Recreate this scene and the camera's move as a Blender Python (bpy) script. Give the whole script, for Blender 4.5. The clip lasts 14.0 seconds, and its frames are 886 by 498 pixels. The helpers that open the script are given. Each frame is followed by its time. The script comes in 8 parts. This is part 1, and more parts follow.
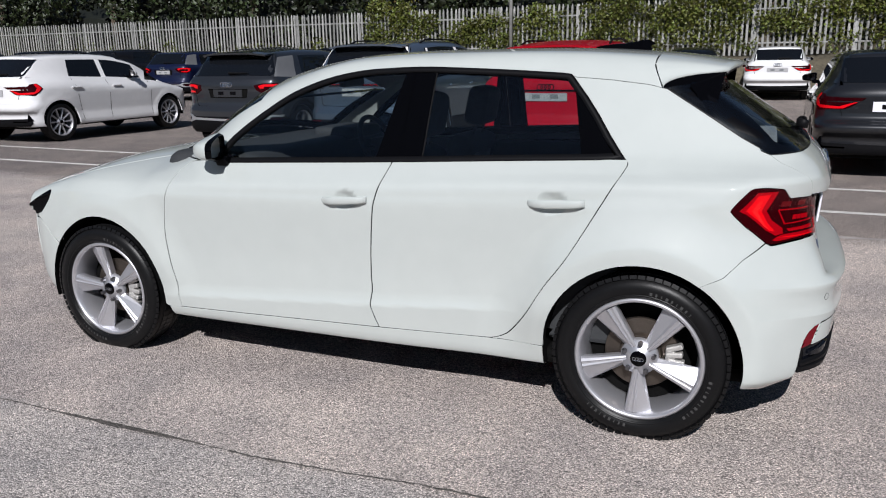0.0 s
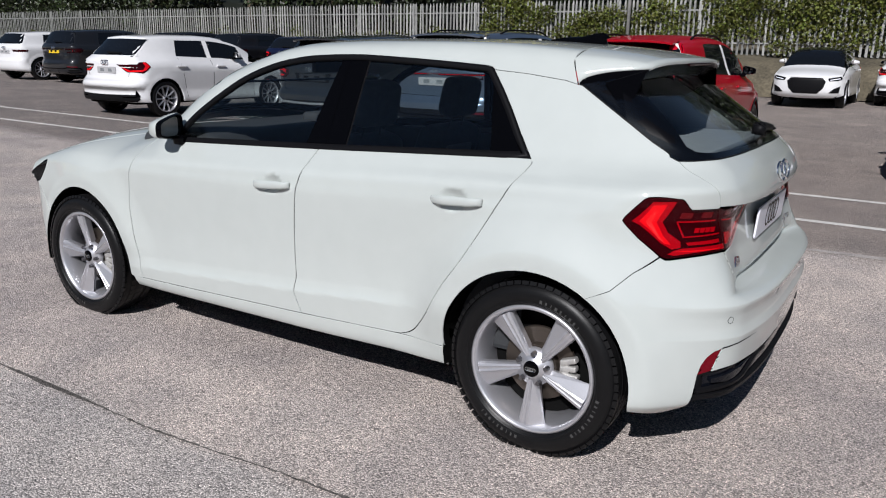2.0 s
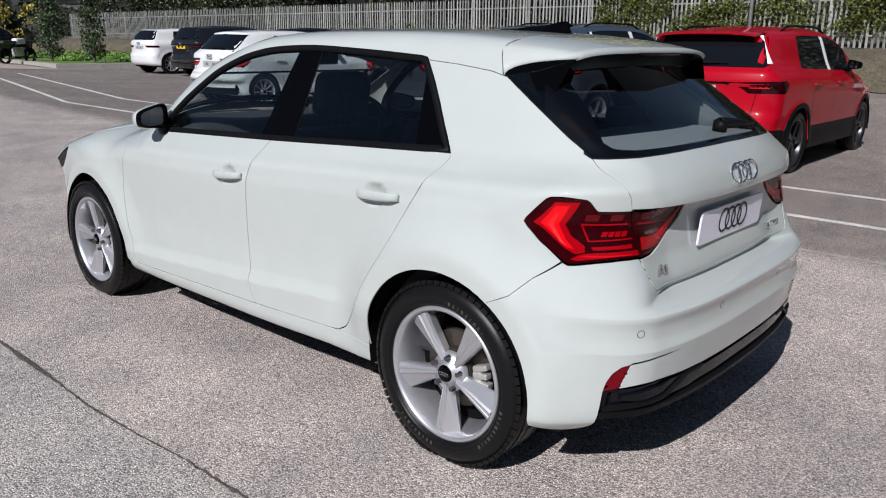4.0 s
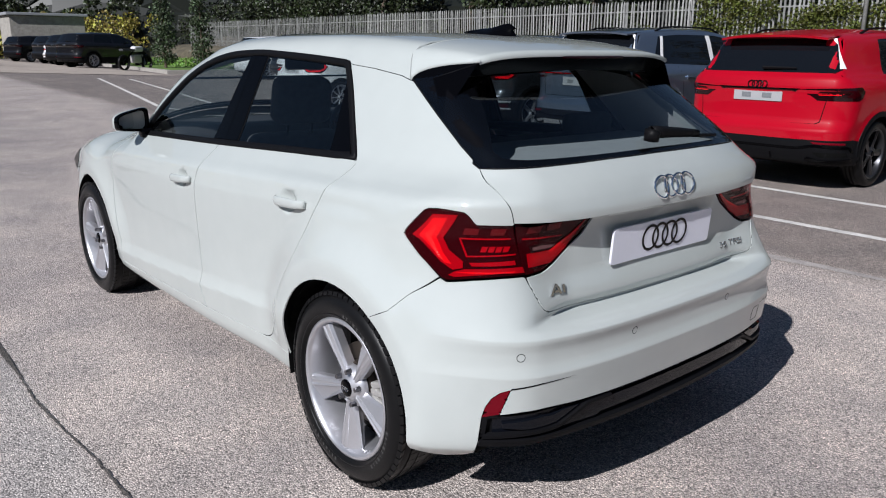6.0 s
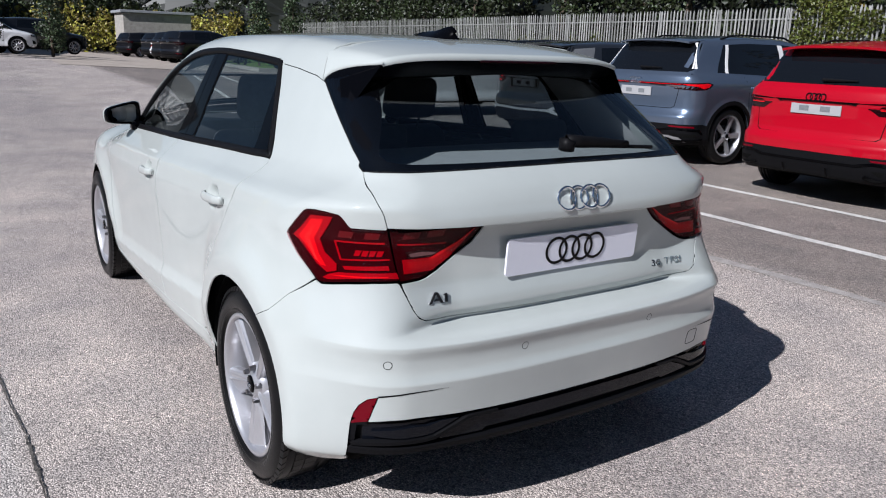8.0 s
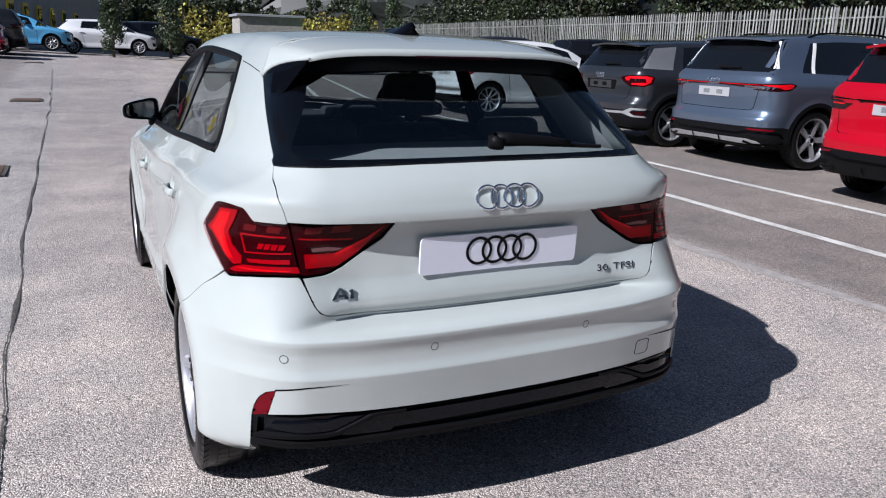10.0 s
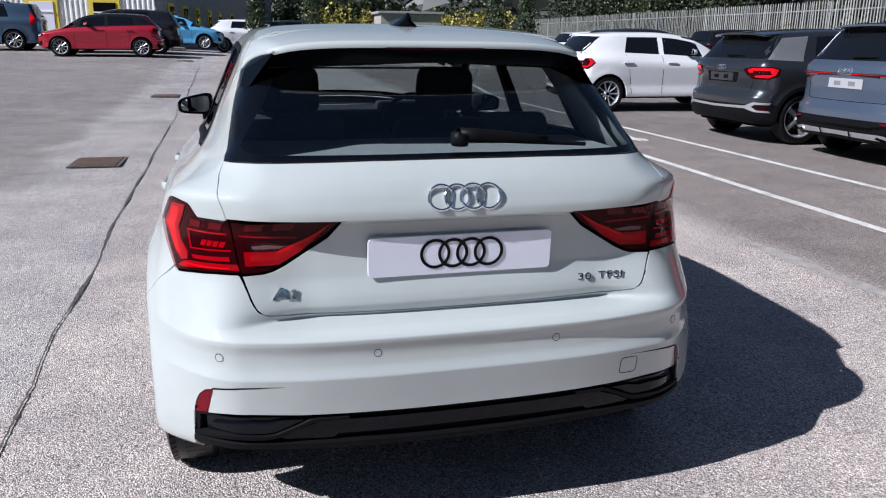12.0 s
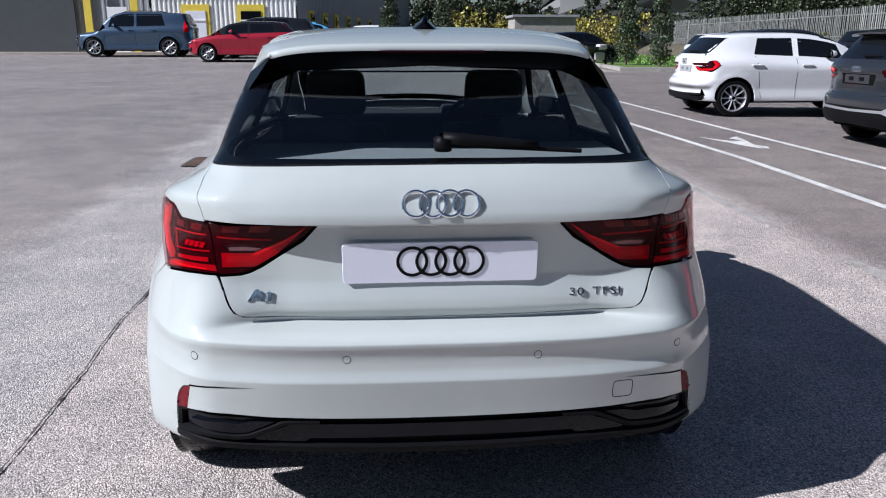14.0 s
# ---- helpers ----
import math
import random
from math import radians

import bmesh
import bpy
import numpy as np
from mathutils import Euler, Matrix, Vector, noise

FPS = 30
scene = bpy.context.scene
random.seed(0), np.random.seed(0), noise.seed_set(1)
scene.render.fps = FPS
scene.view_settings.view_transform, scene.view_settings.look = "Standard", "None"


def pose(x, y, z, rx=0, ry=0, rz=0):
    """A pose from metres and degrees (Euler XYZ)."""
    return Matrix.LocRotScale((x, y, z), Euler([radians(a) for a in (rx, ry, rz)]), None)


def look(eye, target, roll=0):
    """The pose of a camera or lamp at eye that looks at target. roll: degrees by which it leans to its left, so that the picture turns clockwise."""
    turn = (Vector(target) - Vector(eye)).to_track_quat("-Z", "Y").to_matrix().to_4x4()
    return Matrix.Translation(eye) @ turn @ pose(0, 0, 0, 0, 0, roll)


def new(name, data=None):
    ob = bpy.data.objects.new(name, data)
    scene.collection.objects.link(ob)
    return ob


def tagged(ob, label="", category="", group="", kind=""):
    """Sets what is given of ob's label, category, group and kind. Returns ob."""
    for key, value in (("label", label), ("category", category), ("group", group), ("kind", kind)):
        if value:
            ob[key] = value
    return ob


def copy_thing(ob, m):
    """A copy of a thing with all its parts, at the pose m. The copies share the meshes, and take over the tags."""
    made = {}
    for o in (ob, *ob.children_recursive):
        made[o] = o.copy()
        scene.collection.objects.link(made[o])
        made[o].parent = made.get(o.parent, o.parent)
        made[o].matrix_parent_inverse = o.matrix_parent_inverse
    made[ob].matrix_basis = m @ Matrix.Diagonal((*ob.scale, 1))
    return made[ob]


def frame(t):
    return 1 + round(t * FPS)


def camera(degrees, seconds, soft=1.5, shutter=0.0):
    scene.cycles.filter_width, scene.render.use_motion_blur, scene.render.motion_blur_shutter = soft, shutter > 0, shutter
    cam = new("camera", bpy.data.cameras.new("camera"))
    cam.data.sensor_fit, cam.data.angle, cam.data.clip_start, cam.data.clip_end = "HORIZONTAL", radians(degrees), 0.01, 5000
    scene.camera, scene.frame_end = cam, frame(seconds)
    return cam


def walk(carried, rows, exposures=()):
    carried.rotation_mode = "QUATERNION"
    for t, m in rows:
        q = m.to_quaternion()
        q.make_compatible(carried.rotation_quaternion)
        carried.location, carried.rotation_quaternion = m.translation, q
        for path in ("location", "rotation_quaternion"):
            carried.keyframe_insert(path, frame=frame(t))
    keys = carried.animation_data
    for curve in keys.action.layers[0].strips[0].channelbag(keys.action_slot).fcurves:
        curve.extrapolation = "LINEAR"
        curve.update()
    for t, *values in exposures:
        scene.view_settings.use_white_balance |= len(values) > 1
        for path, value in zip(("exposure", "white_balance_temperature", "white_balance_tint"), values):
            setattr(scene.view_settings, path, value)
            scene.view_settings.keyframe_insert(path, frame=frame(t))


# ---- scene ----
cam = camera(60.2, 14.0, 1.1)
PATH = [
    (0, (0.3741, -3.5170, 1.3859), (-0.3865, -1.7316, 0.9021), -0.83),
    (0.5, (0.4994, -3.3663, 1.3883), (-0.3277, -1.6125, 0.8980), -0.30),
    (1, (0.6562, -3.2625, 1.3867), (-0.2404, -1.5446, 0.8917), 0.24),
    (1.5, (0.8918, -3.1613, 1.3923), (-0.0763, -1.4860, 0.8859), 0.59),
    (2, (1.0635, -3.0814, 1.3792), (0.0242, -1.4491, 0.8736), 0.96),
    (2.5, (1.1646, -2.9294, 1.3803), (0.0576, -1.3464, 0.8621), 1.03),
    (5, (1.7704, -2.3374, 1.3638), (0.3802, -0.9935, 0.8526), 0.50),
    (5.5, (1.8275, -2.1768, 1.3666), (0.3928, -0.8804, 0.8559), 0.41),
    (6, (1.9305, -2.0472, 1.3668), (0.4500, -0.8028, 0.8575), 0.45),
    (6.5, (2.0654, -1.9202, 1.3716), (0.5477, -0.7215, 0.8620), 0.79),
    (7, (2.1780, -1.8284, 1.3687), (0.6259, -0.6720, 0.8648), 1.14),
    (7.5, (2.2275, -1.7399, 1.3640), (0.6429, -0.6271, 0.8633), 1.53),
    (8, (2.2437, -1.5666, 1.3718), (0.6242, -0.5070, 0.8676), 1.74),
    (10.5, (2.5012, -0.9622, 1.3683), (0.7209, -0.2110, 0.8524), 1.48),
    (11, (2.4713, -0.8299, 1.3727), (0.6636, -0.1563, 0.8450), 1.43),
    (11.5, (2.4801, -0.7109, 1.3731), (0.6419, -0.1296, 0.8408), 1.16),
    (12, (2.5322, -0.5575, 1.3659), (0.6643, -0.0751, 0.8387), 0.64),
    (12.5, (2.5817, -0.4411, 1.3580), (0.6905, -0.0536, 0.8353), 0.48),
    (13, (2.5837, -0.3430, 1.3557), (0.6768, -0.0435, 0.8321), 0.31),
    (13.5, (2.5369, -0.2184, 1.3524), (0.6176, 0.0005, 0.8342), 0.09),
    (14, (2.5352, -0.1415, 1.3637), (0.6095, 0.0040, 0.8437), 0.07),
]
walk(cam, [(t, look(eye, target, roll)) for t, eye, target, roll in PATH], [(0, 0.06, 6200, 11), (2.5, 0.08, 6200, 11), (6.5, 0.18, 6050, 11), (10.5, 0.43, 5900, 12), (14, 0.49, 5800, 12)])

# ---- world, sun, exposure ----
SUN_WAY = Vector((-0.33, 1.22, -1.0)).normalized()
world = bpy.data.worlds.new("sky")
scene.world = world
world.use_nodes = True
wn = world.node_tree
sky = wn.nodes.new("ShaderNodeTexSky")
sky.sky_type = 'NISHITA'
sky.sun_disc = False
sky.sun_elevation = math.asin(-SUN_WAY.z)
sky.sun_rotation = math.atan2(-SUN_WAY.x, -SUN_WAY.y)
sky.air_density, sky.dust_density, sky.ozone_density = 1.0, 0.35, 1.8
back = wn.nodes["Background"]
back.inputs["Strength"].default_value = 0.035
wn.links.new(sky.outputs["Color"], back.inputs["Color"])
sun = new("sun", bpy.data.lights.new("sun", 'SUN'))
sun.data.energy, sun.data.angle, sun.data.color = 5.0, radians(0.55), (1.0, 0.965, 0.93)
sun.matrix_world = look((8, -30, 25), Vector((8, -30, 25)) + SUN_WAY)

# ---- materials ----
def mat(name, color, rough=0.5, metal=0.0, coat=0.0, spec=0.5, vary=0.0, size=8.0, bump=0.0, bump_size=60.0, rand=0.0, sheen=0.0, emit=0.0, coat_rough=0.03):
    """A principled surface whose colour varies at two scales, with fine relief."""
    m = bpy.data.materials.new(name)
    m.use_nodes = True
    nt, ln = m.node_tree.nodes, m.node_tree.links
    p = nt["Principled BSDF"]
    p.inputs["Base Color"].default_value = (*color, 1)
    p.inputs["Roughness"].default_value = rough
    p.inputs["Metallic"].default_value = metal
    p.inputs["Specular IOR Level"].default_value = spec
    p.inputs["Coat Weight"].default_value = coat
    p.inputs["Coat Roughness"].default_value = coat_rough
    if emit:
        p.inputs["Emission Color"].default_value = (*color, 1)
        p.inputs["Emission Strength"].default_value = emit
    if vary or rand or bump:
        tc = nt.new("ShaderNodeTexCoord")
    if vary or rand:
        n1, n2 = nt.new("ShaderNodeTexNoise"), nt.new("ShaderNodeTexNoise")
        n1.inputs["Scale"].default_value, n1.inputs["Detail"].default_value = size, 6
        n2.inputs["Scale"].default_value, n2.inputs["Detail"].default_value = size * 9, 3
        ln.new(tc.outputs["Object"], n1.inputs["Vector"])
        ln.new(tc.outputs["Object"], n2.inputs["Vector"])
        add = nt.new("ShaderNodeMath")
        add.operation = 'ADD'
        ln.new(n1.outputs["Fac"], add.inputs[0])
        ln.new(n2.outputs["Fac"], add.inputs[1])
        rng = nt.new("ShaderNodeMapRange")
        rng.inputs["From Min"].default_value, rng.inputs["From Max"].default_value = 0.7, 1.3
        rng.inputs["To Min"].default_value, rng.inputs["To Max"].default_value = 1 - vary, 1 + vary
        ln.new(add.outputs[0], rng.inputs["Value"])
        val = rng.outputs["Result"]
        if rand:
            oi = nt.new("ShaderNodeObjectInfo")
            r2 = nt.new("ShaderNodeMapRange")
            r2.inputs["To Min"].default_value, r2.inputs["To Max"].default_value = 1 - rand, 1 + rand
            ln.new(oi.outputs["Random"], r2.inputs["Value"])
            mul = nt.new("ShaderNodeMath")
            mul.operation = 'MULTIPLY'
            ln.new(val, mul.inputs[0])
            ln.new(r2.outputs["Result"], mul.inputs[1])
            val = mul.outputs[0]
        hsv = nt.new("ShaderNodeHueSaturation")
        hsv.inputs["Color"].default_value = (*color, 1)
        ln.new(val, hsv.inputs["Value"])
        ln.new(hsv.outputs["Color"], p.inputs["Base Color"])
    if bump:
        n3 = nt.new("ShaderNodeTexNoise")
        n3.inputs["Scale"].default_value, n3.inputs["Detail"].default_value = bump_size, 4
        ln.new(tc.outputs["Object"], n3.inputs["Vector"])
        b = nt.new("ShaderNodeBump")
        b.inputs["Strength"].default_value, b.inputs["Distance"].default_value = bump, 0.01
        ln.new(n3.outputs["Fac"], b.inputs["Height"])
        ln.new(b.outputs["Normal"], p.inputs["Normal"])
    return m


def glass(name, tint, ior=1.5):
    """Thin tinted glazing: clear with a tint, and glossy by Fresnel."""
    m = bpy.data.materials.new(name)
    m.use_nodes = True
    nt, ln = m.node_tree.nodes, m.node_tree.links
    nt.remove(nt["Principled BSDF"])
    tr, gl, mix, lw = nt.new("ShaderNodeBsdfTransparent"), nt.new("ShaderNodeBsdfGlossy"), nt.new("ShaderNodeMixShader"), nt.new("ShaderNodeLayerWeight")
    lw.inputs["Blend"].default_value = 0.5
    pw, fr = nt.new("ShaderNodeMath"), nt.new("ShaderNodeMath")
    pw.operation, fr.operation = 'POWER', 'MULTIPLY_ADD'
    pw.inputs[1].default_value = 4.6
    f0 = 2 * ((ior - 1) / (ior + 1)) ** 2  # both faces of the pane
    fr.inputs[1].default_value, fr.inputs[2].default_value = 1 - f0, f0
    ln.new(lw.outputs["Facing"], pw.inputs[0])
    ln.new(pw.outputs[0], fr.inputs[0])
    tr.inputs["Color"].default_value = (*tint, 1)
    gl.inputs["Roughness"].default_value = 0.015
    ln.new(fr.outputs[0], mix.inputs["Fac"])
    ln.new(tr.outputs[0], mix.inputs[1])
    ln.new(gl.outputs[0], mix.inputs[2])
    ln.new(mix.outputs[0], nt["Material Output"].inputs["Surface"])
    return m


def paint(name, color, metal=0.0, rough=0.42, flake=0.0, spec=0.5, coat=1.0):
    """Car paint: a base coat with fine flakes under a clear coat."""
    m = mat(name, color, rough, metal, coat=coat, spec=spec, vary=0.02, size=1.3)
    nt, ln = m.node_tree.nodes, m.node_tree.links
    p = nt["Principled BSDF"]
    if flake:
        tc = nt.new("ShaderNodeTexCoord")
        v = nt.new("ShaderNodeTexVoronoi")
        v.inputs["Scale"].default_value = 900
        ln.new(tc.outputs["Object"], v.inputs["Vector"])
        b = nt.new("ShaderNodeBump")
        b.inputs["Strength"].default_value, b.inputs["Distance"].default_value = flake, 0.002
        ln.new(v.outputs["Distance"], b.inputs["Height"])
        ln.new(b.outputs["Normal"], p.inputs["Normal"])
    return m


M_PAINT = paint("pale_mint_paint", (0.452, 0.482, 0.467), 0.0, 0.50, 0.04, spec=0.12)
M_PAINT.node_tree.nodes["Principled BSDF"].inputs["Coat IOR"].default_value = 1.75
M_WHITE = paint("white_paint", (0.68, 0.68, 0.69), spec=0.15)
M_RED = paint("red_paint", (0.36, 0.0008, 0.011), spec=0.10, coat=0.55)
M_GREY = paint("grey_metallic_paint", (0.040, 0.043, 0.050), 0.6, 0.30, 0.04)
M_BLUEGREY = paint("blue_grey_metallic_paint", (0.14, 0.18, 0.25), 0.7, 0.28, 0.04)
M_DARKGREY = paint("dark_grey_paint", (0.012, 0.013, 0.016), 0.15, 0.35, 0.04, spec=0.2)
M_NAVY = paint("navy_blue_paint", (0.004, 0.007, 0.034), 0.3, 0.35)
M_BLACK = paint("black_paint", (0.006, 0.006, 0.008), spec=0.15)
M_STEELBLUE = paint("steel_blue_paint", (0.06, 0.10, 0.16), 0.5, 0.35)
M_CRIMSON = paint("crimson_paint", (0.40, 0.01, 0.03), 0.3, 0.35)
M_SKYBLUE = paint("light_blue_paint", (0.10, 0.36, 0.62))
M_GLOSS = mat("gloss_black_trim", (0.0015, 0.0015, 0.002), 0.06, spec=0.10, vary=0.02, size=2)
M_PIANO = mat("piano_black_trim", (0.004, 0.005, 0.008), 0.07, spec=0.22, vary=0.02, size=2)
M_TRIM = mat("matt_black_plastic", (0.006, 0.006, 0.007), 0.45, spec=0.07, vary=0.1, size=30, bump=0.05, bump_size=900)
M_DARK = mat("dark_underbody", (0.004, 0.004, 0.004), 0.85, spec=0.08, vary=0.2, size=10)
M_RUBBER = mat("tyre_rubber", (0.006, 0.006, 0.0065), 0.36, spec=0.18, vary=0.15, size=12, bump=0.06, bump_size=500)
M_RUBTEXT = mat("moulded_tyre_marks", (0.045, 0.045, 0.045), 0.45, vary=0.05)
M_ALLOY = mat("silver_alloy", (0.52, 0.52, 0.55), 0.38, 0.75, coat=0.15, vary=0.03, size=20)
M_DARKALLOY = mat("dark_alloy", (0.045, 0.045, 0.05), 0.35, 0.7, coat=0.5, vary=0.03, size=20)
M_STEEL = mat("brake_steel", (0.10, 0.083, 0.07), 0.42, 0.8, vary=0.12, size=30)
M_BOLT = mat("dark_wheel_bolt", (0.16, 0.16, 0.17), 0.3, 0.9, vary=0.1, size=40)
M_CAST = mat("cast_caliper", (0.55, 0.54, 0.52), 0.5, 0.7, vary=0.15, size=40, bump=0.3, bump_size=200)
M_CHROME = mat("chrome", (0.82, 0.83, 0.85), 0.06, 1.0)
M_SILVER = mat("satin_silver_trim", (0.62, 0.63, 0.65), 0.3, 0.8, vary=0.03)
M_FILM = mat("white_protective_film", (0.8, 0.8, 0.8), 0.4, vary=0.02)
M_LAMPDARK = mat("smoked_red_lamp", (0.022, 0.0003, 0.0016), 0.2, spec=0.2)
M_LAMPRED = mat("red_lamp_lens", (0.66, 0.003, 0.008), 0.12, spec=0.4)
M_LAMPMID = mat("deep_red_lamp_lens", (0.30, 0.001, 0.006), 0.12, spec=0.3)
M_LAMPDEEP = mat("red_lamp_reflector", (0.40, 0.002, 0.006), 0.2, spec=0.3, bump=0.25, bump_size=260)
M_LAMPEDGE = mat("black_red_lamp_edge", (0.012, 0.001, 0.002), 0.10, spec=0.45)
M_LAMPHOT = mat("glowing_red_reflector", (0.80, 0.012, 0.012), 0.25, spec=0.5, bump=0.3, bump_size=220)
M_LAMPDIM = mat("dim_red_reflector", (0.085, 0.0012, 0.004), 0.3, spec=0.3)
M_LAMPGREY = mat("clear_lamp_lens", (0.16, 0.12, 0.12), 0.15, 0.3, coat=1.0)
M_REFLECTOR = mat("red_reflector", (0.13, 0.001, 0.007), 0.2, spec=0.2, bump=0.15, bump_size=700)
M_PLATE = mat("white_plate", (0.74, 0.74, 0.82), 0.35, coat=0.3, vary=0.01)
M_PLATEGREY = mat("grey_plate", (0.35, 0.35, 0.36), 0.4, vary=0.05)
M_YELLOWPLATE = mat("yellow_plate", (0.75, 0.50, 0.02), 0.4)
M_BLACKINK = mat("black_ink", (0.003, 0.003, 0.004), 0.25, spec=0.12)
M_GLASS = glass("side_glazing", (0.74, 0.80, 0.80))
M_REARGLASS = glass("rear_glazing", (0.52, 0.58, 0.60))
M_LENSRED = glass("lamp_cover_red", (0.98, 0.72, 0.74), 1.12)
M_CABIN = mat("charcoal_cabin_plastic", (0.035, 0.037, 0.040), 0.6, spec=0.3, vary=0.15, size=20, bump=0.1, bump_size=500)
M_FABRIC = mat("black_seat_cloth", (0.040, 0.043, 0.048), 0.85, vary=0.25, size=40, bump=0.2, bump_size=700)
M_SHELF = mat("grey_shelf_carpet", (0.30, 0.32, 0.33), 0.9, vary=0.12, size=30, bump=0.3, bump_size=600)
M_FABRICGREY = mat("grey_seat_cloth", (0.16, 0.17, 0.18), 0.85, vary=0.2, size=40, bump=0.2, bump_size=700)
M_TRIMGREY = mat("pale_grey_lining", (0.38, 0.38, 0.38), 0.8, vary=0.06, size=20)
M_MIRROR = mat("mirror_glass", (0.85, 0.85, 0.87), 0.01, 1.0)

# ---- mesh tools ----
from mathutils.geometry import tessellate_polygon


def part(name, bm, material, parent=None, label="", smooth=False):
    """Links a bmesh as one mesh object, under a thing or a part."""
    me = bpy.data.meshes.new(name)
    bm.to_mesh(me)
    bm.free()
    me.materials.append(material)
    if smooth:
        me.shade_smooth()
    ob = new(name, me)
    if parent:
        ob.parent = parent
    if label:
        ob["label"] = label
    return ob


def thing(name, m=None, label="", category="", group="", kind=""):
    ob = new(name)
    ob.empty_display_size = 0.1
    if m is not None:
        ob.matrix_basis = m
    return tagged(ob, label, category, group, kind)


def box(bm, size, at=(0, 0, 0), bevel=0.0, m=None, segs=2):
    """A bevelled block, of that size, with its middle at that place."""
    r = bmesh.ops.create_cube(bm, size=1.0)
    vs = r["verts"]
    bmesh.ops.scale(bm, vec=size, verts=vs)
    if bevel:
        es = list({e for v in vs for e in v.link_edges})
        rb = bmesh.ops.bevel(bm, geom=es, offset=bevel, segments=segs, profile=0.6, affect='EDGES')
        vs = list({v for f in rb["faces"] for v in f.verts} | {v for v in vs if v.is_valid})
    if m is not None:
        bmesh.ops.transform(bm, matrix=m, verts=vs)
    bmesh.ops.translate(bm, vec=at, verts=vs)
    return vs


def cyl(bm, r1, r2, h, m, n=24):
    """A capped tapered cylinder along z of the pose m, its middle at the pose."""
    return bmesh.ops.create_cone(bm, cap_ends=True, segments=n, radius1=r1, radius2=r2, depth=h, matrix=m)["verts"]


def lathe(bm, prof, n=64, closed=False):
    """Turns a profile of (radius, height) about the y axis."""
    rings = []
    for i in range(n):
        a = 2 * math.pi * i / n
        rings.append([bm.verts.new((r * math.cos(a), y, r * math.sin(a))) for r, y in prof])
    for i in range(n):
        a, b = rings[i], rings[(i + 1) % n]
        for j in range(len(prof) - (0 if closed else 1)):
            k = (j + 1) % len(prof)
            bm.faces.new((a[j], a[k], b[k], b[j]))
    return bm


def tube(bm, pts, radius, n=8, close=False):
    """A round bar along points; radius may be one number or one per point."""
    pts = [Vector(p) for p in pts]
    rad = radius if isinstance(radius, (list, tuple)) else [radius] * len(pts)
    rings = []
    for i, p in enumerate(pts):
        a = pts[i - 1] if (i or close) else pts[i]
        b = pts[(i + 1) % len(pts)] if (i < len(pts) - 1 or close) else pts[i]
        d = (b - a).normalized()
        u = d.orthogonal().normalized() if abs(d.z) > 0.9 else d.cross(Vector((0, 0, 1))).normalized()
        w = d.cross(u)
        rings.append([bm.verts.new(p + rad[i] * (math.cos(2 * math.pi * k / n) * u + math.sin(2 * math.pi * k / n) * w)) for k in range(n)])
    for i in range(len(rings) if close else len(rings) - 1):
        a, b = rings[i], rings[(i + 1) % len(rings)]
        for k in range(n):
            bm.faces.new((a[k], a[(k + 1) % n], b[(k + 1) % n], b[k]))
    if not close:
        bm.faces.new(rings[0][::-1])
        bm.faces.new(rings[-1])
    return bm


def pchip(keys):
    """A smooth curve without overshoot through (place, value) keys, for arrays."""
    k = np.array(keys, float)
    x, y = k[:, 0], k[:, 1]
    h = np.diff(x)
    s = np.diff(y) / h
    d = np.zeros(len(x))
    d[0], d[-1] = s[0], s[-1]
    for i in range(1, len(x) - 1):
        if s[i - 1] * s[i] > 0:
            w1, w2 = 2 * h[i] + h[i - 1], h[i] + 2 * h[i - 1]
            d[i] = (w1 + w2) / (w1 / s[i - 1] + w2 / s[i])

    v = np.unique(np.concatenate((np.linspace(x[0], x[-1], 900), x)))
    i = np.clip(np.searchsorted(x, v) - 1, 0, len(h) - 1)
    t = (v - x[i]) / h[i]
    table = ((1 + 2 * t) * (1 - t) ** 2 * y[i] + t * (1 - t) ** 2 * h[i] * d[i] + t * t * (3 - 2 * t) * y[i + 1] + t * t * (t - 1) * h[i] * d[i + 1])
    return lambda p: np.interp(p, v, table)


def step(a, b, v):
    t = np.clip((v - a) / (b - a), 0, 1)
    return t * t * (3 - 2 * t)


def spline(pts, n=6):
    """A rounded line through points (Catmull-Rom)."""
    p = [np.array(q, float) for q in pts]
    p = [2 * p[0] - p[1]] + p + [2 * p[-1] - p[-2]]
    out = []
    for i in range(1, len(p) - 2):
        a, b, c, d = p[i - 1:i + 3]
        for j in range(n):
            t = j / n
            out.append(0.5 * (2 * b + (c - a) * t + (2 * a - 5 * b + 4 * c - d) * t * t + (3 * b - a - 3 * c + d) * t ** 3))
    out.append(p[-2])
    return [tuple(q) for q in out]


def cut(poly, nx, ny, d):
    """The part of a polygon where nx * x + ny * y >= d."""
    out, n = [], len(poly)
    for i in range(n):
        a, b = poly[i], poly[(i + 1) % n]
        fa, fb = nx * a[0] + ny * a[1] - d, nx * b[0] + ny * b[1] - d
        if fa >= 0:
            out.append(a)
        if (fa > 0 and fb < 0) or (fa < 0 and fb > 0):
            t = fa / (fa - fb)
            out.append((a[0] + t * (b[0] - a[0]), a[1] + t * (b[1] - a[1])))
    return out


def area(poly):
    return 0.5 * sum(a[0] * b[1] - b[0] * a[1] for a, b in zip(poly, poly[1:] + poly[:1]))


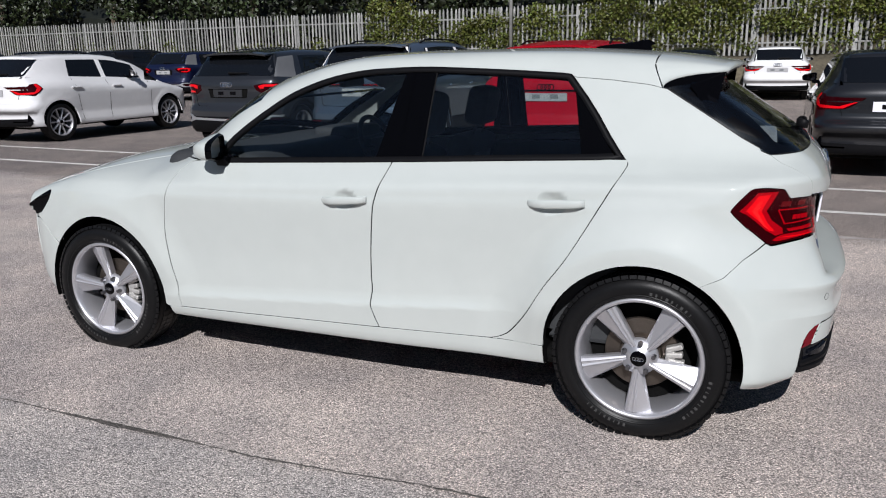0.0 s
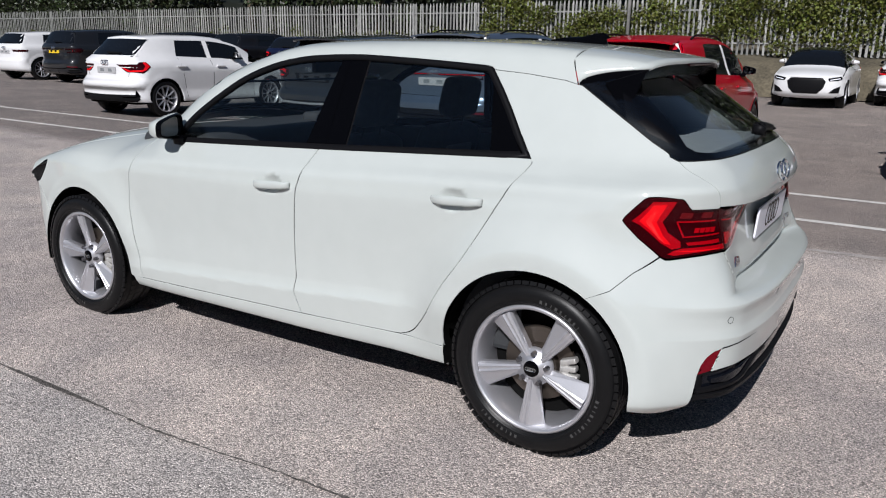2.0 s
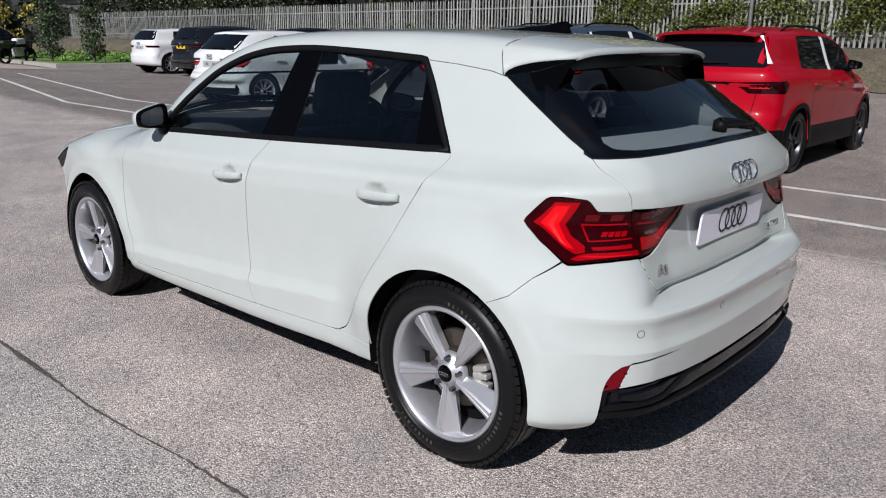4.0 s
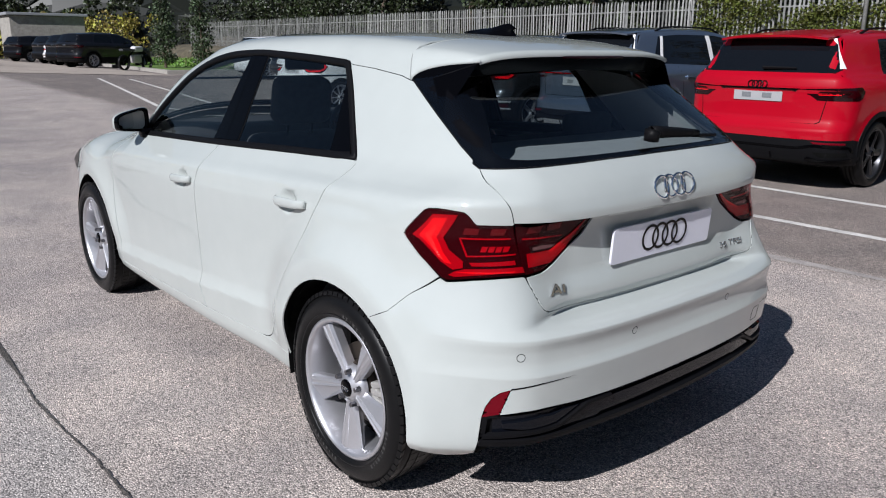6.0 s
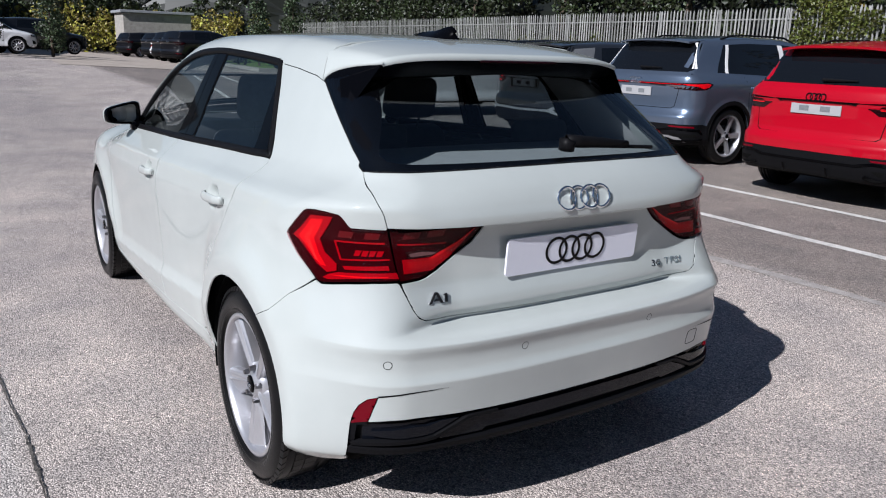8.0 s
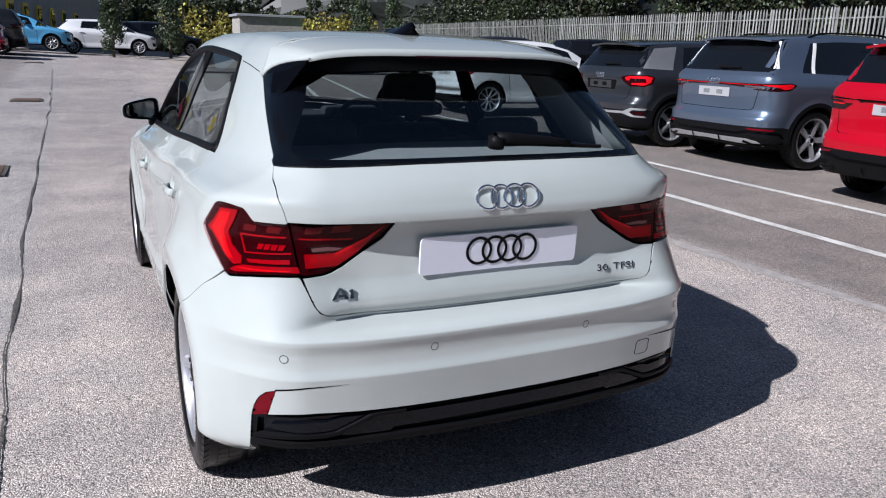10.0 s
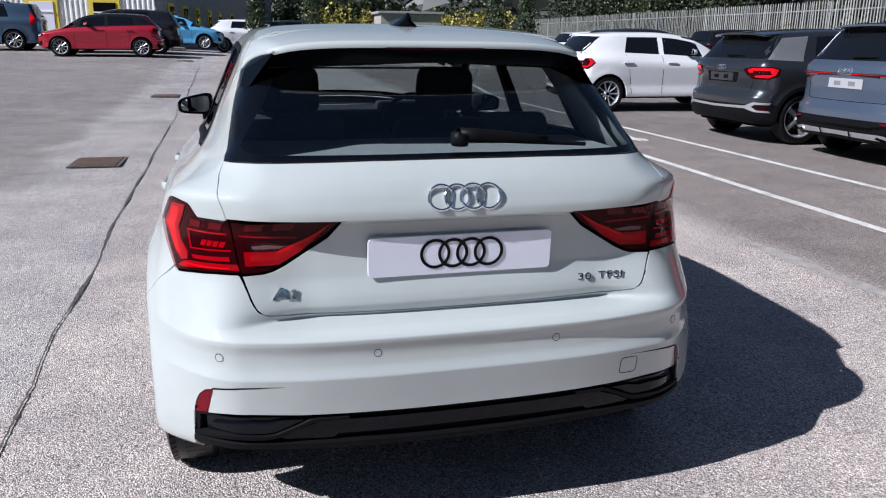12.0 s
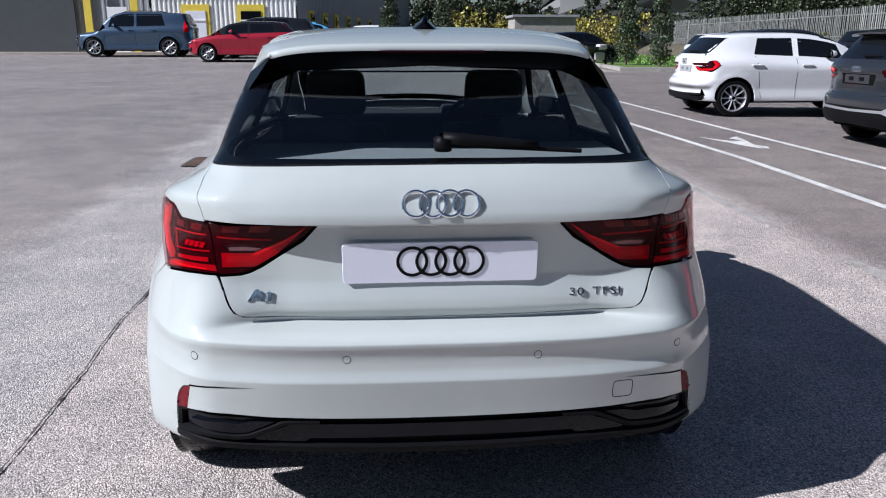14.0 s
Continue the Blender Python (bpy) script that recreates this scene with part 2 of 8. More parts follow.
def inset(poly, w):
    """A polygon drawn in by w on all sides."""
    if area(poly) < 0:
        poly = poly[::-1]
    out, n = [], len(poly)
    for i in range(n):
        a, b, c = (np.array(poly[(i + k) % n]) for k in (-1, 0, 1))
        d1, d2 = b - a, c - b
        l1, l2 = np.hypot(*d1), np.hypot(*d2)
        if l1 < 1e-7 or l2 < 1e-7:
            continue
        n1, n2 = np.array((-d1[1], d1[0])) / l1, np.array((-d2[1], d2[0])) / l2
        m = n1 + n2
        k = max(0.35, (m @ m) / 2)
        out.append(tuple(b + w * m / k))
    return out


def cells(poly, h, creases=()):
    """A polygon split along a square grid of step h, and along level creases: points, faces and the levels."""
    index, pts, faces = {}, [], []
    lo, hi = np.min(poly, 0), np.max(poly, 0)
    levels = [j * h for j in range(int(np.floor(lo[1] / h)), int(np.floor(hi[1] / h)) + 2)]
    levels = sorted([v for v in levels if all(abs(v - c) > 0.0045 for c in creases)] + [c + d for c in creases for d in (-0.0025, 0.0025)])
    for z0, z1 in zip(levels, levels[1:]):
        row = cut(cut(poly, 0, 1, z0), 0, -1, -z1)
        if len(row) < 3:
            continue
        l0, l1 = min(p[0] for p in row), max(p[0] for p in row)
        for i in range(int(np.floor(l0 / h)), int(np.floor(l1 / h)) + 1):
            c = cut(cut(row, 1, 0, i * h), -1, 0, -(i + 1) * h)
            if len(c) < 3 or abs(area(c)) < 1e-8:
                continue
            f = []
            for p in c:
                key = (round(p[0] * 20000), round(p[1] * 20000))
                if key not in index:
                    index[key] = len(pts)
                    pts.append(p)
                if not f or f[-1] != index[key]:
                    f.append(index[key])
            while len(f) > 1 and f[0] == f[-1]:
                f.pop()
            if len(set(f)) < 3:
                continue
            if len(set(f)) == len(f):
                faces.append(f)
            else:
                sgn = area(c)
                for tri in tessellate_polygon([[Vector((*pts[k], 0)) for k in f]]):
                    t = [f[k] for k in tri]
                    if len(set(t)) == 3:
                        ar = area([tuple(pts[k]) for k in t])
                        if abs(ar) > 1e-9:
                            faces.append(t if ar * sgn > 0 else t[::-1])
    return np.array(pts), faces, np.array(levels)

# ---- car bodies ----
class Shape:
    """A car body as one smooth solid: sides, tail, top and nose, rounded into one another. x points backwards from the rear axle,
    z up from the road. Panels are pieces of its skin."""
    YC, R = 0.55, 0.25

    def __init__(self, side, rear, roof, nose, belt=0.0436, bow=((0, 0.05), (0.95, 0.05), (1.06, 0.09), (1.5, 0.11)), corner=((0.2, 0.16), (0.9, 0.16), (1.03, 0.045), (1.5, 0.045)),
                 wheelbase=2.563, rear_corner=None, sweep=0.0, arch=0.37, flare=0.012, rear_taper=((0.2, 0.015), (0.6, 0.015), (0.9, 0.10), (0.97, 0.13), (1.03, 0.20), (1.4, 0.20)), xc=0.35, width=1.0, hub=0.314, edge=0.05, waist=0.0, shelf=0.0, ledge=0.0, blister=(), plan=0.25):
        self.side, self.rear, self.roof, self.nose = pchip(side), pchip(rear), pchip(roof), pchip(nose)
        self.sweep = sweep
        self.rear_corner = pchip(rear_corner) if rear_corner else None
        self.bow, self.corner, self.taper = pchip(bow), pchip(corner), pchip(rear_taper)
        self.belt, self.wb, self.arch, self.flare, self.xc, self.k, self.hub, self.edge = belt, wheelbase, arch, flare, xc, width, hub, edge
        self.waist, self.shelf, self.ledge, self.blister, self.plan = waist, shelf, ledge, blister, plan

    def wide(self, x, z):
        zs = z - self.belt * (x + 0.97) * step(0.62, 0.92, z) * (1 - 0.55 * step(1.05, 1.3, z))
        w = self.side(zs)
        t = np.clip(x + 0.35, 0, 2)
        w = w - self.taper(z) * t * t
        t = np.clip(-1.75 - x, 0, 3)
        w = w - (0.036 + 0.02 * step(0.6, 0.9, z)) * t * t
        for c in (0.0, -self.wb):
            r = np.hypot(x - c, z - self.hub)
            w = w + self.flare * (1 - step(self.arch + 0.005, self.arch + 0.10, r))
        # drawn in ahead of the rear wheels, with a shelf over the haunch and creased blisters round the arches
        if self.waist:
            w = w - self.waist * step(-1.15, -0.40, x) - self.shelf * step(-0.95, -0.10, x) * step(0.946, 0.982, z - 0.04 * x)
        if self.ledge:
            line = 0.342 + 0.0665 * (x + 1.844)
            t = np.clip((line + 0.055 - z) / 0.055, 0, 1)
            w = w + (self.ledge * t ** 1.5 - 0.12 * np.maximum(line - z, 0)) * step(-2.3, -2.0, x) * (1 - step(-0.68, -0.42, x))
        for c, amp, r0, r1 in self.blister:
            u = (np.hypot(x - c, z - self.hub) - r0) / (r1 - r0)
            t = np.clip(0.5 * (u + np.sqrt(u * u + 0.008)), 0, 1)
            k = step(-0.05, 0.25, x)
            w = w + amp * (1 - t) ** 1.7 * ((1 - k) * step(0.20, 0.50, z) + k * step(0.02, 0.28, z))
        return w * self.k

    def field(self, x, y, z):
        ya = np.abs(y)
        a = ya - self.wide(x, z)
        tail = self.rear(z)
        if self.rear_corner:
            k = step(0.40, 0.68, ya)
            tail = tail * (1 - k) + self.rear_corner(z) * k
        b = x - (tail - self.bow(z) * (ya / 0.62) ** 3.0)
        c = z - self.top(x, ya)
        d = (self.nose(z) + self.plan * (ya / 0.8) ** 2.5) - x
        rc = self.corner(z)
        e = np.maximum(np.maximum(b, d), c)
        r = np.where(np.maximum(b, d) > c, rc, self.edge)
        a2, e2 = np.maximum(a + r, 0), np.maximum(e + r, 0)
        return np.hypot(a2, e2) + np.minimum(np.maximum(a, e) + r, 0) - r

    def top(self, x, ya):
        """The height of the upper skin: bonnet, windscreen curved in plan, and roof."""
        back = self.sweep * (ya / 0.6) ** 2 * step(-self.wb - 0.15, -self.wb + 0.25, x) * (1 - step(-self.wb + 1.0, -self.wb + 1.4, x))
        return self.roof(x - back) - 0.035 * (ya / 0.6) ** 3

    def ray(self, u, v, mode):
        """Where a ray for the flat place (u, v) starts, and its way."""
        u, v = np.asarray(u, float), np.asarray(v, float)
        o, z = np.zeros_like(u), np.zeros_like(u)
        if mode == "side":
            return (u, o, v), (o, o - 1, o), 0.05, 1.5
        if mode == "rear":
            return (o - 0.9, u, v), (o + 1, o, o), 0.0, 2.5
        if mode == "top":
            return (u, v, o + 0.45), (o, o, o + 1), 0.0, 1.8
        if mode == "front":
            return (o - 2.2, u, v), (o - 1, o, o), 0.0, 2.0
        s, q = np.sign(u), np.abs(u)
        arc = self.R * math.pi / 2
        th = np.clip((q - self.YC) / self.R, 0, math.pi / 2)
        x0 = np.where(q > self.YC + arc, self.xc - (q - self.YC - arc), self.xc)
        y0 = np.where(q < self.YC, q, self.YC)
        return (x0, -s * y0, v), (np.cos(th), -s * np.sin(th), o), -0.03, 1.2

    def skin(self, pts, mode, lift=0.0):
        """Places and outward normals on the body for flat places."""
        u, v = pts[:, 0], pts[:, 1]
        (x, y, z), (dx, dy, dz), lo, hi = self.ray(u, v, mode)
        lo, hi = np.full_like(u, lo, float), np.full_like(u, hi, float)
        for _ in range(17):
            mid = 0.5 * (lo + hi)
            inside = self.field(x + mid * dx, y + mid * dy, z + mid * dz) < 0
            lo, hi = np.where(inside, mid, lo), np.where(inside, hi, mid)
        p = np.stack((x + lo * dx, y + lo * dy, z + lo * dz), 1)
        e = 0.004
        g = np.stack([self.field(*(p + s).T) - self.field(*(p - s).T) for s in e * np.eye(3)], 1)
        n = g / np.maximum(np.linalg.norm(g, axis=1, keepdims=True), 1e-9)
        return p + n * lift, n

    def q(self, x, y=None):
        """The unrolled distance from the tail's middle of a place on the side, or by the corner."""
        if y is None or x < self.xc:
            return self.YC + self.R * math.pi / 2 + self.xc - x
        if y < self.YC:
            return y
        return self.YC + self.R * math.atan2(y - self.YC, x - self.xc)

    def half(self, x, z):
        """Half the body's width at a place along it and a height."""
        p, _ = self.skin(np.array([(x, z)]), "side")
        return -p[0, 1]

    def panel(self, name, poly, mode, material, parent, h=0.03, lift=0.0, gap=0.0024, depth=0.005, mirror=False, label="", dent=None, creases=()):
        """A sheet of the skin inside a flat outline, with turned-in edges."""
        if gap:
            poly = inset(poly, gap)
        pts, faces, levels = cells(poly, h, creases)
        p, n = self.skin(pts, mode, lift)
        if dent:
            # a smooth scoop
            cx, cz, rx, rz, deep = dent
            a, b = (pts[:, 0] - cx) / rx, (pts[:, 1] - cz) / rz
            k = np.maximum(0, 1 - a * a - b * b)
            p = p - n * (deep * k ** 1.5)[:, None]
            slope = 3 * deep * np.sqrt(k)
            n = n - np.stack((slope * a / rx, 0 * a, slope * b / rz), 1)
            n = n / np.linalg.norm(n, axis=1, keepdims=True)
        v, nn = p.tolist(), n.tolist()
        fs = [list(f) for f in faces]
        big = max(fs, key=lambda f: abs(area([tuple(pts[i]) for i in f])))
        cr = sum((np.cross(p[big[i]] - p[big[0]], p[big[i + 1]] - p[big[0]]) for i in range(1, len(big) - 1)), np.zeros(3))
        if cr @ n[big[0]] < 0:
            fs = [f[::-1] for f in fs]
        if depth:
            count = {}
            for f in fs:
                for i, j in zip(f, f[1:] + f[:1]):
                    count[(i, j)] = 1
            # edges along the grid only bridge two pieces of one cell
            on = np.stack((np.abs(pts[:, 0] / h - np.round(pts[:, 0] / h)) < 1e-4, np.min(np.abs(pts[:, 1, None] - levels[None]), axis=1) < h * 1e-4), 1)
            rim = [(i, j) for (i, j) in count if (j, i) not in count and not any(on[i, k] and on[j, k] and abs(pts[i, k] - pts[j, k]) < 1e-5 for k in (0, 1))]
            for i, j in rim:
                t = p[j] - p[i]
                out = np.cross(t, n[i])
                out = out / max(np.linalg.norm(out), 1e-9)
                k = len(v)
                edge_n = (out * 0.9 + n[i] * 0.4)
                edge_n = (edge_n / np.linalg.norm(edge_n)).tolist()
                v += [p[i].tolist(), p[j].tolist(), (p[j] - n[j] * depth).tolist(), (p[i] - n[i] * depth).tolist()]
                nn += [edge_n] * 4
                fs.append([k + 1, k, k + 3, k + 2])
        return sheet(name, v, fs, nn, material, parent, mirror, label)

    def ring(self, name, poly, mode, width, material, parent, lift=0.0, depth=0.01, mirror=False, label="", n_mid=2):
        """A band along the inside of an outline, standing proud by lift."""
        outer, inner = inset(poly, 0.0005), inset(poly, width)
        n = min(len(outer), len(inner))
        rows = [[(outer[i][0] + (inner[i][0] - outer[i][0]) * k / n_mid, outer[i][1] + (inner[i][1] - outer[i][1]) * k / n_mid) for i in range(n)] for k in range(n_mid + 1)]
        pts = np.array([q for r in rows for q in r])
        p, nr = self.skin(pts, mode, lift)
        low_o, _ = self.skin(np.array(rows[0]), mode, lift - depth)
        low_i, _ = self.skin(np.array(rows[-1]), mode, lift - depth)
        v = np.concatenate((low_o, p, low_i))
        fs = []
        for r in range(n_mid + 2):
            for i in range(n):
                j = (i + 1) % n
                fs.append([r * n + i, r * n + j, (r + 1) * n + j, (r + 1) * n + i])
        f = fs[n]
        if np.cross(v[f[1]] - v[f[0]], v[f[2]] - v[f[0]]) @ nr[0] < 0:
            fs = [g[::-1] for g in fs]
        return sheet(name, v.tolist(), fs, None, material, parent, mirror, label)


def sheet(name, v, fs, normals, material, parent, mirror=False, label=""):
    if mirror:
        v = [(a, -b, c) for a, b, c in v]
        fs = [f[::-1] for f in fs]
        normals = normals and [(a, -b, c) for a, b, c in normals]
    me = bpy.data.meshes.new(name)
    me.from_pydata(v, [], fs)
    me.materials.append(material)
    me.update()
    me.shade_smooth()
    if normals:
        me.normals_split_custom_set_from_vertices(normals)
    ob = new(name, me)
    ob.parent = parent
    if label:
        ob["label"] = label
    return ob


def wheel(parent, at, right, radius=0.314, rim=0.238, wide=0.215, style="blade", alloy=None, hi=True, spin=0.0):
    """A wheel with tyre, alloy rim, brake disc and caliper. Its outer face looks to -y (or +y on the right)."""
    alloy = alloy or M_ALLOY
    w = thing("wheel")
    w.parent = parent
    w.matrix_basis = Matrix.Translation(at) @ Matrix.Rotation(math.pi if right else 0, 4, 'Z')
    n = 96 if hi else 32
    hw = wide / 2
    bm = bmesh.new()
    prof = [(rim - 0.012, hw - 0.03), (rim + 0.004, hw - 0.012), (rim + 0.02, hw), (rim + 0.035, hw + 0.004), (radius - 0.03, hw), (radius - 0.012, hw - 0.012), (radius - 0.003, hw - 0.03),
            (radius, hw - 0.055), (radius, hw - 0.06), (radius - 0.007, hw - 0.062), (radius - 0.007, hw - 0.07), (radius + 0.001, hw - 0.072), (radius + 0.001, 0.006), (radius - 0.007, 0.004)]
    prof = prof + [(r, -y) for r, y in prof[::-1]]
    lathe(bm, [(r, y) for r, y in prof], n, closed=False)
    tyre = part("tyre", bm, M_RUBBER, w, smooth=True)
    if hi:
        # shoulder blocks with open grooves between them
        bm = bmesh.new()
        for i in range(66):
            a = 2 * math.pi * i / 66
            for y0, y1, lean in ((-hw + 0.008, -hw + 0.046, 20), (-hw + 0.055, -hw + 0.082, 0), (-hw + 0.090, -hw + 0.125, 0)):
                box(bm, (2 * math.pi * radius / 66 - (0.0055 if lean else 0.002), y1 - y0, 0.014), (0, 0, 0), 0, Matrix.Rotation(a, 4, 'Y') @ Matrix.Translation((0, (y0 + y1) / 2, radius - (0.0095 if lean else 0.0045))) @ Matrix.Rotation(radians(-lean), 4, 'X'))
        part("tread_block", bm, M_RUBBER, tyre)["kind"] = "stuff"
        # moulded marks on the sidewall, as plain bars
        bm = bmesh.new()
        for a0, cnt in ((8, 9), (100, 10), (188, 9)):
            for i in range(cnt):
                a = radians(a0 + i * 4.2)
                r0 = rim + 0.030
                box(bm, (0.009 - 0.003 * (i % 3), 0.001, 0.012), (0, 0, 0), 0, Matrix.Rotation(a, 4, 'Y') @ Matrix.Translation((0, -hw - 0.0036, r0)))
        part("sidewall_mark", bm, M_RUBTEXT, tyre, "grey moulded bars on the sidewall")["kind"] = "stuff"
        bm = bmesh.new()
        lathe(bm, [(rim + 0.012, -hw + 0.0035), (rim + 0.016, -hw - 0.0012), (rim + 0.019, -hw - 0.0012), (rim + 0.022, -hw + 0.002)], n)
        part("rim_guard", bm, M_RUBBER, tyre, smooth=True)
    # rim: outer lip and barrel
    f = -hw + 0.012
    bm = bmesh.new()
    lathe(bm, [(rim - 0.012, f + 0.012), (rim + 0.003, f + 0.006), (rim + 0.004, f - 0.002), (rim - 0.004, f - 0.006), (rim - 0.011, f - 0.002), (rim - 0.016, f + 0.012), (rim - 0.026, f + 0.05), (rim - 0.034, f + 0.15), (rim - 0.01, f + 0.185)], n)
    part("rim", bm, alloy, w, smooth=True)
    # spokes
    bm = bmesh.new()
    if style == "blade":
        for k in range(5):
            a = 2 * math.pi * k / 5 + radians(90) + spin
            rot = Matrix.Rotation(-a, 4, 'Y')
            rows = []
            for t in (0, 1):
                r = 0.045 + (rim - 0.018 - 0.045) * t
                wl, wr = 0.016 + 0.009 * t, 0.021 + 0.056 * t
                dish = f + 0.020 - 0.016 * t
                base = dish + 0.045
                sect = [(-wl, dish + 0.014), (-wl * 0.80, dish + 0.003), (-wl * 0.35, dish - 0.001), (-wl * 0.2, dish + 0.003), (wr * 0.04, dish + 0.003), (wr * 0.13, dish - 0.002), (wr * 0.24, dish + 0.005), (wr, dish + 0.022 + 0.007 * t), (wr * 0.85, base), (-wl * 0.85, base)]
                rows.append([bm.verts.new(rot @ Vector((r, yy, s))) for s, yy in sect])
            for i in range(1):
                for j in range(10):
                    bm.faces.new((rows[i][j], rows[i][(j + 1) % 10], rows[i + 1][(j + 1) % 10], rows[i + 1][j]))
            bm.faces.new(rows[-1])
    else:
        cnt = {"ten": 10, "twin": 10, "five": 5}.get(style, 10)
        for k in range(cnt):
            a = 2 * math.pi * (k + (0.18 if k % 2 and style == "twin" else 0)) / cnt
            rot = Matrix.Rotation(-a, 4, 'Y')
            wd = 0.010 if cnt == 10 else 0.028
            rows = []
            for t in (0, 0.5, 1):
                r = 0.04 + (rim - 0.055) * t
                dish = f + 0.022 - 0.012 * t
                ws = wd * (1 + 0.3 * t)
                rows.append([bm.verts.new(rot @ Vector((r, yy, s))) for s, yy in ((-ws, dish + 0.008), (0, dish), (ws, dish + 0.008), (ws * 0.7, dish + 0.04), (-ws * 0.7, dish + 0.04))])
            for i in range(2):
                for j in range(5):
                    bm.faces.new((rows[i][j], rows[i][(j + 1) % 5], rows[i + 1][(j + 1) % 5], rows[i + 1][j]))
    bmesh.ops.recalc_face_normals(bm, faces=bm.faces)
    if hi:
        bmesh.ops.bevel(bm, geom=[e for e in bm.edges if e.calc_face_angle(0) > 0.5], offset=0.0010, segments=1, affect='EDGES')
    part("spokes", bm, alloy, w)
    bm = bmesh.new()
    lathe(bm, [(0.0, f + 0.012), (0.034, f + 0.012), (0.040, f + 0.022), (0.066, f + 0.026), (0.070, f + 0.05)], 40)
    part("hub", bm, alloy, w, smooth=True)
    bm = bmesh.new()
    lathe(bm, [(0.0, f + 0.004), (0.024, f + 0.005), (0.029, f + 0.008), (0.030, f + 0.016)], 32)
    cap = part("centre_cap", bm, M_GLOSS, w, "gloss black centre cap", smooth=True)
    if hi:
        for i in range(4):
            bm = bmesh.new()
            tube(bm, [(-0.0135 + i * 0.009 + 0.0062 * math.cos(2 * math.pi * j / 20), f + 0.0035, 0.0062 * math.sin(2 * math.pi * j / 20)) for j in range(20)], 0.0009, 5, True)
            part("cap_ring", bm, M_CHROME, cap)
    for k in range(5):
        a = 2 * math.pi * (k + 0.5) / 5 + radians(90) + spin
        bm = bmesh.new()
        m = Matrix.Translation((0.056 * math.cos(a), f + 0.016, 0.056 * math.sin(a))) @ Matrix.Rotation(radians(90), 4, 'X')
        cyl(bm, 0.0105, 0.0085, 0.02, m, 6 if hi else 5)
        part("wheel_bolt", bm, M_BOLT, w)
    bm = bmesh.new()
    lathe(bm, [(0.0, f + 0.055), (0.075, f + 0.055), (0.08, f + 0.075), (0.134, f + 0.080), (0.136, f + 0.083), (0.136, f + 0.095), (0.0, f + 0.098)], 48)
    part("brake_disc", bm, M_STEEL if hi else M_DARKALLOY, w, "dull brake disc", smooth=False)
    bm = bmesh.new()
    lathe(bm, [(0.0, f + 0.115), (rim - 0.035, f + 0.12), (rim - 0.034, f + 0.15)], 40)
    part("splash_shield", bm, M_DARK, w)
    if hi:
        bm = bmesh.new()
        box(bm, (0.035, 0.028, 0.09), (0.108, f + 0.058, 0.0), 0.008)
        cal = part("brake_caliper", bm, M_CAST, w, "bare cast metal brake caliper")
        for i in range(5):
            a = radians(-28 + i * 12)
            bm = bmesh.new()
            box(bm, (0.06, 0.03, 0.021), (0, 0, 0), 0.006, Matrix.Rotation(-a, 4, 'Y') @ Matrix.Translation((0.130 - 0.006 * (i % 2), f + 0.055, 0)))
            part("caliper_rib", bm, M_CAST, cal)
    return w


def rings(parent, centre, r, gap, bar, material, name="ring", axis_tilt=0.0, flat=False):
    """Four plain interlinked rings, facing +x."""
    for i in range(4):
        y0 = (i - 1.5) * gap
        bm = bmesh.new()
        if flat:
            n = 48
            vs = [[], [], [], []]
            for j in range(n):
                a = 2 * math.pi * j / n
                for lay, (rr, xx) in enumerate(((r + bar, 0), (r + bar, 0.0008), (r - bar, 0.0008), (r - bar, 0))):
                    vs[lay].append(bm.verts.new((xx + 0.0003 * i, y0 + rr * math.cos(a), rr * math.sin(a))))
            for j in range(n):
                k = (j + 1) % n
                for s in range(3):
                    bm.faces.new((vs[s][j], vs[s][k], vs[s + 1][k], vs[s + 1][j]))
        else:
            tube(bm, [(0.003 * (1 if i % 2 else -1) * math.cos(math.pi * j / 18 * 2), y0 + r * math.cos(math.pi * j / 18), r * math.sin(math.pi * j / 18)) for j in range(36)], bar, 8, True)
        bmesh.ops.transform(bm, matrix=Matrix.Translation(centre) @ Matrix.Rotation(axis_tilt, 4, 'Y'), verts=bm.verts)
        part(name, bm, material, parent, smooth=not flat)


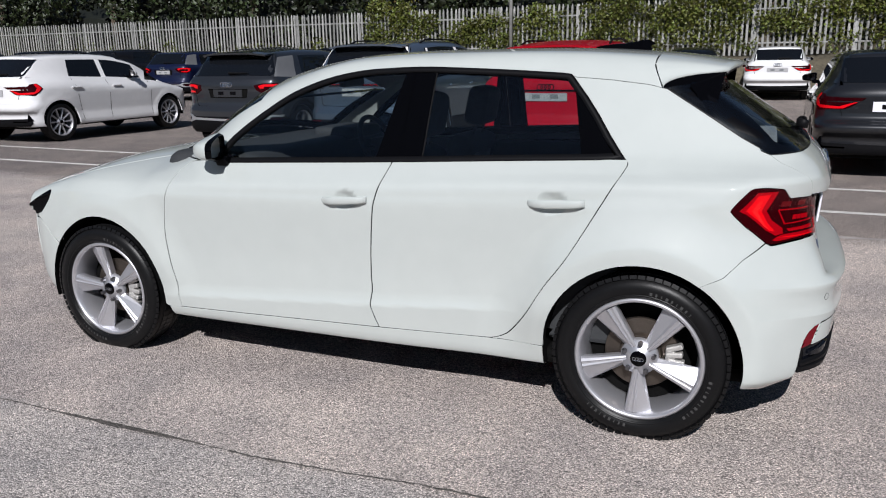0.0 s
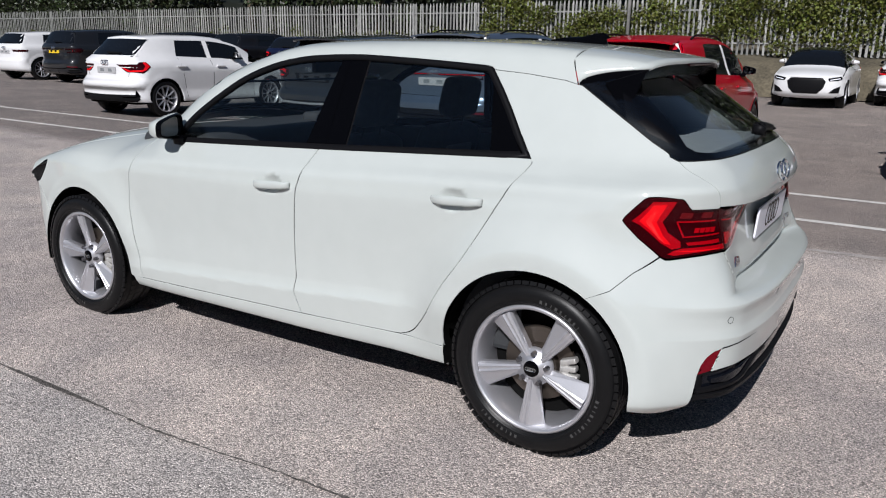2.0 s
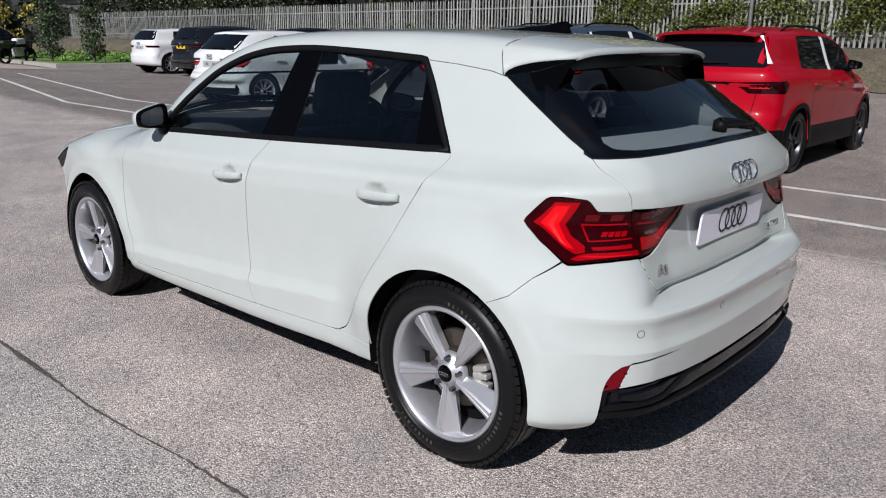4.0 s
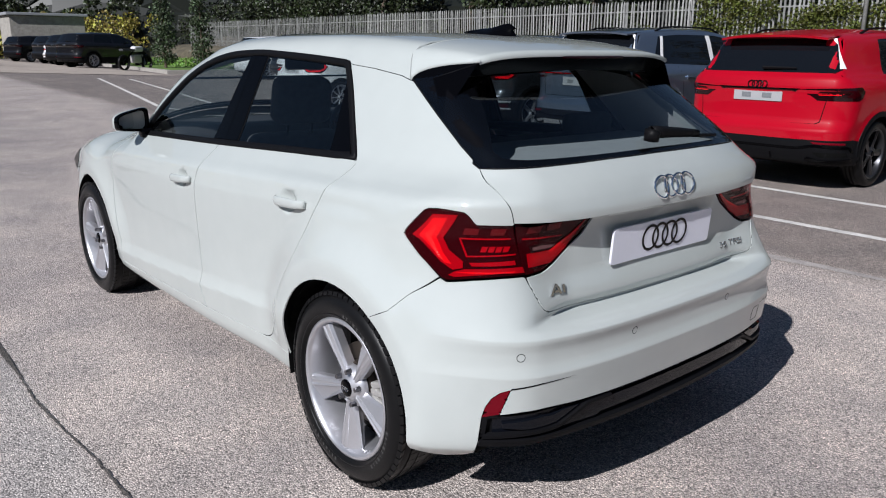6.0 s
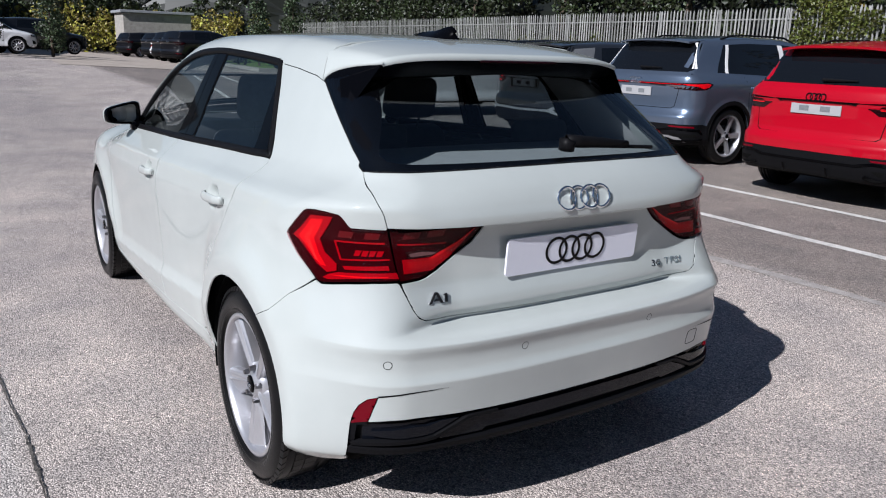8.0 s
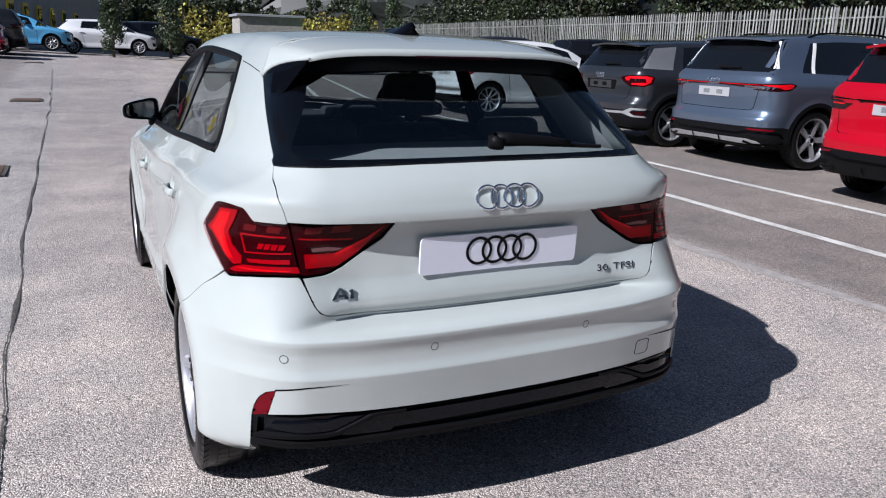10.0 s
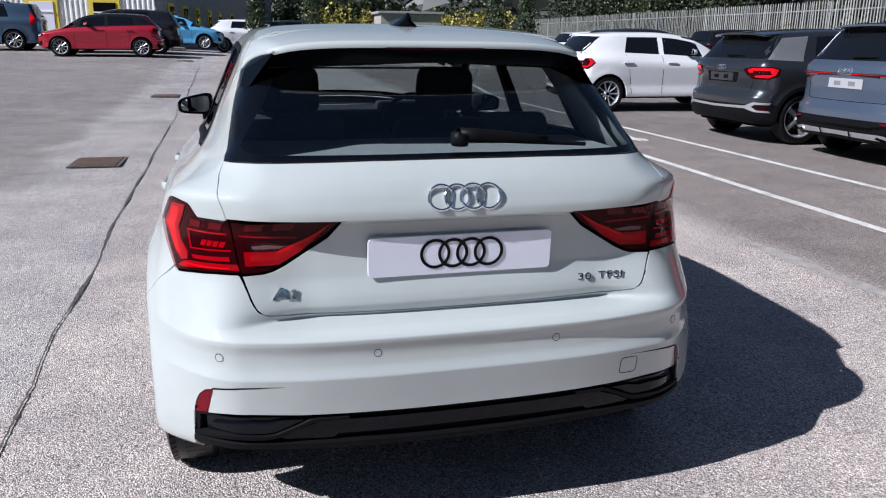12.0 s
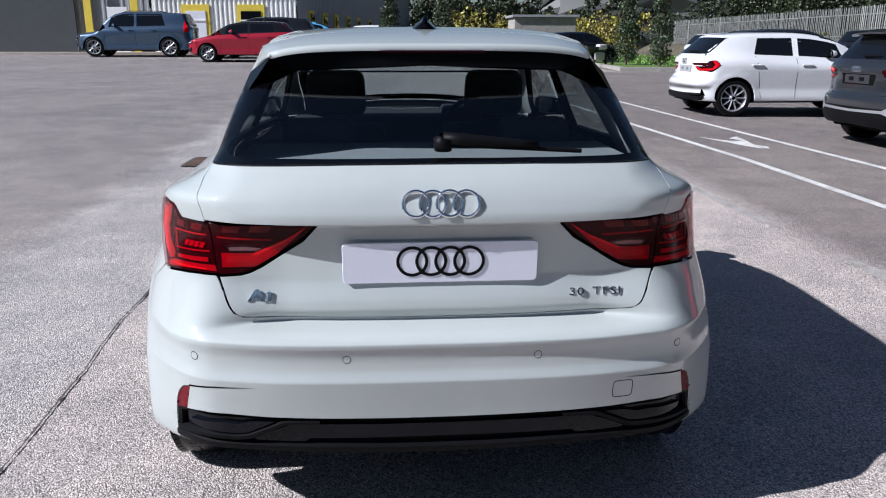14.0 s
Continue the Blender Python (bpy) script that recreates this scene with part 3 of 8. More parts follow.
def seat(name, at, parent=None, wide=0.5, headrest=True, grey=True):
    """A car seat: cushion, back and headrest on posts, facing -x."""
    s = thing(name)
    s.parent = parent
    s.location = at
    bm = bmesh.new()
    box(bm, (0.5, wide, 0.16), (-0.22, 0, 0.08), 0.06, segs=3)
    part("cushion", bm, M_FABRIC, s, smooth=True)
    lean = Matrix.Rotation(radians(20), 4, 'Y')
    bm = bmesh.new()
    box(bm, (0.14, wide, 0.62), (0, 0, 0), 0.06, segs=3)
    for v in bm.verts:
        if v.co.z > 0.1:
            v.co.y *= 1 - 0.55 * (v.co.z - 0.1)
    bmesh.ops.transform(bm, matrix=Matrix.Translation((0.12, 0, 0.42)) @ lean, verts=bm.verts)
    part("backrest", bm, M_FABRIC, s, smooth=True)
    if grey:
        bm = bmesh.new()
        box(bm, (0.155, wide * 0.62, 0.30), (0, 0, 0), 0.05, segs=3)
        bmesh.ops.transform(bm, matrix=Matrix.Translation((0.155, 0, 0.52)) @ lean, verts=bm.verts)
        part("back_panel", bm, M_FABRICGREY, s, "grey cloth back panel", smooth=True)
    if headrest:
        bm = bmesh.new()
        box(bm, (0.11, 0.27, 0.20), (0, 0, 0), 0.05, segs=4)
        for v in bm.verts:
            v.co.y *= 1 - 0.6 * max(0, v.co.z)
        bmesh.ops.transform(bm, matrix=Matrix.Translation((0.265, 0, 0.86)) @ Matrix.Rotation(radians(12), 4, 'Y'), verts=bm.verts)
        part("headrest", bm, M_FABRIC, s, smooth=True)
        for y in (-0.06, 0.06):
            bm = bmesh.new()
            cyl(bm, 0.006, 0.006, 0.12, Matrix.Translation((0.245, y, 0.74)) @ lean, 8)
            part("headrest_post", bm, M_CABIN, s)
    return s


def door_handle(shape, parent, x0, x1, z0, z1, mirror=False):
    """A bar handle over a scooped cup."""
    sg = 1 if mirror else -1
    bm = bmesh.new()
    n = 14
    rows = []
    for i in range(n + 1):
        t = i / n
        x = x0 + (x1 - x0) * t
        z = z0 + (z1 - z0) * t
        w = -shape.skin(np.array([(x, z)]), "side")[0][0, 1]
        out = 0.030 * min(1, 4 * t, 4 * (1 - t) + 0.35) ** 0.6
        hh = 0.017 * (0.75 + 0.25 * math.sin(math.pi * t))
        th = 0.012
        rows.append([bm.verts.new((x, sg * (w + out - th * (1 - math.cos(b)) * 0.6 if math.cos(b) > -0.2 else w + out - th), z + hh * math.sin(b))) for b in np.linspace(0, 2 * math.pi, 13)[:-1]])
    for i in range(n):
        for j in range(12):
            bm.faces.new((rows[i][j], rows[i][(j + 1) % 12], rows[i + 1][(j + 1) % 12], rows[i + 1][j]))
    bm.faces.new(rows[0])
    bm.faces.new(rows[-1])
    bmesh.ops.recalc_face_normals(bm, faces=bm.faces)
    part("door_handle", bm, M_PAINT, parent, smooth=True)


def mirror_housing(shape, parent, x, z, right, material=None, hi=True, inset_y=0.0):
    """A door mirror: foot, painted cap with a chrome-edged dark shell, and glass facing backwards."""
    sg = 1 if right else -1
    w = shape.half(x, z - 0.06) - inset_y
    m = thing("door_mirror")
    m.parent = parent
    bm = bmesh.new()
    box(bm, (0.06, 0.10, 0.045), (x - 0.01, sg * (w + 0.03), z - 0.055), 0.014)
    part("mirror_foot", bm, M_GLOSS, m)
    for nm, cut_x, col in (("mirror_cap", 0, material or M_PAINT), ("mirror_shell", 1, M_GLOSS)):
        bm = bmesh.new()
        n, k = 20, 8
        rows = []
        ts = np.concatenate((np.linspace(0.0, 0.72, k), (0.80,))) if not cut_x else np.linspace(0.80, 1.0, 4)
        for t in ts:
            s = math.sqrt(max(1e-4, 1 - (1 - t) ** 2.4)) if t < 0.72 else math.sqrt(1 - 0.28 ** 2.4) * (1 - 0.10 * (t - 0.72) / 0.28)
            row = []
            for j in range(n):
                a = 2 * math.pi * j / n
                cy = abs(math.cos(a)) ** 0.5 * (1 if math.cos(a) > 0 else -1)
                cz = abs(math.sin(a)) ** 0.5 * (1 if math.sin(a) > 0 else -1)
                yy = 0.108 + 0.096 * s * cy
                zz = 0.005 + 0.068 * s * cz * (0.80 - 0.20 * cy) - 0.006 * cy
                row.append(bm.verts.new((x - 0.105 + 0.115 * t + 0.03 * cy * t, sg * (w + 0.005 + yy), z + zz)))
            rows.append(row)
        for i in range(len(rows) - 1):
            for j in range(n):
                bm.faces.new((rows[i][j], rows[i][(j + 1) % n], rows[i + 1][(j + 1) % n], rows[i + 1][j]))
        if not cut_x:
            bm.faces.new(rows[0])
        else:
            last = rows[-1]
            mid = [bm.verts.new(v.co + Vector((-0.018, (sg * (w + 0.12) - v.co.y) * 0.16, (z + 0.005 - v.co.z) * 0.20))) for v in last]
            for j in range(n):
                bm.faces.new((last[j], last[(j + 1) % n], mid[(j + 1) % n], mid[j]))
            pane = [v.co.copy() for v in mid]
        bmesh.ops.recalc_face_normals(bm, faces=bm.faces)
        part(nm, bm, col, m, smooth=True)
    bm = bmesh.new()
    yc = sg * (w + 0.12)
    bm.faces.new([bm.verts.new(c + Vector((0.70 * sg * (c.y - yc) - 0.10 * (c.z - z) - 0.045, 0, 0))) for c in pane])
    part("mirror_glass", bm, M_MIRROR, m)
    return m


# the hatchback that the camera goes round
HATCH = Shape(
    side=((0.10, 0.75), (0.20, 0.805), (0.235, 0.830), (0.27, 0.836), (0.30, 0.836), (0.34, 0.835), (0.40, 0.834), (0.44, 0.834), (0.52, 0.835), (0.64, 0.842), (0.76, 0.850), (0.80, 0.852), (0.822, 0.8525), (0.86, 0.8465), (0.894, 0.8395),
          (0.903, 0.8340), (0.94, 0.798), (0.97, 0.768), (0.995, 0.745), (1.03, 0.724), (1.15, 0.672), (1.28, 0.612), (1.36, 0.572), (1.45, 0.52)),
    rear=((0.20, 0.50), (0.255, 0.60), (0.285, 0.655), (0.33, 0.666), (0.395, 0.6725), (0.500, 0.6890), (0.505, 0.6898), (0.508, 0.6885), (0.540, 0.6785), (0.562, 0.6780), (0.606, 0.6912), (0.611, 0.6925), (0.6135, 0.6900), (0.626, 0.655), (0.634, 0.600), (0.637, 0.577), (0.640, 0.5745), (0.650, 0.578),
          (0.668, 0.588), (0.673, 0.589), (0.76, 0.567), (0.892, 0.560), (0.9030, 0.561), (0.9065, 0.611), (0.915, 0.6125), (0.925, 0.6130), (0.96, 0.603), (1.0, 0.583), (1.03, 0.558), (1.055, 0.53), (1.15, 0.395), (1.30, 0.175), (1.45, -0.05)),
    rear_corner=((0.20, 0.50), (0.255, 0.60), (0.285, 0.655), (0.33, 0.668), (0.395, 0.6735), (0.500, 0.6850), (0.505, 0.6858), (0.508, 0.6845), (0.545, 0.675), (0.565, 0.675), (0.606, 0.6840), (0.611, 0.6850), (0.6135, 0.6825), (0.622, 0.675), (0.68, 0.640), (0.76, 0.606), (0.87, 0.592), (0.93, 0.602), (0.96, 0.600), (1.0, 0.583), (1.03, 0.558), (1.055, 0.53), (1.15, 0.395), (1.30, 0.175), (1.45, -0.05)),
    roof=((-3.45, 0.45), (-3.36, 0.62), (-3.25, 0.742), (-3.10, 0.818), (-2.9, 0.880), (-2.7, 0.930), (-2.5, 0.970), (-2.42, 0.990), (-2.34, 1.03), (-2.124, 1.175), (-1.933, 1.275), (-1.755, 1.338), (-1.55, 1.384), (-1.27, 1.413), (-0.96, 1.424),
          (-0.59, 1.425), (-0.35, 1.421), (-0.13, 1.409), (0.1, 1.388), (0.34, 1.356), (0.8, 1.29)),
    sweep=0.22, plan=0.17, waist=0.026, shelf=0.014, ledge=0.014, flare=0.0, blister=((0.0, 0.066, 0.418, 0.60), (-2.563, 0.032, 0.415, 0.58)),
    rear_taper=((0.2, 0.03), (0.6, 0.03), (0.8, 0.05), (0.9, 0.055), (0.97, 0.09), (1.03, 0.17), (1.4, 0.17)),
    corner=((0.2, 0.19), (0.55, 0.185), (0.70, 0.21), (0.80, 0.235), (0.9, 0.27), (1.03, 0.10), (1.10, 0.05), (1.5, 0.045)),
    nose=((0.15, -3.10), (0.22, -3.25), (0.35, -3.33), (0.5, -3.345), (0.65, -3.335), (0.78, -3.25), (1.0, -2.9), (1.5, -2.0)))
FRONT_EDGE = [(-1.925, 0.957), (-2.06, 0.945), (-2.112, 0.910), (-2.124, 0.856), (-2.135, 0.813), (-2.148, 0.761), (-2.162, 0.654), (-2.158, 0.574), (-2.138, 0.467), (-2.12, 0.387), (-2.108, 0.268)]
MID_EDGE = [(-1.063, 0.297), (-1.083, 0.345), (-1.098, 0.402), (-1.091, 0.463), (-1.093, 0.513), (-1.089, 0.612), (-1.077, 0.733), (-1.064, 0.827), (-1.042, 0.905), (-1.020, 0.992)]
BACK_EDGE = [(-0.63, 0.305), (-0.57, 0.309), (-0.522, 0.328), (-0.486, 0.358), (-0.423, 0.439), (-0.353, 0.554), (-0.271, 0.669), (-0.181, 0.825), (-0.103, 0.966), (-0.086, 1.003), (-0.090, 1.022)]
SILL = [(-2.10, 0.268), (-1.063, 0.297), (-0.62, 0.306)]


def belt_z(x):
    return 0.950 + (x + 1.865) * 0.0413


DLO_TOP = [(-1.925, 0.953), (-1.868, 1.030), (-1.80, 1.090), (-1.692, 1.166), (-1.56, 1.244), (-1.40, 1.303), (-1.24, 1.334), (-1.083, 1.345), (-0.95, 1.348), (-0.831, 1.345), (-0.593, 1.334), (-0.365, 1.320)]
DLO_BACK = [(-0.345, 1.317), (-0.335, 1.308), (-0.272, 1.236), (-0.220, 1.170), (-0.170, 1.098), (-0.125, 1.040), (-0.112, 1.026)]
DLO = spline(DLO_TOP, 4) + DLO_BACK + [(x, belt_z(x)) for x in np.linspace(-0.2, -1.9, 15)]


def arch_line(cx, a0, a1, r=0.355, n=22, cz=0.312):
    return [(cx + r * math.cos(radians(a)), cz + r * 1.0 * math.sin(radians(a))) for a in np.linspace(a0, a1, n)]


LAMP = [(1.016, 0.868), (1.010, 0.880), (0.985, 0.910), (0.958, 0.939), (0.946, 0.945), (0.915, 0.947), (0.884, 0.946), (0.823, 0.941), (0.810, 0.934), (0.790, 0.915), (0.778, 0.907), (0.706, 0.907), (0.650, 0.907), (0.600, 0.9015), (0.569, 0.9005), (0.478, 0.900), (0.367, 0.899), (0.330, 0.898),
        (0.370, 0.860), (0.421, 0.828), (0.480, 0.791), (0.511, 0.776), (0.533, 0.770), (0.588, 0.768), (0.612, 0.770), (0.686, 0.770), (0.78, 0.764), (0.853, 0.756), (0.870, 0.755), (0.887, 0.760), (0.964, 0.815), (1.006, 0.855)]
GATE_LEFT = [(0.82, 1.0435), (0.76, 1.018), (0.70, 0.995), (0.662, 0.957), (0.644, 0.910), (0.625, 0.84), (0.601, 0.771), (0.581, 0.727), (0.563, 0.690), (0.549, 0.671), (0.527, 0.6585), (0.467, 0.6525)]
GATE_FOOT = [(0.394, 0.650), (0.273, 0.648), (0.123, 0.646), (0.0, 0.645)]
SEAM = [(0.963, 0.708), (1.019, 0.650), (1.045, 0.637), (1.100, 0.610)]


def mirrored(poly):
    """A half outline and its mirror image, as one."""
    return poly + [(-a, b) for a, b in poly[::-1] if abs(a) > 1e-6]


def hatchback():
    H = HATCH
    car = thing("hatchback_car", None, "pale mint pearl five-door hatchback parked on worn asphalt", "car")
    q = H.q
    for right in (False, True):
        mi = right
        # doors
        fe, me_, be = spline(FRONT_EDGE, 5), spline(MID_EDGE, 5), spline(BACK_EDGE, 5)
        front = fe + me_[0:] + [(x, belt_z(x)) for x in np.linspace(-1.06, -1.85, 10)]
        fd = H.panel("front_door", front, "side", M_PAINT, car, 0.0125, mirror=mi, gap=0.0032, dent=(-1.196, 0.835, 0.058, 0.042, 0.022))
        rear_door = me_[::-1] + be + [(x, belt_z(x)) for x in np.linspace(-0.15, -0.95, 10)]
        rd = H.panel("rear_door", rear_door, "side", M_PAINT, car, 0.0125, mirror=mi, gap=0.0032, dent=(-0.338, 0.866, 0.064, 0.045, 0.022))
        door_handle(H, fd, -1.304, -1.092, 0.826, 0.840, mi)
        door_handle(H, rd, -0.432, -0.214, 0.860, 0.871, mi)
        # glazing
        ring = H.ring("window_frame", inset(DLO, -0.005), "side", 0.021, M_TRIM, car, 0.004, 0.014, mi)
        glaze = inset(DLO, 0.012)
        b1, b2 = ((-1.103, 1.0), (-1.022, 1.345)), ((-0.900, 1.0), (-0.893, 1.345))
        k1 = (b1[1][0] - b1[0][0]) / 0.345
        H.panel("front_window", cut(glaze, -1, k1, -(b1[0][0] - k1 * 1.0)), "side", M_GLASS, fd, 0.06, -0.004, 0, 0, mi).visible_shadow = False
        qx = cut(glaze, 1, -0.02, b2[0][0] - 0.02)
        H.panel("rear_window", cut(qx, -1, -0.23, 0.263 - 0.23 * 1.035), "side", M_GLASS, rd, 0.06, -0.004, 0, 0, mi).visible_shadow = False
        tri = cut(qx, 1, 0.23, -0.263 + 0.23 * 1.035)
        H.panel("quarter_blank", tri, "side", M_GLOSS, rd, 0.06, -0.001, 0, 0.006, mi, "gloss black corner blank")
        pil = [p for p in cut(cut(inset(DLO, 0.018), 1, -k1, b1[0][0] - k1), -1, 0.02, 0.900 + 0.02)]
        H.panel("pillar_trim", cut(pil, -1, 0.05, 1.0 + 0.05 * 1.0), "side", M_GLOSS, fd, 0.06, 0.001, 0.001, 0.01, mi, "gloss black pillar trim")
        H.panel("pillar_trim", cut(pil, 1, -0.05, -1.0 - 0.05 * 1.0), "side", M_GLOSS, rd, 0.06, 0.0, 0.001, 0.01, mi, "gloss black pillar trim")
        for xa, xb, rake in ((-1.098, -1.068, k1), (-0.925, -0.895, 0.02)):
            strip = [(xa, 1.0), (xb, 1.0), (xb + rake * 0.335, 1.335), (xa + rake * 0.335, 1.335)]
            H.panel("window_channel", strip, "side", M_TRIM, rd if xa > -1 else fd, 0.06, -0.003, 0, 0, mi)
        # sill
        sill = spline(SILL, 4) + [(-0.45, 0.310), (-0.362, 0.305)] + [(-0.352, 0.225), (-1.2, 0.222), (-2.18, 0.215), (-2.185, 0.268)]
        H.panel("sill", sill, "side", M_PAINT, car, 0.03, mirror=mi)
        # rear quarter
        roofline = [(-0.352, 1.324), (-0.319, 1.310), (-0.19, 1.300), (-0.045, 1.282), (0.002, 1.270)]
        cedge = [(0.020, 1.266), (0.172, 1.172), (0.291, 1.097)]
        quarter = [(q(x), z) for x, z in (be[5:] + [(a + 0.007, b + 0.003) for a, b in DLO_BACK[::-1]] + roofline + cedge)]
        quarter += [(0.925, 1.056)] + spline(GATE_LEFT[:5], 4) + LAMP[12::-1] + [LAMP[-1], LAMP[-2], (0.893, 0.762)]
        quarter += SEAM + [(q(x), z) for x, z in arch_line(0.0, 56, 181, 0.358)] + [(q(-0.362), 0.308), (q(-0.53), 0.309)]
        quarter = [p for i, p in enumerate(quarter) if i == 0 or math.dist(p, quarter[i - 1]) > 0.004]
        H.panel("rear_quarter_panel", quarter, "wrap", M_PAINT, car, 0.014, mirror=mi, gap=0.0013)
        # roof rail and front pillar
        xs = np.linspace(-2.18, -0.034, 40)
        top = [(x, z_edge(H, x)) for x in xs]
        low = spline(DLO_TOP, 4)
        rail = [(-2.18, 0.955)] + [(x, z + 0.006) for x, z in low] + [(-0.319, 1.311), (-0.19, 1.301), (-0.045, 1.283), (0.0, 1.271)] + top[::-1]
        H.panel("roof_rail", rail, "side", M_PAINT, car, 0.03, mirror=mi, gap=0.0005)
        # backing behind the window frame's outer joint and the quarter's upper seam
        H.ring("frame_backing", inset(DLO, -0.022), "side", 0.040, M_DARK, car, -0.010, 0.004, mi)
        H.panel("seam_backing", [(-0.36, 1.33), (-0.19, 1.315), (-0.045, 1.297), (0.0, 1.282), (0.0, 1.258), (-0.045, 1.270), (-0.19, 1.288), (-0.30, 1.297)], "side", M_DARK, car, 0.03, -0.008, 0, 0, mi)
        # front wing
        wing = FRONT_EDGE[::-1]
        wing = spline(wing, 5) + [(-1.93, 0.952), (-2.18, 0.953)] + [(x, z_wing(x)) for x in np.linspace(-2.2, -2.98, 14)] + [(-3.10, 0.75), (-3.11, 0.63), (-3.04, 0.62), (-2.95, 0.56), (-2.867, 0.508)]
        wing += [(x, z) for x, z in arch_line(-2.563, 147, -7, 0.358)] + [(-2.19, 0.262)]
        H.panel("front_wing", wing, "side", M_PAINT, car, 0.018, mirror=mi)
        mirror_housing(H, car, -1.85, 1.011, right, inset_y=0.048)
        # inner shell seen in the gaps
        under = [(q(-2.9), 0.25), (q(-2.9), 0.85), (q(-2.2), 0.93), (q(-1.9), 0.93), (q(-0.1), 0.99), (q(0.2), 0.99), (0.75, 1.0), (0.05, 1.0), (0.05, 0.72), (0.60, 0.72), (0.68, 0.585), (0.05, 0.585), (0.05, 0.30), (0.7, 0.32), (q(0.37), 0.30)] + \
                [(q(x), z) for x, z in arch_line(0.0, 0, 180, 0.365)] + [(q(-0.4), 0.24), (q(-2.17), 0.24)] + [(q(x), z) for x, z in arch_line(-2.563, 0, 160, 0.365)]
        H.panel("inner_shell", under, "wrap", M_DARK, car, 0.06, -0.045, 0, 0, mi)
        lin = [(q(x), z) for x, z in [(-0.06, 1.03), (-0.29, 1.31), (-0.2, 1.305), (0.0, 1.28), (0.13, 1.18), (0.255, 1.09), (0.32, 1.04)]]
        H.panel("pillar_lining", lin, "wrap", M_TRIMGREY, car, 0.05, -0.035, 0, 0, mi, "pale grey pillar lining")
        # wheel wells
        for cx in (0.0, -2.563):
            bm = bmesh.new()
            sg = 1 if right else -1
            row = [[bm.verts.new((cx + 0.36 * math.cos(a), sg * y, 0.312 + 0.36 * math.sin(a))) for a in np.linspace(radians(-12), radians(192), 25)] for y in (0.836, 0.48)]
            for j in range(24):
                bm.faces.new((row[0][j], row[0][j + 1], row[1][j + 1], row[1][j]))
            bm.faces.new(row[1])
            part("wheel_well", bm, M_DARK, car)
            wheel(car, (cx, sg * (0.7415 if cx == 0 else 0.748), 0.306), right, 0.317, 0.231, spin=radians(31) if cx == 0 else radians(10))
    # lamps
    for right in (False, True):
        s = -1 if right else 1
        lamp = thing("tail_lamp")
        lamp.parent = car

        def lp(nm, poly, m, lift, depth=0.006, gap=0.0, label="", h=0.025):
            poly = [(s * a, b) for a, b in poly]
            return H.panel(nm, poly, "wrap", m, lamp, h, lift, gap, depth, False, label)
        outer = cut(LAMP, 1, -0.27, 0.640 - 0.27 * 0.905 + 0.002)
        inner = cut(LAMP, -1, 0.27, -(0.640 - 0.27 * 0.905) + 0.002)
        lp("lamp_body", outer, M_LAMPDARK, -0.003, 0.02, 0.002)
        lp("lamp_body", inner, M_LAMPDARK, -0.003, 0.02, 0.002)
        # bright arrow round the outer end, deeper band along the foot
        lp("light_arrow", [(0.988, 0.869), (0.969, 0.888), (0.932, 0.931), (0.847, 0.933), (0.857, 0.918), (0.895, 0.869), (0.872, 0.837), (0.822, 0.809), (0.820, 0.791), (0.853, 0.785), (0.894, 0.804), (0.965, 0.858)], M_LAMPMID, 0.0010, 0.003, label="bright red light arrow")
        for poly, mt, lift in (([(0.968, 0.870), (0.930, 0.921), (0.882, 0.924), (0.916, 0.869), (0.890, 0.829), (0.858, 0.800), (0.880, 0.802), (0.912, 0.826)], M_LAMPRED, 0.0016),
                               ([(0.950, 0.869), (0.926, 0.902), (0.914, 0.904), (0.932, 0.868), (0.902, 0.826), (0.884, 0.808), (0.902, 0.816)], M_LAMPHOT, 0.0020)):
            lp("arrow_core", poly, mt, lift, 0.001)
        lp("light_band", [(0.815, 0.788), (0.700, 0.792), (0.612, 0.793), (0.605, 0.777), (0.686, 0.779), (0.780, 0.773), (0.846, 0.766), (0.866, 0.770), (0.845, 0.781)], M_LAMPMID, 0.0008, 0.003, label="deep red light band")
        lp("light_band", [(0.590, 0.826), (0.494, 0.824), (0.406, 0.862), (0.352, 0.896), (0.396, 0.855), (0.437, 0.820), (0.493, 0.789), (0.586, 0.788)], M_LAMPMID, 0.0010, 0.003, label="bright red light band")
        lp("band_core", [(0.572, 0.818), (0.490, 0.817), (0.425, 0.844), (0.440, 0.828), (0.492, 0.801), (0.570, 0.800)], M_LAMPDEEP, 0.0016, 0.001)
        lp("band_core", [(0.500, 0.8225), (0.494, 0.8165), (0.420, 0.8485), (0.372, 0.8800), (0.366, 0.8860), (0.410, 0.8600)], M_LAMPRED, 0.0018, 0.001)
        lp("band_core", [(0.800, 0.806), (0.640, 0.812), (0.636, 0.800), (0.790, 0.797)], M_LAMPMID, 0.0012, 0.001)
        lp("band_core", [(0.845, 0.7785), (0.800, 0.7815), (0.640, 0.7835), (0.640, 0.7805), (0.790, 0.7775)], M_LAMPRED, 0.0014, 0.001)
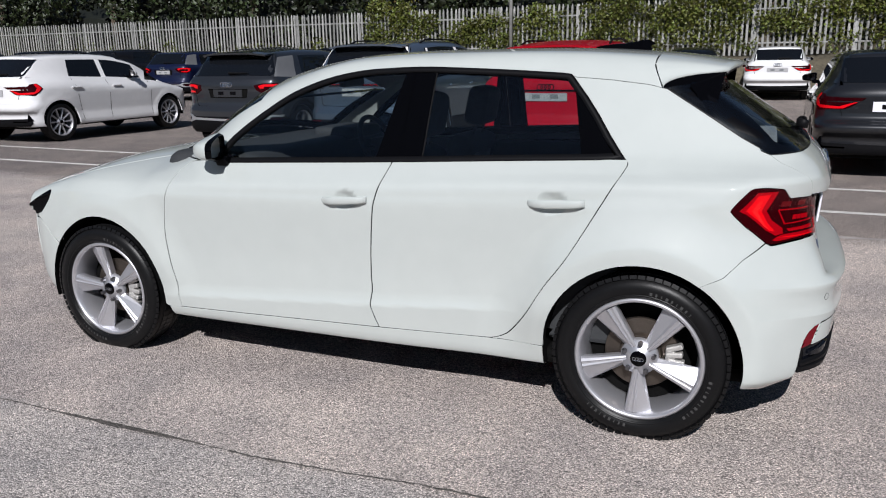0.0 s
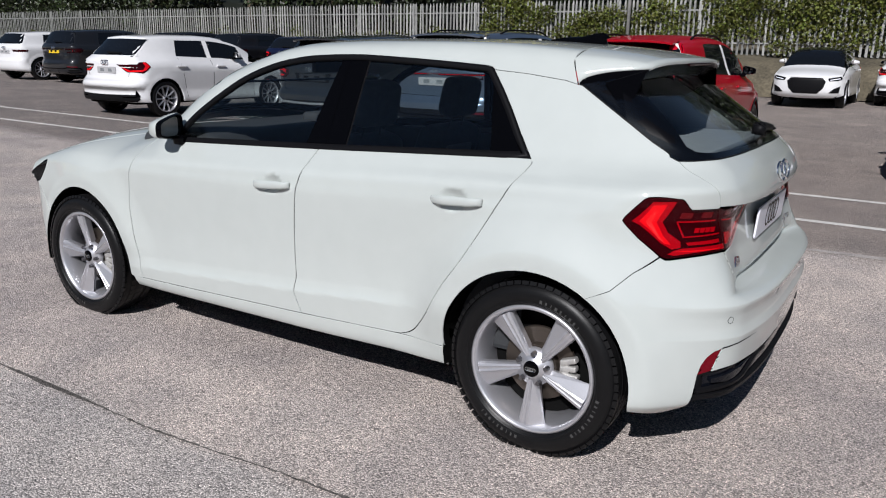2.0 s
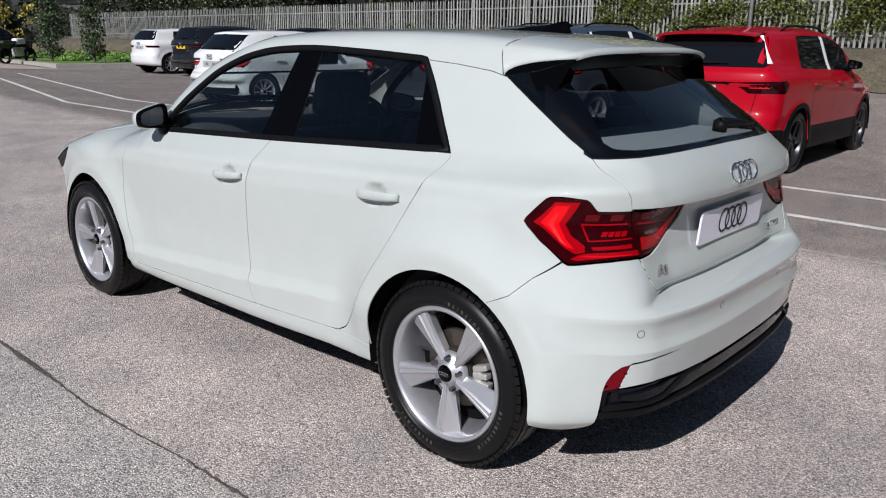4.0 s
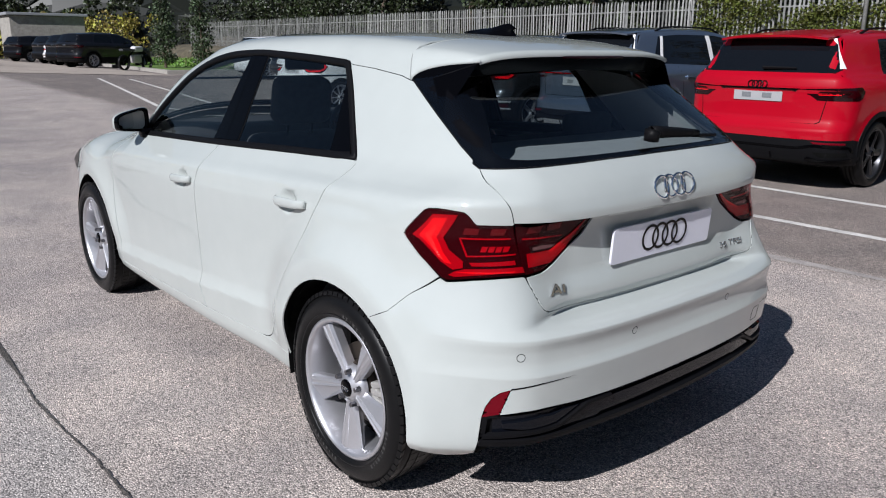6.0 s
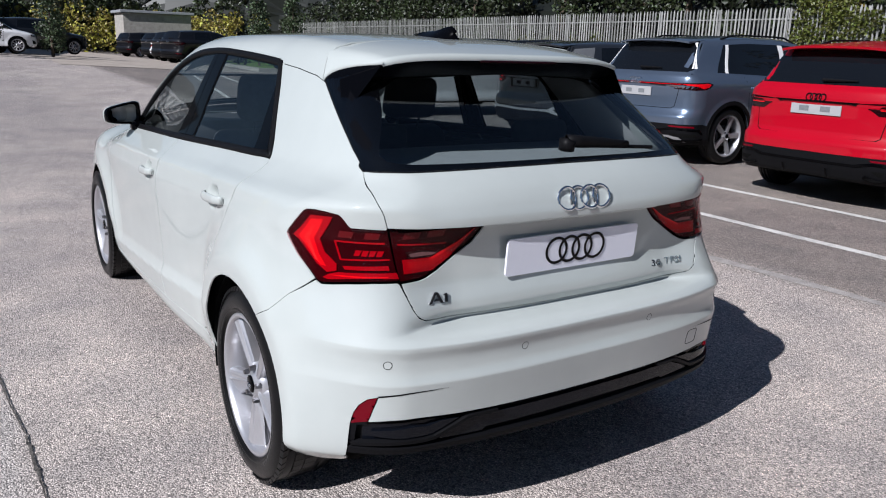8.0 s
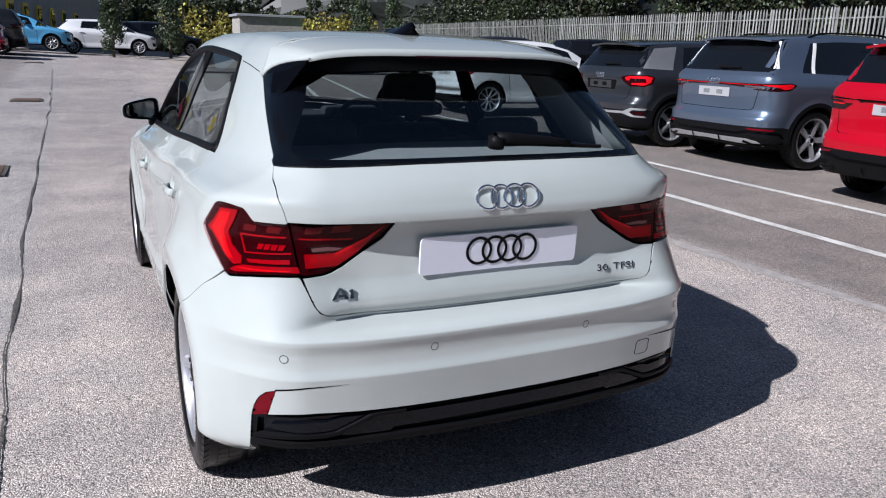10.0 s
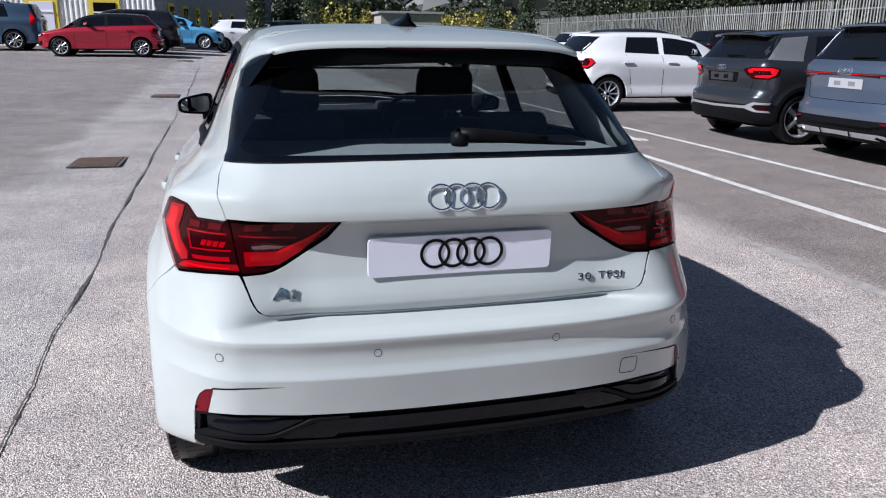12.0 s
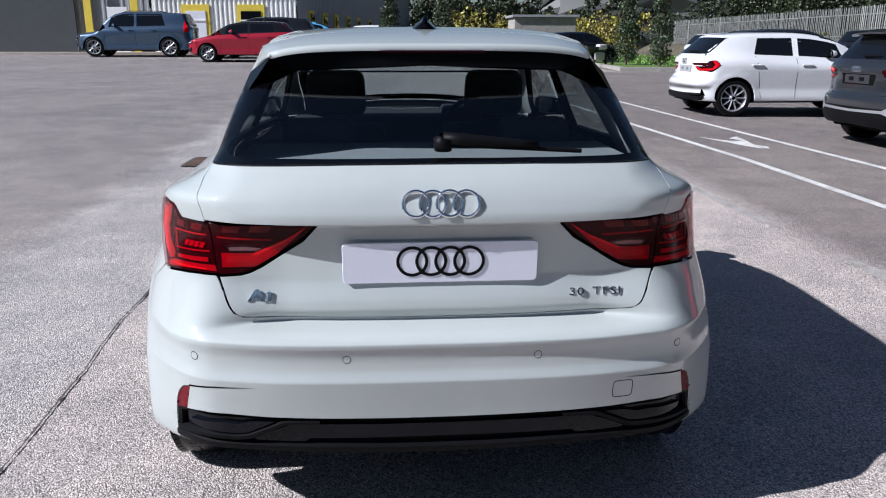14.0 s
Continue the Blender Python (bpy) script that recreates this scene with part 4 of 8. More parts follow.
        # fine lines
        for poly, mt in (([(0.840, 0.8715), (0.838, 0.8675), (0.652, 0.868), (0.652, 0.872)], M_LAMPMID), ([(0.606, 0.869), (0.606, 0.8655), (0.448, 0.8575), (0.446, 0.861)], M_LAMPMID),
                         ([(0.842, 0.870), (0.836, 0.870), (0.806, 0.823), (0.812, 0.821)], M_LAMPMID), ([(0.810, 0.8245), (0.812, 0.8205), (0.634, 0.826), (0.634, 0.830)], M_LAMPMID), ([(0.655, 0.905), (0.655, 0.8995), (0.772, 0.9), (0.778, 0.905)], M_LAMPEDGE)):
            lp("light_line", poly, mt, 0.0006, 0.002)
        for a in (0.822, 0.722, 0.580, 0.500):
            lp("light_block", [(a, 0.898), (a - 0.055, 0.897), (a - 0.045, 0.880), (a + 0.008, 0.880)], M_LAMPDIM, -0.0006, 0.001)
        for i in range(4):
            a = 0.757 - 0.027 * i
            lp("light_tooth", [(a, 0.850), (a - 0.023, 0.850), (a - 0.013, 0.835), (a + 0.007, 0.835)], M_LAMPMID, 0.0004, 0.002)
        lp("reversing_lens", [(0.580, 0.846), (0.522, 0.848), (0.458, 0.838), (0.484, 0.8265), (0.572, 0.827)], M_LAMPEDGE, -0.0005, 0.002, label="smoky clear lens")
        lp("reversing_lens", [(0.565, 0.8405), (0.522, 0.8425), (0.474, 0.8365), (0.490, 0.8315), (0.560, 0.832)], M_LAMPGREY, 0.0006, 0.002)
        for poly in (outer, inner):
            cover = lp("lamp_cover", poly, M_LENSRED, 0.0042, 0.006, 0.0035, "clear red-tinted cover", 0.02)
            cover.visible_shadow = False
    # tailgate, bumper and what they carry
    gate = mirrored([(0.0, 1.056), (0.25, 1.055), (0.5, 1.050), (0.70, 1.046)] + spline(GATE_LEFT[:5], 4) + inner_lamp_edge() + spline([(0.598, 0.764)] + GATE_LEFT[7:], 4) + GATE_FOOT)
    tg = H.panel("tailgate", gate, "wrap", M_PAINT, car, 0.0125, gap=0.0021, creases=(0.67, 0.905, 0.92))
    # dark strip set behind the foot gap, in place of the shade in it
    H.panel("gate_gap_dark", mirrored([(0.0, 0.6415)] + [(a, b - 0.0035) for a, b in GATE_FOOT[2::-1]] + [(0.467, 0.649), (0.467, 0.6625)] + [(a, b + 0.010) for a, b in GATE_FOOT]), "wrap", M_DARK, car, 0.02, -0.0035, 0, 0)
    # the glass meets pillars and tailgate along one line
    line = [(q(0.010), 1.270), (q(0.020), 1.266), (q(0.172), 1.172), (q(0.291), 1.097), (0.925, 1.056), (0.82, 1.0435), (0.70, 1.046), (0.5, 1.050), (0.25, 1.055), (0.0, 1.056)]
    dense = [tuple(np.array(a) + (np.array(b) - np.array(a)) * k / 12) for a, b in zip(line, line[1:]) for k in range(12)] + [line[-1]]
    rim3, rim_n = H.skin(np.array(dense), "wrap")
    half_poly = [(abs(float(y)) - 0.001, float(z) + 0.0015) for _, y, z in rim3]
    kept = half_poly[:1]
    for p in half_poly[1:]:
        if math.dist(p, kept[-1]) > 0.004:
            kept.append(p)
    half_poly = kept
    half_poly[-1] = (0.0, half_poly[-1][1])
    top_edge = [(0.0, 1.33), (0.3, 1.325), (half_poly[0][0] - 0.03, 1.29)]
    glass_poly = mirrored(top_edge + half_poly)
    H.panel("rear_glass", glass_poly, "rear", M_REARGLASS, tg, 0.03, 0.0005, 0.0005, 0.002).visible_shadow = False
    clear = [(0.0, 1.30), (0.40, 1.285), (0.475, 1.25), (0.50, 1.20), (0.56, 1.115), (0.578, 1.085), (0.565, 1.072), (0.50, 1.068), (0.0, 1.070)]
    rows = [[], []]
    for k, poly in enumerate((top_edge + half_poly, clear)):
        seg = np.array(poly)
        run = np.concatenate(([0], np.cumsum(np.hypot(*np.diff(seg, axis=0).T))))
        for d in np.linspace(0, run[-1], 61):
            rows[k].append((float(np.interp(d, run, seg[:, 0])), float(np.interp(d, run, seg[:, 1]))))
    for sg in (1, -1):
        pts = np.array([(sg * (u[0] + (w[0] - u[0]) * k / 4), u[1] + (w[1] - u[1]) * k / 4) for k in range(5) for u, w in zip(*rows)])
        p3, n3 = H.skin(pts, "rear", -0.002)
        fs = [[r * 61 + j, r * 61 + j + 1, (r + 1) * 61 + j + 1, (r + 1) * 61 + j] for r in range(4) for j in range(60)]
        if sg > 0:
            fs = [f[::-1] for f in fs]
        sheet("glass_border", p3.tolist(), fs, n3.tolist(), M_BLACKINK, tg, label="black printed glass border")
        bm = bmesh.new()
        tube(bm, [Vector((p[0], sg * abs(p[1]), p[2])) - Vector((m[0], sg * abs(m[1]), m[2])) * 0.007 for p, m in list(zip(rim3, rim_n))[::3]], 0.006, 6)
        part("glass_seal", bm, M_TRIM, tg)
    bump = GATE_FOOT[::-1] + [(0.467, 0.6515), (0.527, 0.6575), (0.551, 0.670), (0.566, 0.690), (0.584, 0.727), (0.604, 0.762), (0.612, 0.766), (0.686, 0.766), (0.78, 0.760), (0.853, 0.752), (0.872, 0.751), (0.890, 0.759)] + SEAM
    bump += [(q(x), z) for x, z in arch_line(0.0, 56, -10, 0.358)] + [(0.86, 0.235), (0.80, 0.236), (0.766, 0.255), (0.752, 0.31), (0.744, 0.385), (0.735, 0.418), (0.720, 0.444), (0.698, 0.463), (0.671, 0.472), (0.697, 0.3945), (0.64, 0.402), (0.577, 0.4035), (0.46, 0.398), (0.35, 0.396), (0.128, 0.3935), (0.0, 0.393)]
    bp = H.panel("rear_bumper", mirrored(bump), "wrap", M_PAINT, car, 0.0135, gap=0.0010, creases=(0.505, 0.611, 0.626, 0.634, 0.637))
    for s in (1, -1):
        def bar(nm, poly, m, lift, depth=0.008, h=0.02, label=""):
            return H.panel(nm, [(s * a, b) for a, b in poly], "wrap", m, bp, h, lift, 0, depth, False, label)
        bar("rear_reflector", [(0.743, 0.386), (0.734, 0.419), (0.719, 0.443), (0.698, 0.461), (0.674, 0.470), (0.698, 0.396)], M_REFLECTOR, -0.0025, 0.006, 0.012)
        # shadow under the fold that runs in from the reflector, painted as a dark wedge
        bar("fold_shadow", [(0.672, 0.4765), (0.672, 0.4715), (0.60, 0.4820), (0.489, 0.4885), (0.60, 0.4860)], M_DARK, 0.0012, 0)
        # corner pocket with a raised rim, and the lip below it
        bar("diffuser_pocket", [(0.715, 0.380), (0.690, 0.384), (0.579, 0.387), (0.50, 0.386), (0.440, 0.383), (0.53, 0.343), (0.56, 0.339), (0.64, 0.337), (0.715, 0.333)], M_PIANO, -0.014, 0.0)
        bar("pocket_step", [(0.690, 0.352), (0.690, 0.366), (0.579, 0.374), (0.548, 0.371), (0.505, 0.381), (0.452, 0.381), (0.53, 0.344), (0.60, 0.340)], M_PIANO, -0.004, 0.010)
        bar("pocket_rim", [(0.742, 0.332), (0.63, 0.338), (0.556, 0.337), (0.526, 0.341), (0.478, 0.362), (0.432, 0.383), (0.414, 0.386), (0.33, 0.387), (0.33, 0.379), (0.412, 0.378), (0.428, 0.374), (0.474, 0.353), (0.522, 0.331), (0.556, 0.327), (0.63, 0.328), (0.742, 0.322)], M_TRIM, 0.004, 0.020)
        bar("corner_frame", [(0.752, 0.386), (0.700, 0.3945), (0.700, 0.386), (0.728, 0.381), (0.735, 0.33), (0.757, 0.318)], M_TRIM, -0.004, 0.012)
    dif = [(0.0, 0.397), (0.35, 0.400), (0.577, 0.408), (0.695, 0.400), (0.752, 0.392), (0.758, 0.31), (0.770, 0.258), (0.70, 0.285), (0.5, 0.28), (0.0, 0.272)]
    H.panel("diffuser", mirrored(dif), "wrap", M_TRIM, bp, 0.02, -0.020, 0, 0.0, label="black plastic diffuser")
    H.panel("diffuser_blade", mirrored([(0.0, 0.372), (0.33, 0.374), (0.410, 0.372), (0.472, 0.348), (0.512, 0.328), (0.50, 0.321), (0.372, 0.320), (0.360, 0.331), (0.0, 0.331)]), "wrap", M_PIANO, bp, 0.03, -0.006, 0, 0.012, label="gloss black blade")
    H.panel("diffuser_edge", mirrored([(0.0, 0.306), (0.13, 0.3065), (0.28, 0.311), (0.434, 0.3125), (0.556, 0.315), (0.665, 0.316), (0.748, 0.318), (0.752, 0.300), (0.665, 0.299), (0.556, 0.299), (0.434, 0.296), (0.28, 0.293), (0.0, 0.287)]), "wrap", M_TRIM, bp, 0.03, 0.006, 0, 0.030)
    # sensors, tow cover, seam of the bumper's lower crease
    for y, z in ((0.655, 0.563), (0.252, 0.568), (-0.252, 0.568), (-0.655, 0.563)):
        yy = H.q(0.6, abs(y)) * (1 if y > 0 else -1) if abs(y) > 0.55 else y
        disc = [(yy + 0.0115 * math.cos(a), z + 0.0125 * math.sin(a)) for a in np.linspace(0, 2 * math.pi, 21)[:-1]]
        H.ring("parking_sensor_gap", disc, "wrap", 0.0022, M_DARK, bp, 0.0008, 0.002)
        H.panel("parking_sensor", inset(disc, 0.002), "wrap", M_PAINT, bp, 0.02, 0.0008, 0, 0.002)
    flap = [(-0.494 + 0.030 * (abs(math.cos(a)) ** 0.4) * (1 if math.cos(a) > 0 else -1), 0.452 + 0.027 * (abs(math.sin(a)) ** 0.4) * (1 if math.sin(a) > 0 else -1)) for a in np.linspace(0, 2 * math.pi, 33)[:-1]]
    H.ring("tow_cover_gap", flap, "wrap", 0.0022, M_DARK, bp, 0.0008, 0.002)
    # plate and rings
    plate = thing("number_plate")
    plate.parent = tg
    plate.matrix_basis = Matrix.Translation((0.579, 0.0, 0.800)) @ Matrix.Rotation(radians(4), 4, 'Y')
    bm = bmesh.new()
    arc = [(0.249 * sy + 0.012 * math.cos(k), 0.044 * sz + 0.012 * math.sin(k)) for sy, sz, k0 in ((1, 1, 0), (-1, 1, 90), (-1, -1, 180), (1, -1, 270)) for k in np.radians(np.linspace(k0, k0 + 90, 6))]
    layers = [[bm.verts.new((x, y * k, z * k)) for y, z in arc] for x, k in ((-0.0035, 1.0), (0.0022, 1.0), (0.0035, 0.995))]
    for lo, up in zip(layers, layers[1:]):
        for j in range(len(arc)):
            j2 = (j + 1) % len(arc)
            bm.faces.new((lo[j], lo[j2], up[j2], up[j]))
    bm.faces.new(layers[-1])
    bm.faces.new(layers[0][::-1])
    part("plate_face", bm, M_PLATE, plate, "blank white plate")
    rings(plate, (0.0042, 0, 0.004), 0.0385, 0.0505, 0.0042, M_BLACKINK, "plate_ring", flat=True)
    bm = bmesh.new()
    box(bm, (0.012, 0.44, 0.08), (-0.009, 0, 0.0), 0.003)
    part("plate_mount", bm, M_TRIM, plate)
    emb = thing("emblem")
    emb.parent = tg
    rings(emb, (0.604, 0.0, 0.963), 0.0335, 0.0438, 0.0046, M_CHROME, "emblem_ring", -0.28)
    badge = thing("model_badge")
    badge.parent = tg
    bx = H.skin(np.array([(0.49, 0.71)]), "wrap")[0][0, 0]
    def stroke(poly, x, name="badge_bar"):
        bm = bmesh.new()
        lo = [bm.verts.new((x - 0.24 * (z - 0.71), y, z)) for y, z in poly]
        up = [bm.verts.new((x + 0.005 - 0.24 * (z - 0.71), y, z)) for y, z in poly]
        bm.faces.new(up)
        bm.faces.new(lo[::-1])
        for k in range(len(poly)):
            bm.faces.new((lo[k], lo[k - 1], up[k - 1], up[k]))
        bmesh.ops.recalc_face_normals(bm, faces=bm.faces)
        part(name, bm, M_CHROME, badge, "chrome badge bar")
    y, z = -0.515, 0.700
    for poly in (((0, 0), (0.010, 0), (0.029, 0.029), (0.020, 0.029)), ((0.023, 0.029), (0.032, 0.029), (0.048, 0), (0.038, 0)), ((0.017, 0.006), (0.036, 0.006), (0.033, 0.012), (0.021, 0.012)), ((0.053, 0), (0.062, 0), (0.062, 0.024), (0.055, 0.024), (0.048, 0.019), (0.053, 0.018))):
        stroke([(y + a, z + b) for a, b in poly], bx + 0.001)
    # engine mark
    for text, y0, size in (("30", 0.353, 0.036), ("TFSI", 0.420, 0.036)):
        cu = bpy.data.curves.new("engine_mark", 'FONT')
        cu.body, cu.size, cu.extrude, cu.bevel_depth, cu.space_character = text, size, 0.0016, 0.0006, 1.12
        tmp = bpy.data.objects.new("engine_mark", cu)
        scene.collection.objects.link(tmp)
        me = bpy.data.meshes.new_from_object(tmp)
        bpy.data.objects.remove(tmp)
        me.materials.append(M_CHROME)
        ob = new("engine_mark", me)
        ob.parent = badge
        ob.matrix_basis = Matrix.Translation((H.skin(np.array([(y0 + 0.02, 0.71)]), "wrap")[0][0, 0] + 0.0035, y0, 0.697)) @ Matrix.Rotation(radians(-4), 4, 'Z') @ Matrix.Rotation(radians(-13), 4, 'Y') @ Matrix(((0, 0, 1, 0), (1, 0, 0, 0), (0, 1, 0, 0), (0, 0, 0, 1))) @ Matrix.Diagonal((1.12, 0.82, 1, 1))
        ob["label"] = "raised chrome engine mark"
    # spoiler
    spoiler(H, tg)
    # wiper
    wp = thing("rear_wiper")
    wp.parent = tg
    bm = bmesh.new()
    gx = lambda y, z: H.skin(np.array([(y, z)]), "rear")[0][0]
    a, b = gx(0.012, 1.092), gx(0.39, 1.072)
    out = Vector((0.6, 0, 0.8))
    tube(bm, [Vector(a) + out * 0.012 + Vector((0.01, 0, -0.014)), Vector(a) + out * 0.035, Vector(a) + out * 0.042], [0.024, 0.026, 0.012], 14)
    part("wiper_boss", bm, M_TRIM, wp, smooth=True)
    bm = bmesh.new()
    tube(bm, [Vector(a) + out * 0.030 + (Vector(b) - Vector(a)) * t + out * (-0.008 * t) for t in np.linspace(0, 0.68, 6)], [0.02, 0.02, 0.018, 0.016, 0.013, 0.010], 10)
    part("wiper_arm", bm, M_TRIM, wp, smooth=True)
    bm = bmesh.new()
    tube(bm, [Vector(a) + out * 0.012 + (Vector(b) - Vector(a)) * t for t in np.linspace(0.15, 1.0, 6)], 0.006, 8)
    part("wiper_blade", bm, M_TRIM, wp)
    # roof, windscreen, bonnet, nose
    xs = np.linspace(-1.74, -0.035, 26)
    left = [(x, -H.half(x, z_edge(H, x)) - 0.0005) for x in xs]
    H.panel("roof", left + [(x, -y) for x, y in left[::-1]], "top", M_PAINT, car, 0.05, gap=0.0)
    H.panel("roof_lining", [(x, y * 0.9) for x, y in left] + [(x, -y * 0.9) for x, y in left[::-1]], "top", M_TRIMGREY, car, 0.12, -0.03, 0, 0)
    xs = np.linspace(-2.13, -1.745, 12)
    left = [(x, -H.half(x, z_edge(H, x)) + 0.002) for x in xs]
    base = [(-2.33 + 0.19 * (y / 0.62) ** 2, y) for y in np.linspace(0.60, -0.60, 9)]
    ws = left + [(x, -y) for x, y in left[::-1]] + base
    cowl = [(x - 0.003, y) for x, y in base] + [(-2.42 + 0.14 * (y / 0.62) ** 2, y) for y in np.linspace(-0.66, 0.66, 9)]
    H.panel("cowl", cowl, "top", M_TRIM, car, 0.06, -0.012, 0, 0.0)
    H.panel("windscreen", ws, "top", M_GLASS, car, 0.06, -0.002, 0.002, 0.004).visible_shadow = False
    H.ring("windscreen_border", ws, "top", 0.05, M_GLOSS, car, -0.004, 0.004)
    xs = np.linspace(-3.0, -2.22, 14)
    left = [(x, -H.half(x, z_wing(x)) + 0.001) for x in xs]
    rear = [(-2.41 + 0.16 * (y / 0.66) ** 2, y) for y in np.linspace(-0.64, 0.64, 9)]
    H.panel("bonnet", [(-3.18, 0.0), (-3.16, -0.35), (-3.08, -0.55)] + left + rear + [(x, -y) for x, y in left[::-1]] + [(-3.08, 0.55), (-3.16, 0.35)], "top", M_PAINT, car, 0.05)
    nose_skin(H, car)
    # aerial
    bm = bmesh.new()
    rz = lambda x: float(H.roof(np.array(x)))
    rows = []
    for i in range(9):
        t = i / 8
        x = -0.36 + 0.235 * t
        hgt = 0.022 * math.sin(math.pi * min(1, 0.08 + t * 0.85)) + 0.034 * step(0.45, 0.95, np.array(t)) * (1 - step(0.93, 1.0, np.array(t)) * 0.35)
        wd = 0.046 * math.sin(math.pi * min(0.98, 0.06 + 0.72 * t)) + 0.004
        tw = 0.024 * (1 - 0.75 * t)
        rows.append([bm.verts.new((x, -wd, rz(x) - 0.006)), bm.verts.new((x, -tw * 1.2, rz(x) + min(0.024, hgt * 0.8))), bm.verts.new((x + 0.02 * t, -0.003, rz(x) + hgt)), bm.verts.new((x + 0.02 * t, 0.003, rz(x) + hgt)), bm.verts.new((x, tw * 1.2, rz(x) + min(0.024, hgt * 0.8))), bm.verts.new((x, wd, rz(x) - 0.006))])
    for i in range(8):
        for j in range(5):
            bm.faces.new((rows[i][j], rows[i][j + 1], rows[i + 1][j + 1], rows[i + 1][j]))
    bm.faces.new(rows[0])
    bm.faces.new(rows[-1])
    bmesh.ops.recalc_face_normals(bm, faces=bm.faces)
    part("roof_aerial", bm, M_GLOSS, car, "gloss black shark-fin aerial", smooth=True)
    # floor pan
    bm = bmesh.new()
    box(bm, (3.5, 1.40, 0.06), (-1.3, 0, 0.24), 0.02)
    box(bm, (2.0, 1.56, 0.06), (-1.28, 0, 0.25), 0.02)
    box(bm, (0.30, 1.04, 0.03), (0.43, 0, 0.315), 0.01)
    part("floor_pan", bm, M_DARK, car)
    cabin(H, car)
    return car


def z_edge(H, x):
    """The seam between the side of the roof and its top."""
    return float(H.top(np.array(float(x)), np.array(0.58))) - 0.022


def z_wing(x):
    """The seam between bonnet and front wing."""
    return 0.953 - 0.125 * ((-2.2 - x) / 0.78) ** 1.6 - 0.03 * ((-2.2 - x) / 0.78)


def inner_lamp_edge():
    """The tailgate's outline round the inner half of the tail lamp."""
    return [(0.640, 0.912), (0.569, 0.911), (0.478, 0.910), (0.367, 0.9085), (0.316, 0.9075), (0.364, 0.856), (0.416, 0.824), (0.475, 0.787), (0.507, 0.772), (0.531, 0.766), (0.590, 0.764)]


def spoiler(H, parent):
    """The roof spoiler: a thin wing that carries the roof line on, with dark side blades below it."""
    bm = bmesh.new()
    ys = np.concatenate((np.linspace(-1, -0.88, 4), np.linspace(-0.88, 0.88, 27)[1:-1], np.linspace(0.88, 1, 4)))
    sp = thing("roof_spoiler")
    sp.parent = parent

    edge0 = np.array([(-0.031 + 0.036 * v, z_edge(H, -0.031) + v * (1.270 - z_edge(H, -0.031))) for v in np.linspace(0, 1, 9)])
    flank = H.skin(edge0, "side")[0]
    hw = abs(float(flank[0, 1]))

    def top(t, s):
        """A place on the wing: t from roof to tip, s across, the last tenth folded down over the flank."""
        u = min(1.0, abs(s) / 0.88)
        v = max(0.0, (abs(s) - 0.88) / 0.12)
        sg = 1 if s >= 0 else -1
        tip = 0.265 - 0.045 * u ** 2.5
        x = -0.031 + t * (tip + 0.031)
        y = u * (hw - 0.058 * t)
        z = float(H.top(np.array(x), np.array(y))) - 0.022 * u ** 8 * (1 - 0.4 * t) - 0.010 * t * t
        if v > 0:
            f = [float(np.interp(v, np.linspace(0, 1, 9), flank[:, k])) for k in range(3)]
            return Vector((f[0] * (1 - t) + x * t, sg * (abs(f[1]) * (1 - t) + (y + 0.003 * v) * t), f[2] * (1 - t) + (z - 0.006 * v) * t))
        return Vector((x, sg * y, z))
    nt = 8
    g = [[bm.verts.new(top(t, s)) for s in ys] for t in np.linspace(0, 1, nt + 1)]
    for i in range(nt):
        for j in range(32):
            bm.faces.new((g[i][j], g[i][j + 1], g[i + 1][j + 1], g[i + 1][j]))
    fold = [max(0.0, (abs(s) - 0.88) / 0.12) for s in ys]
    lip = [bm.verts.new(v.co + Vector((-0.004, 0, -0.014 + 0.011 * k))) for v, k in zip(g[nt], fold)]
    for j in range(32):
        bm.faces.new((g[nt][j], g[nt][j + 1], lip[j + 1], lip[j]))
    for k in (0, 32):
        low = [bm.verts.new(g[i][k].co + Vector((0, (0.004 if k == 0 else -0.004), -0.004))) for i in range(nt)] + [lip[k]]
        for i in range(nt):
            bm.faces.new((g[i][k], g[i + 1][k], low[i + 1], low[i]))
    bmesh.ops.recalc_face_normals(bm, faces=bm.faces)
    part("spoiler_wing", bm, M_PAINT, sp, smooth=True)
    # dark underside down to the glass
    bm = bmesh.new()
    a = [top(1, s) + Vector((-0.006, 0, -0.013 + 0.011 * k)) for s, k in zip(ys, fold)]
    b = []
    for s in ys:
        y = s * 0.55
        p = H.skin(np.array([(y, 1.298 - 0.02 * s * s)]), "rear")[0][0]
        b.append(Vector(p) + Vector((0.004, 0, 0.0)))
    ra, rb = [bm.verts.new(v) for v in a], [bm.verts.new(v) for v in b]
    mid = [bm.verts.new(u.lerp(v, 0.5) + Vector((0.0, 0, 0.015 * (1 - abs(s) ** 3)))) for u, v, s in zip(a, b, ys)]
    for j in range(32):
        bm.faces.new((ra[j], ra[j + 1], mid[j + 1], mid[j]))
        bm.faces.new((mid[j], mid[j + 1], rb[j + 1], rb[j]))
    part("spoiler_underside", bm, M_BLACKINK, sp, "black underside", smooth=True)
    for sg in (-1, 1):
        bm = bmesh.new()
        up = [bm.verts.new(top(t, sg) + Vector((0.0, sg * -0.003, -0.003))) for t in np.linspace(0, 0.98, 9)]
        dn = []
        for k in np.linspace(0, 1, 9):
            z = 1.268 - 0.105 * k
            x = 0.018 + (1.268 - z) * 1.58
            dn.append(bm.verts.new((x + 0.006, sg * (H.half(x, z) - 0.004), z + 0.003)))
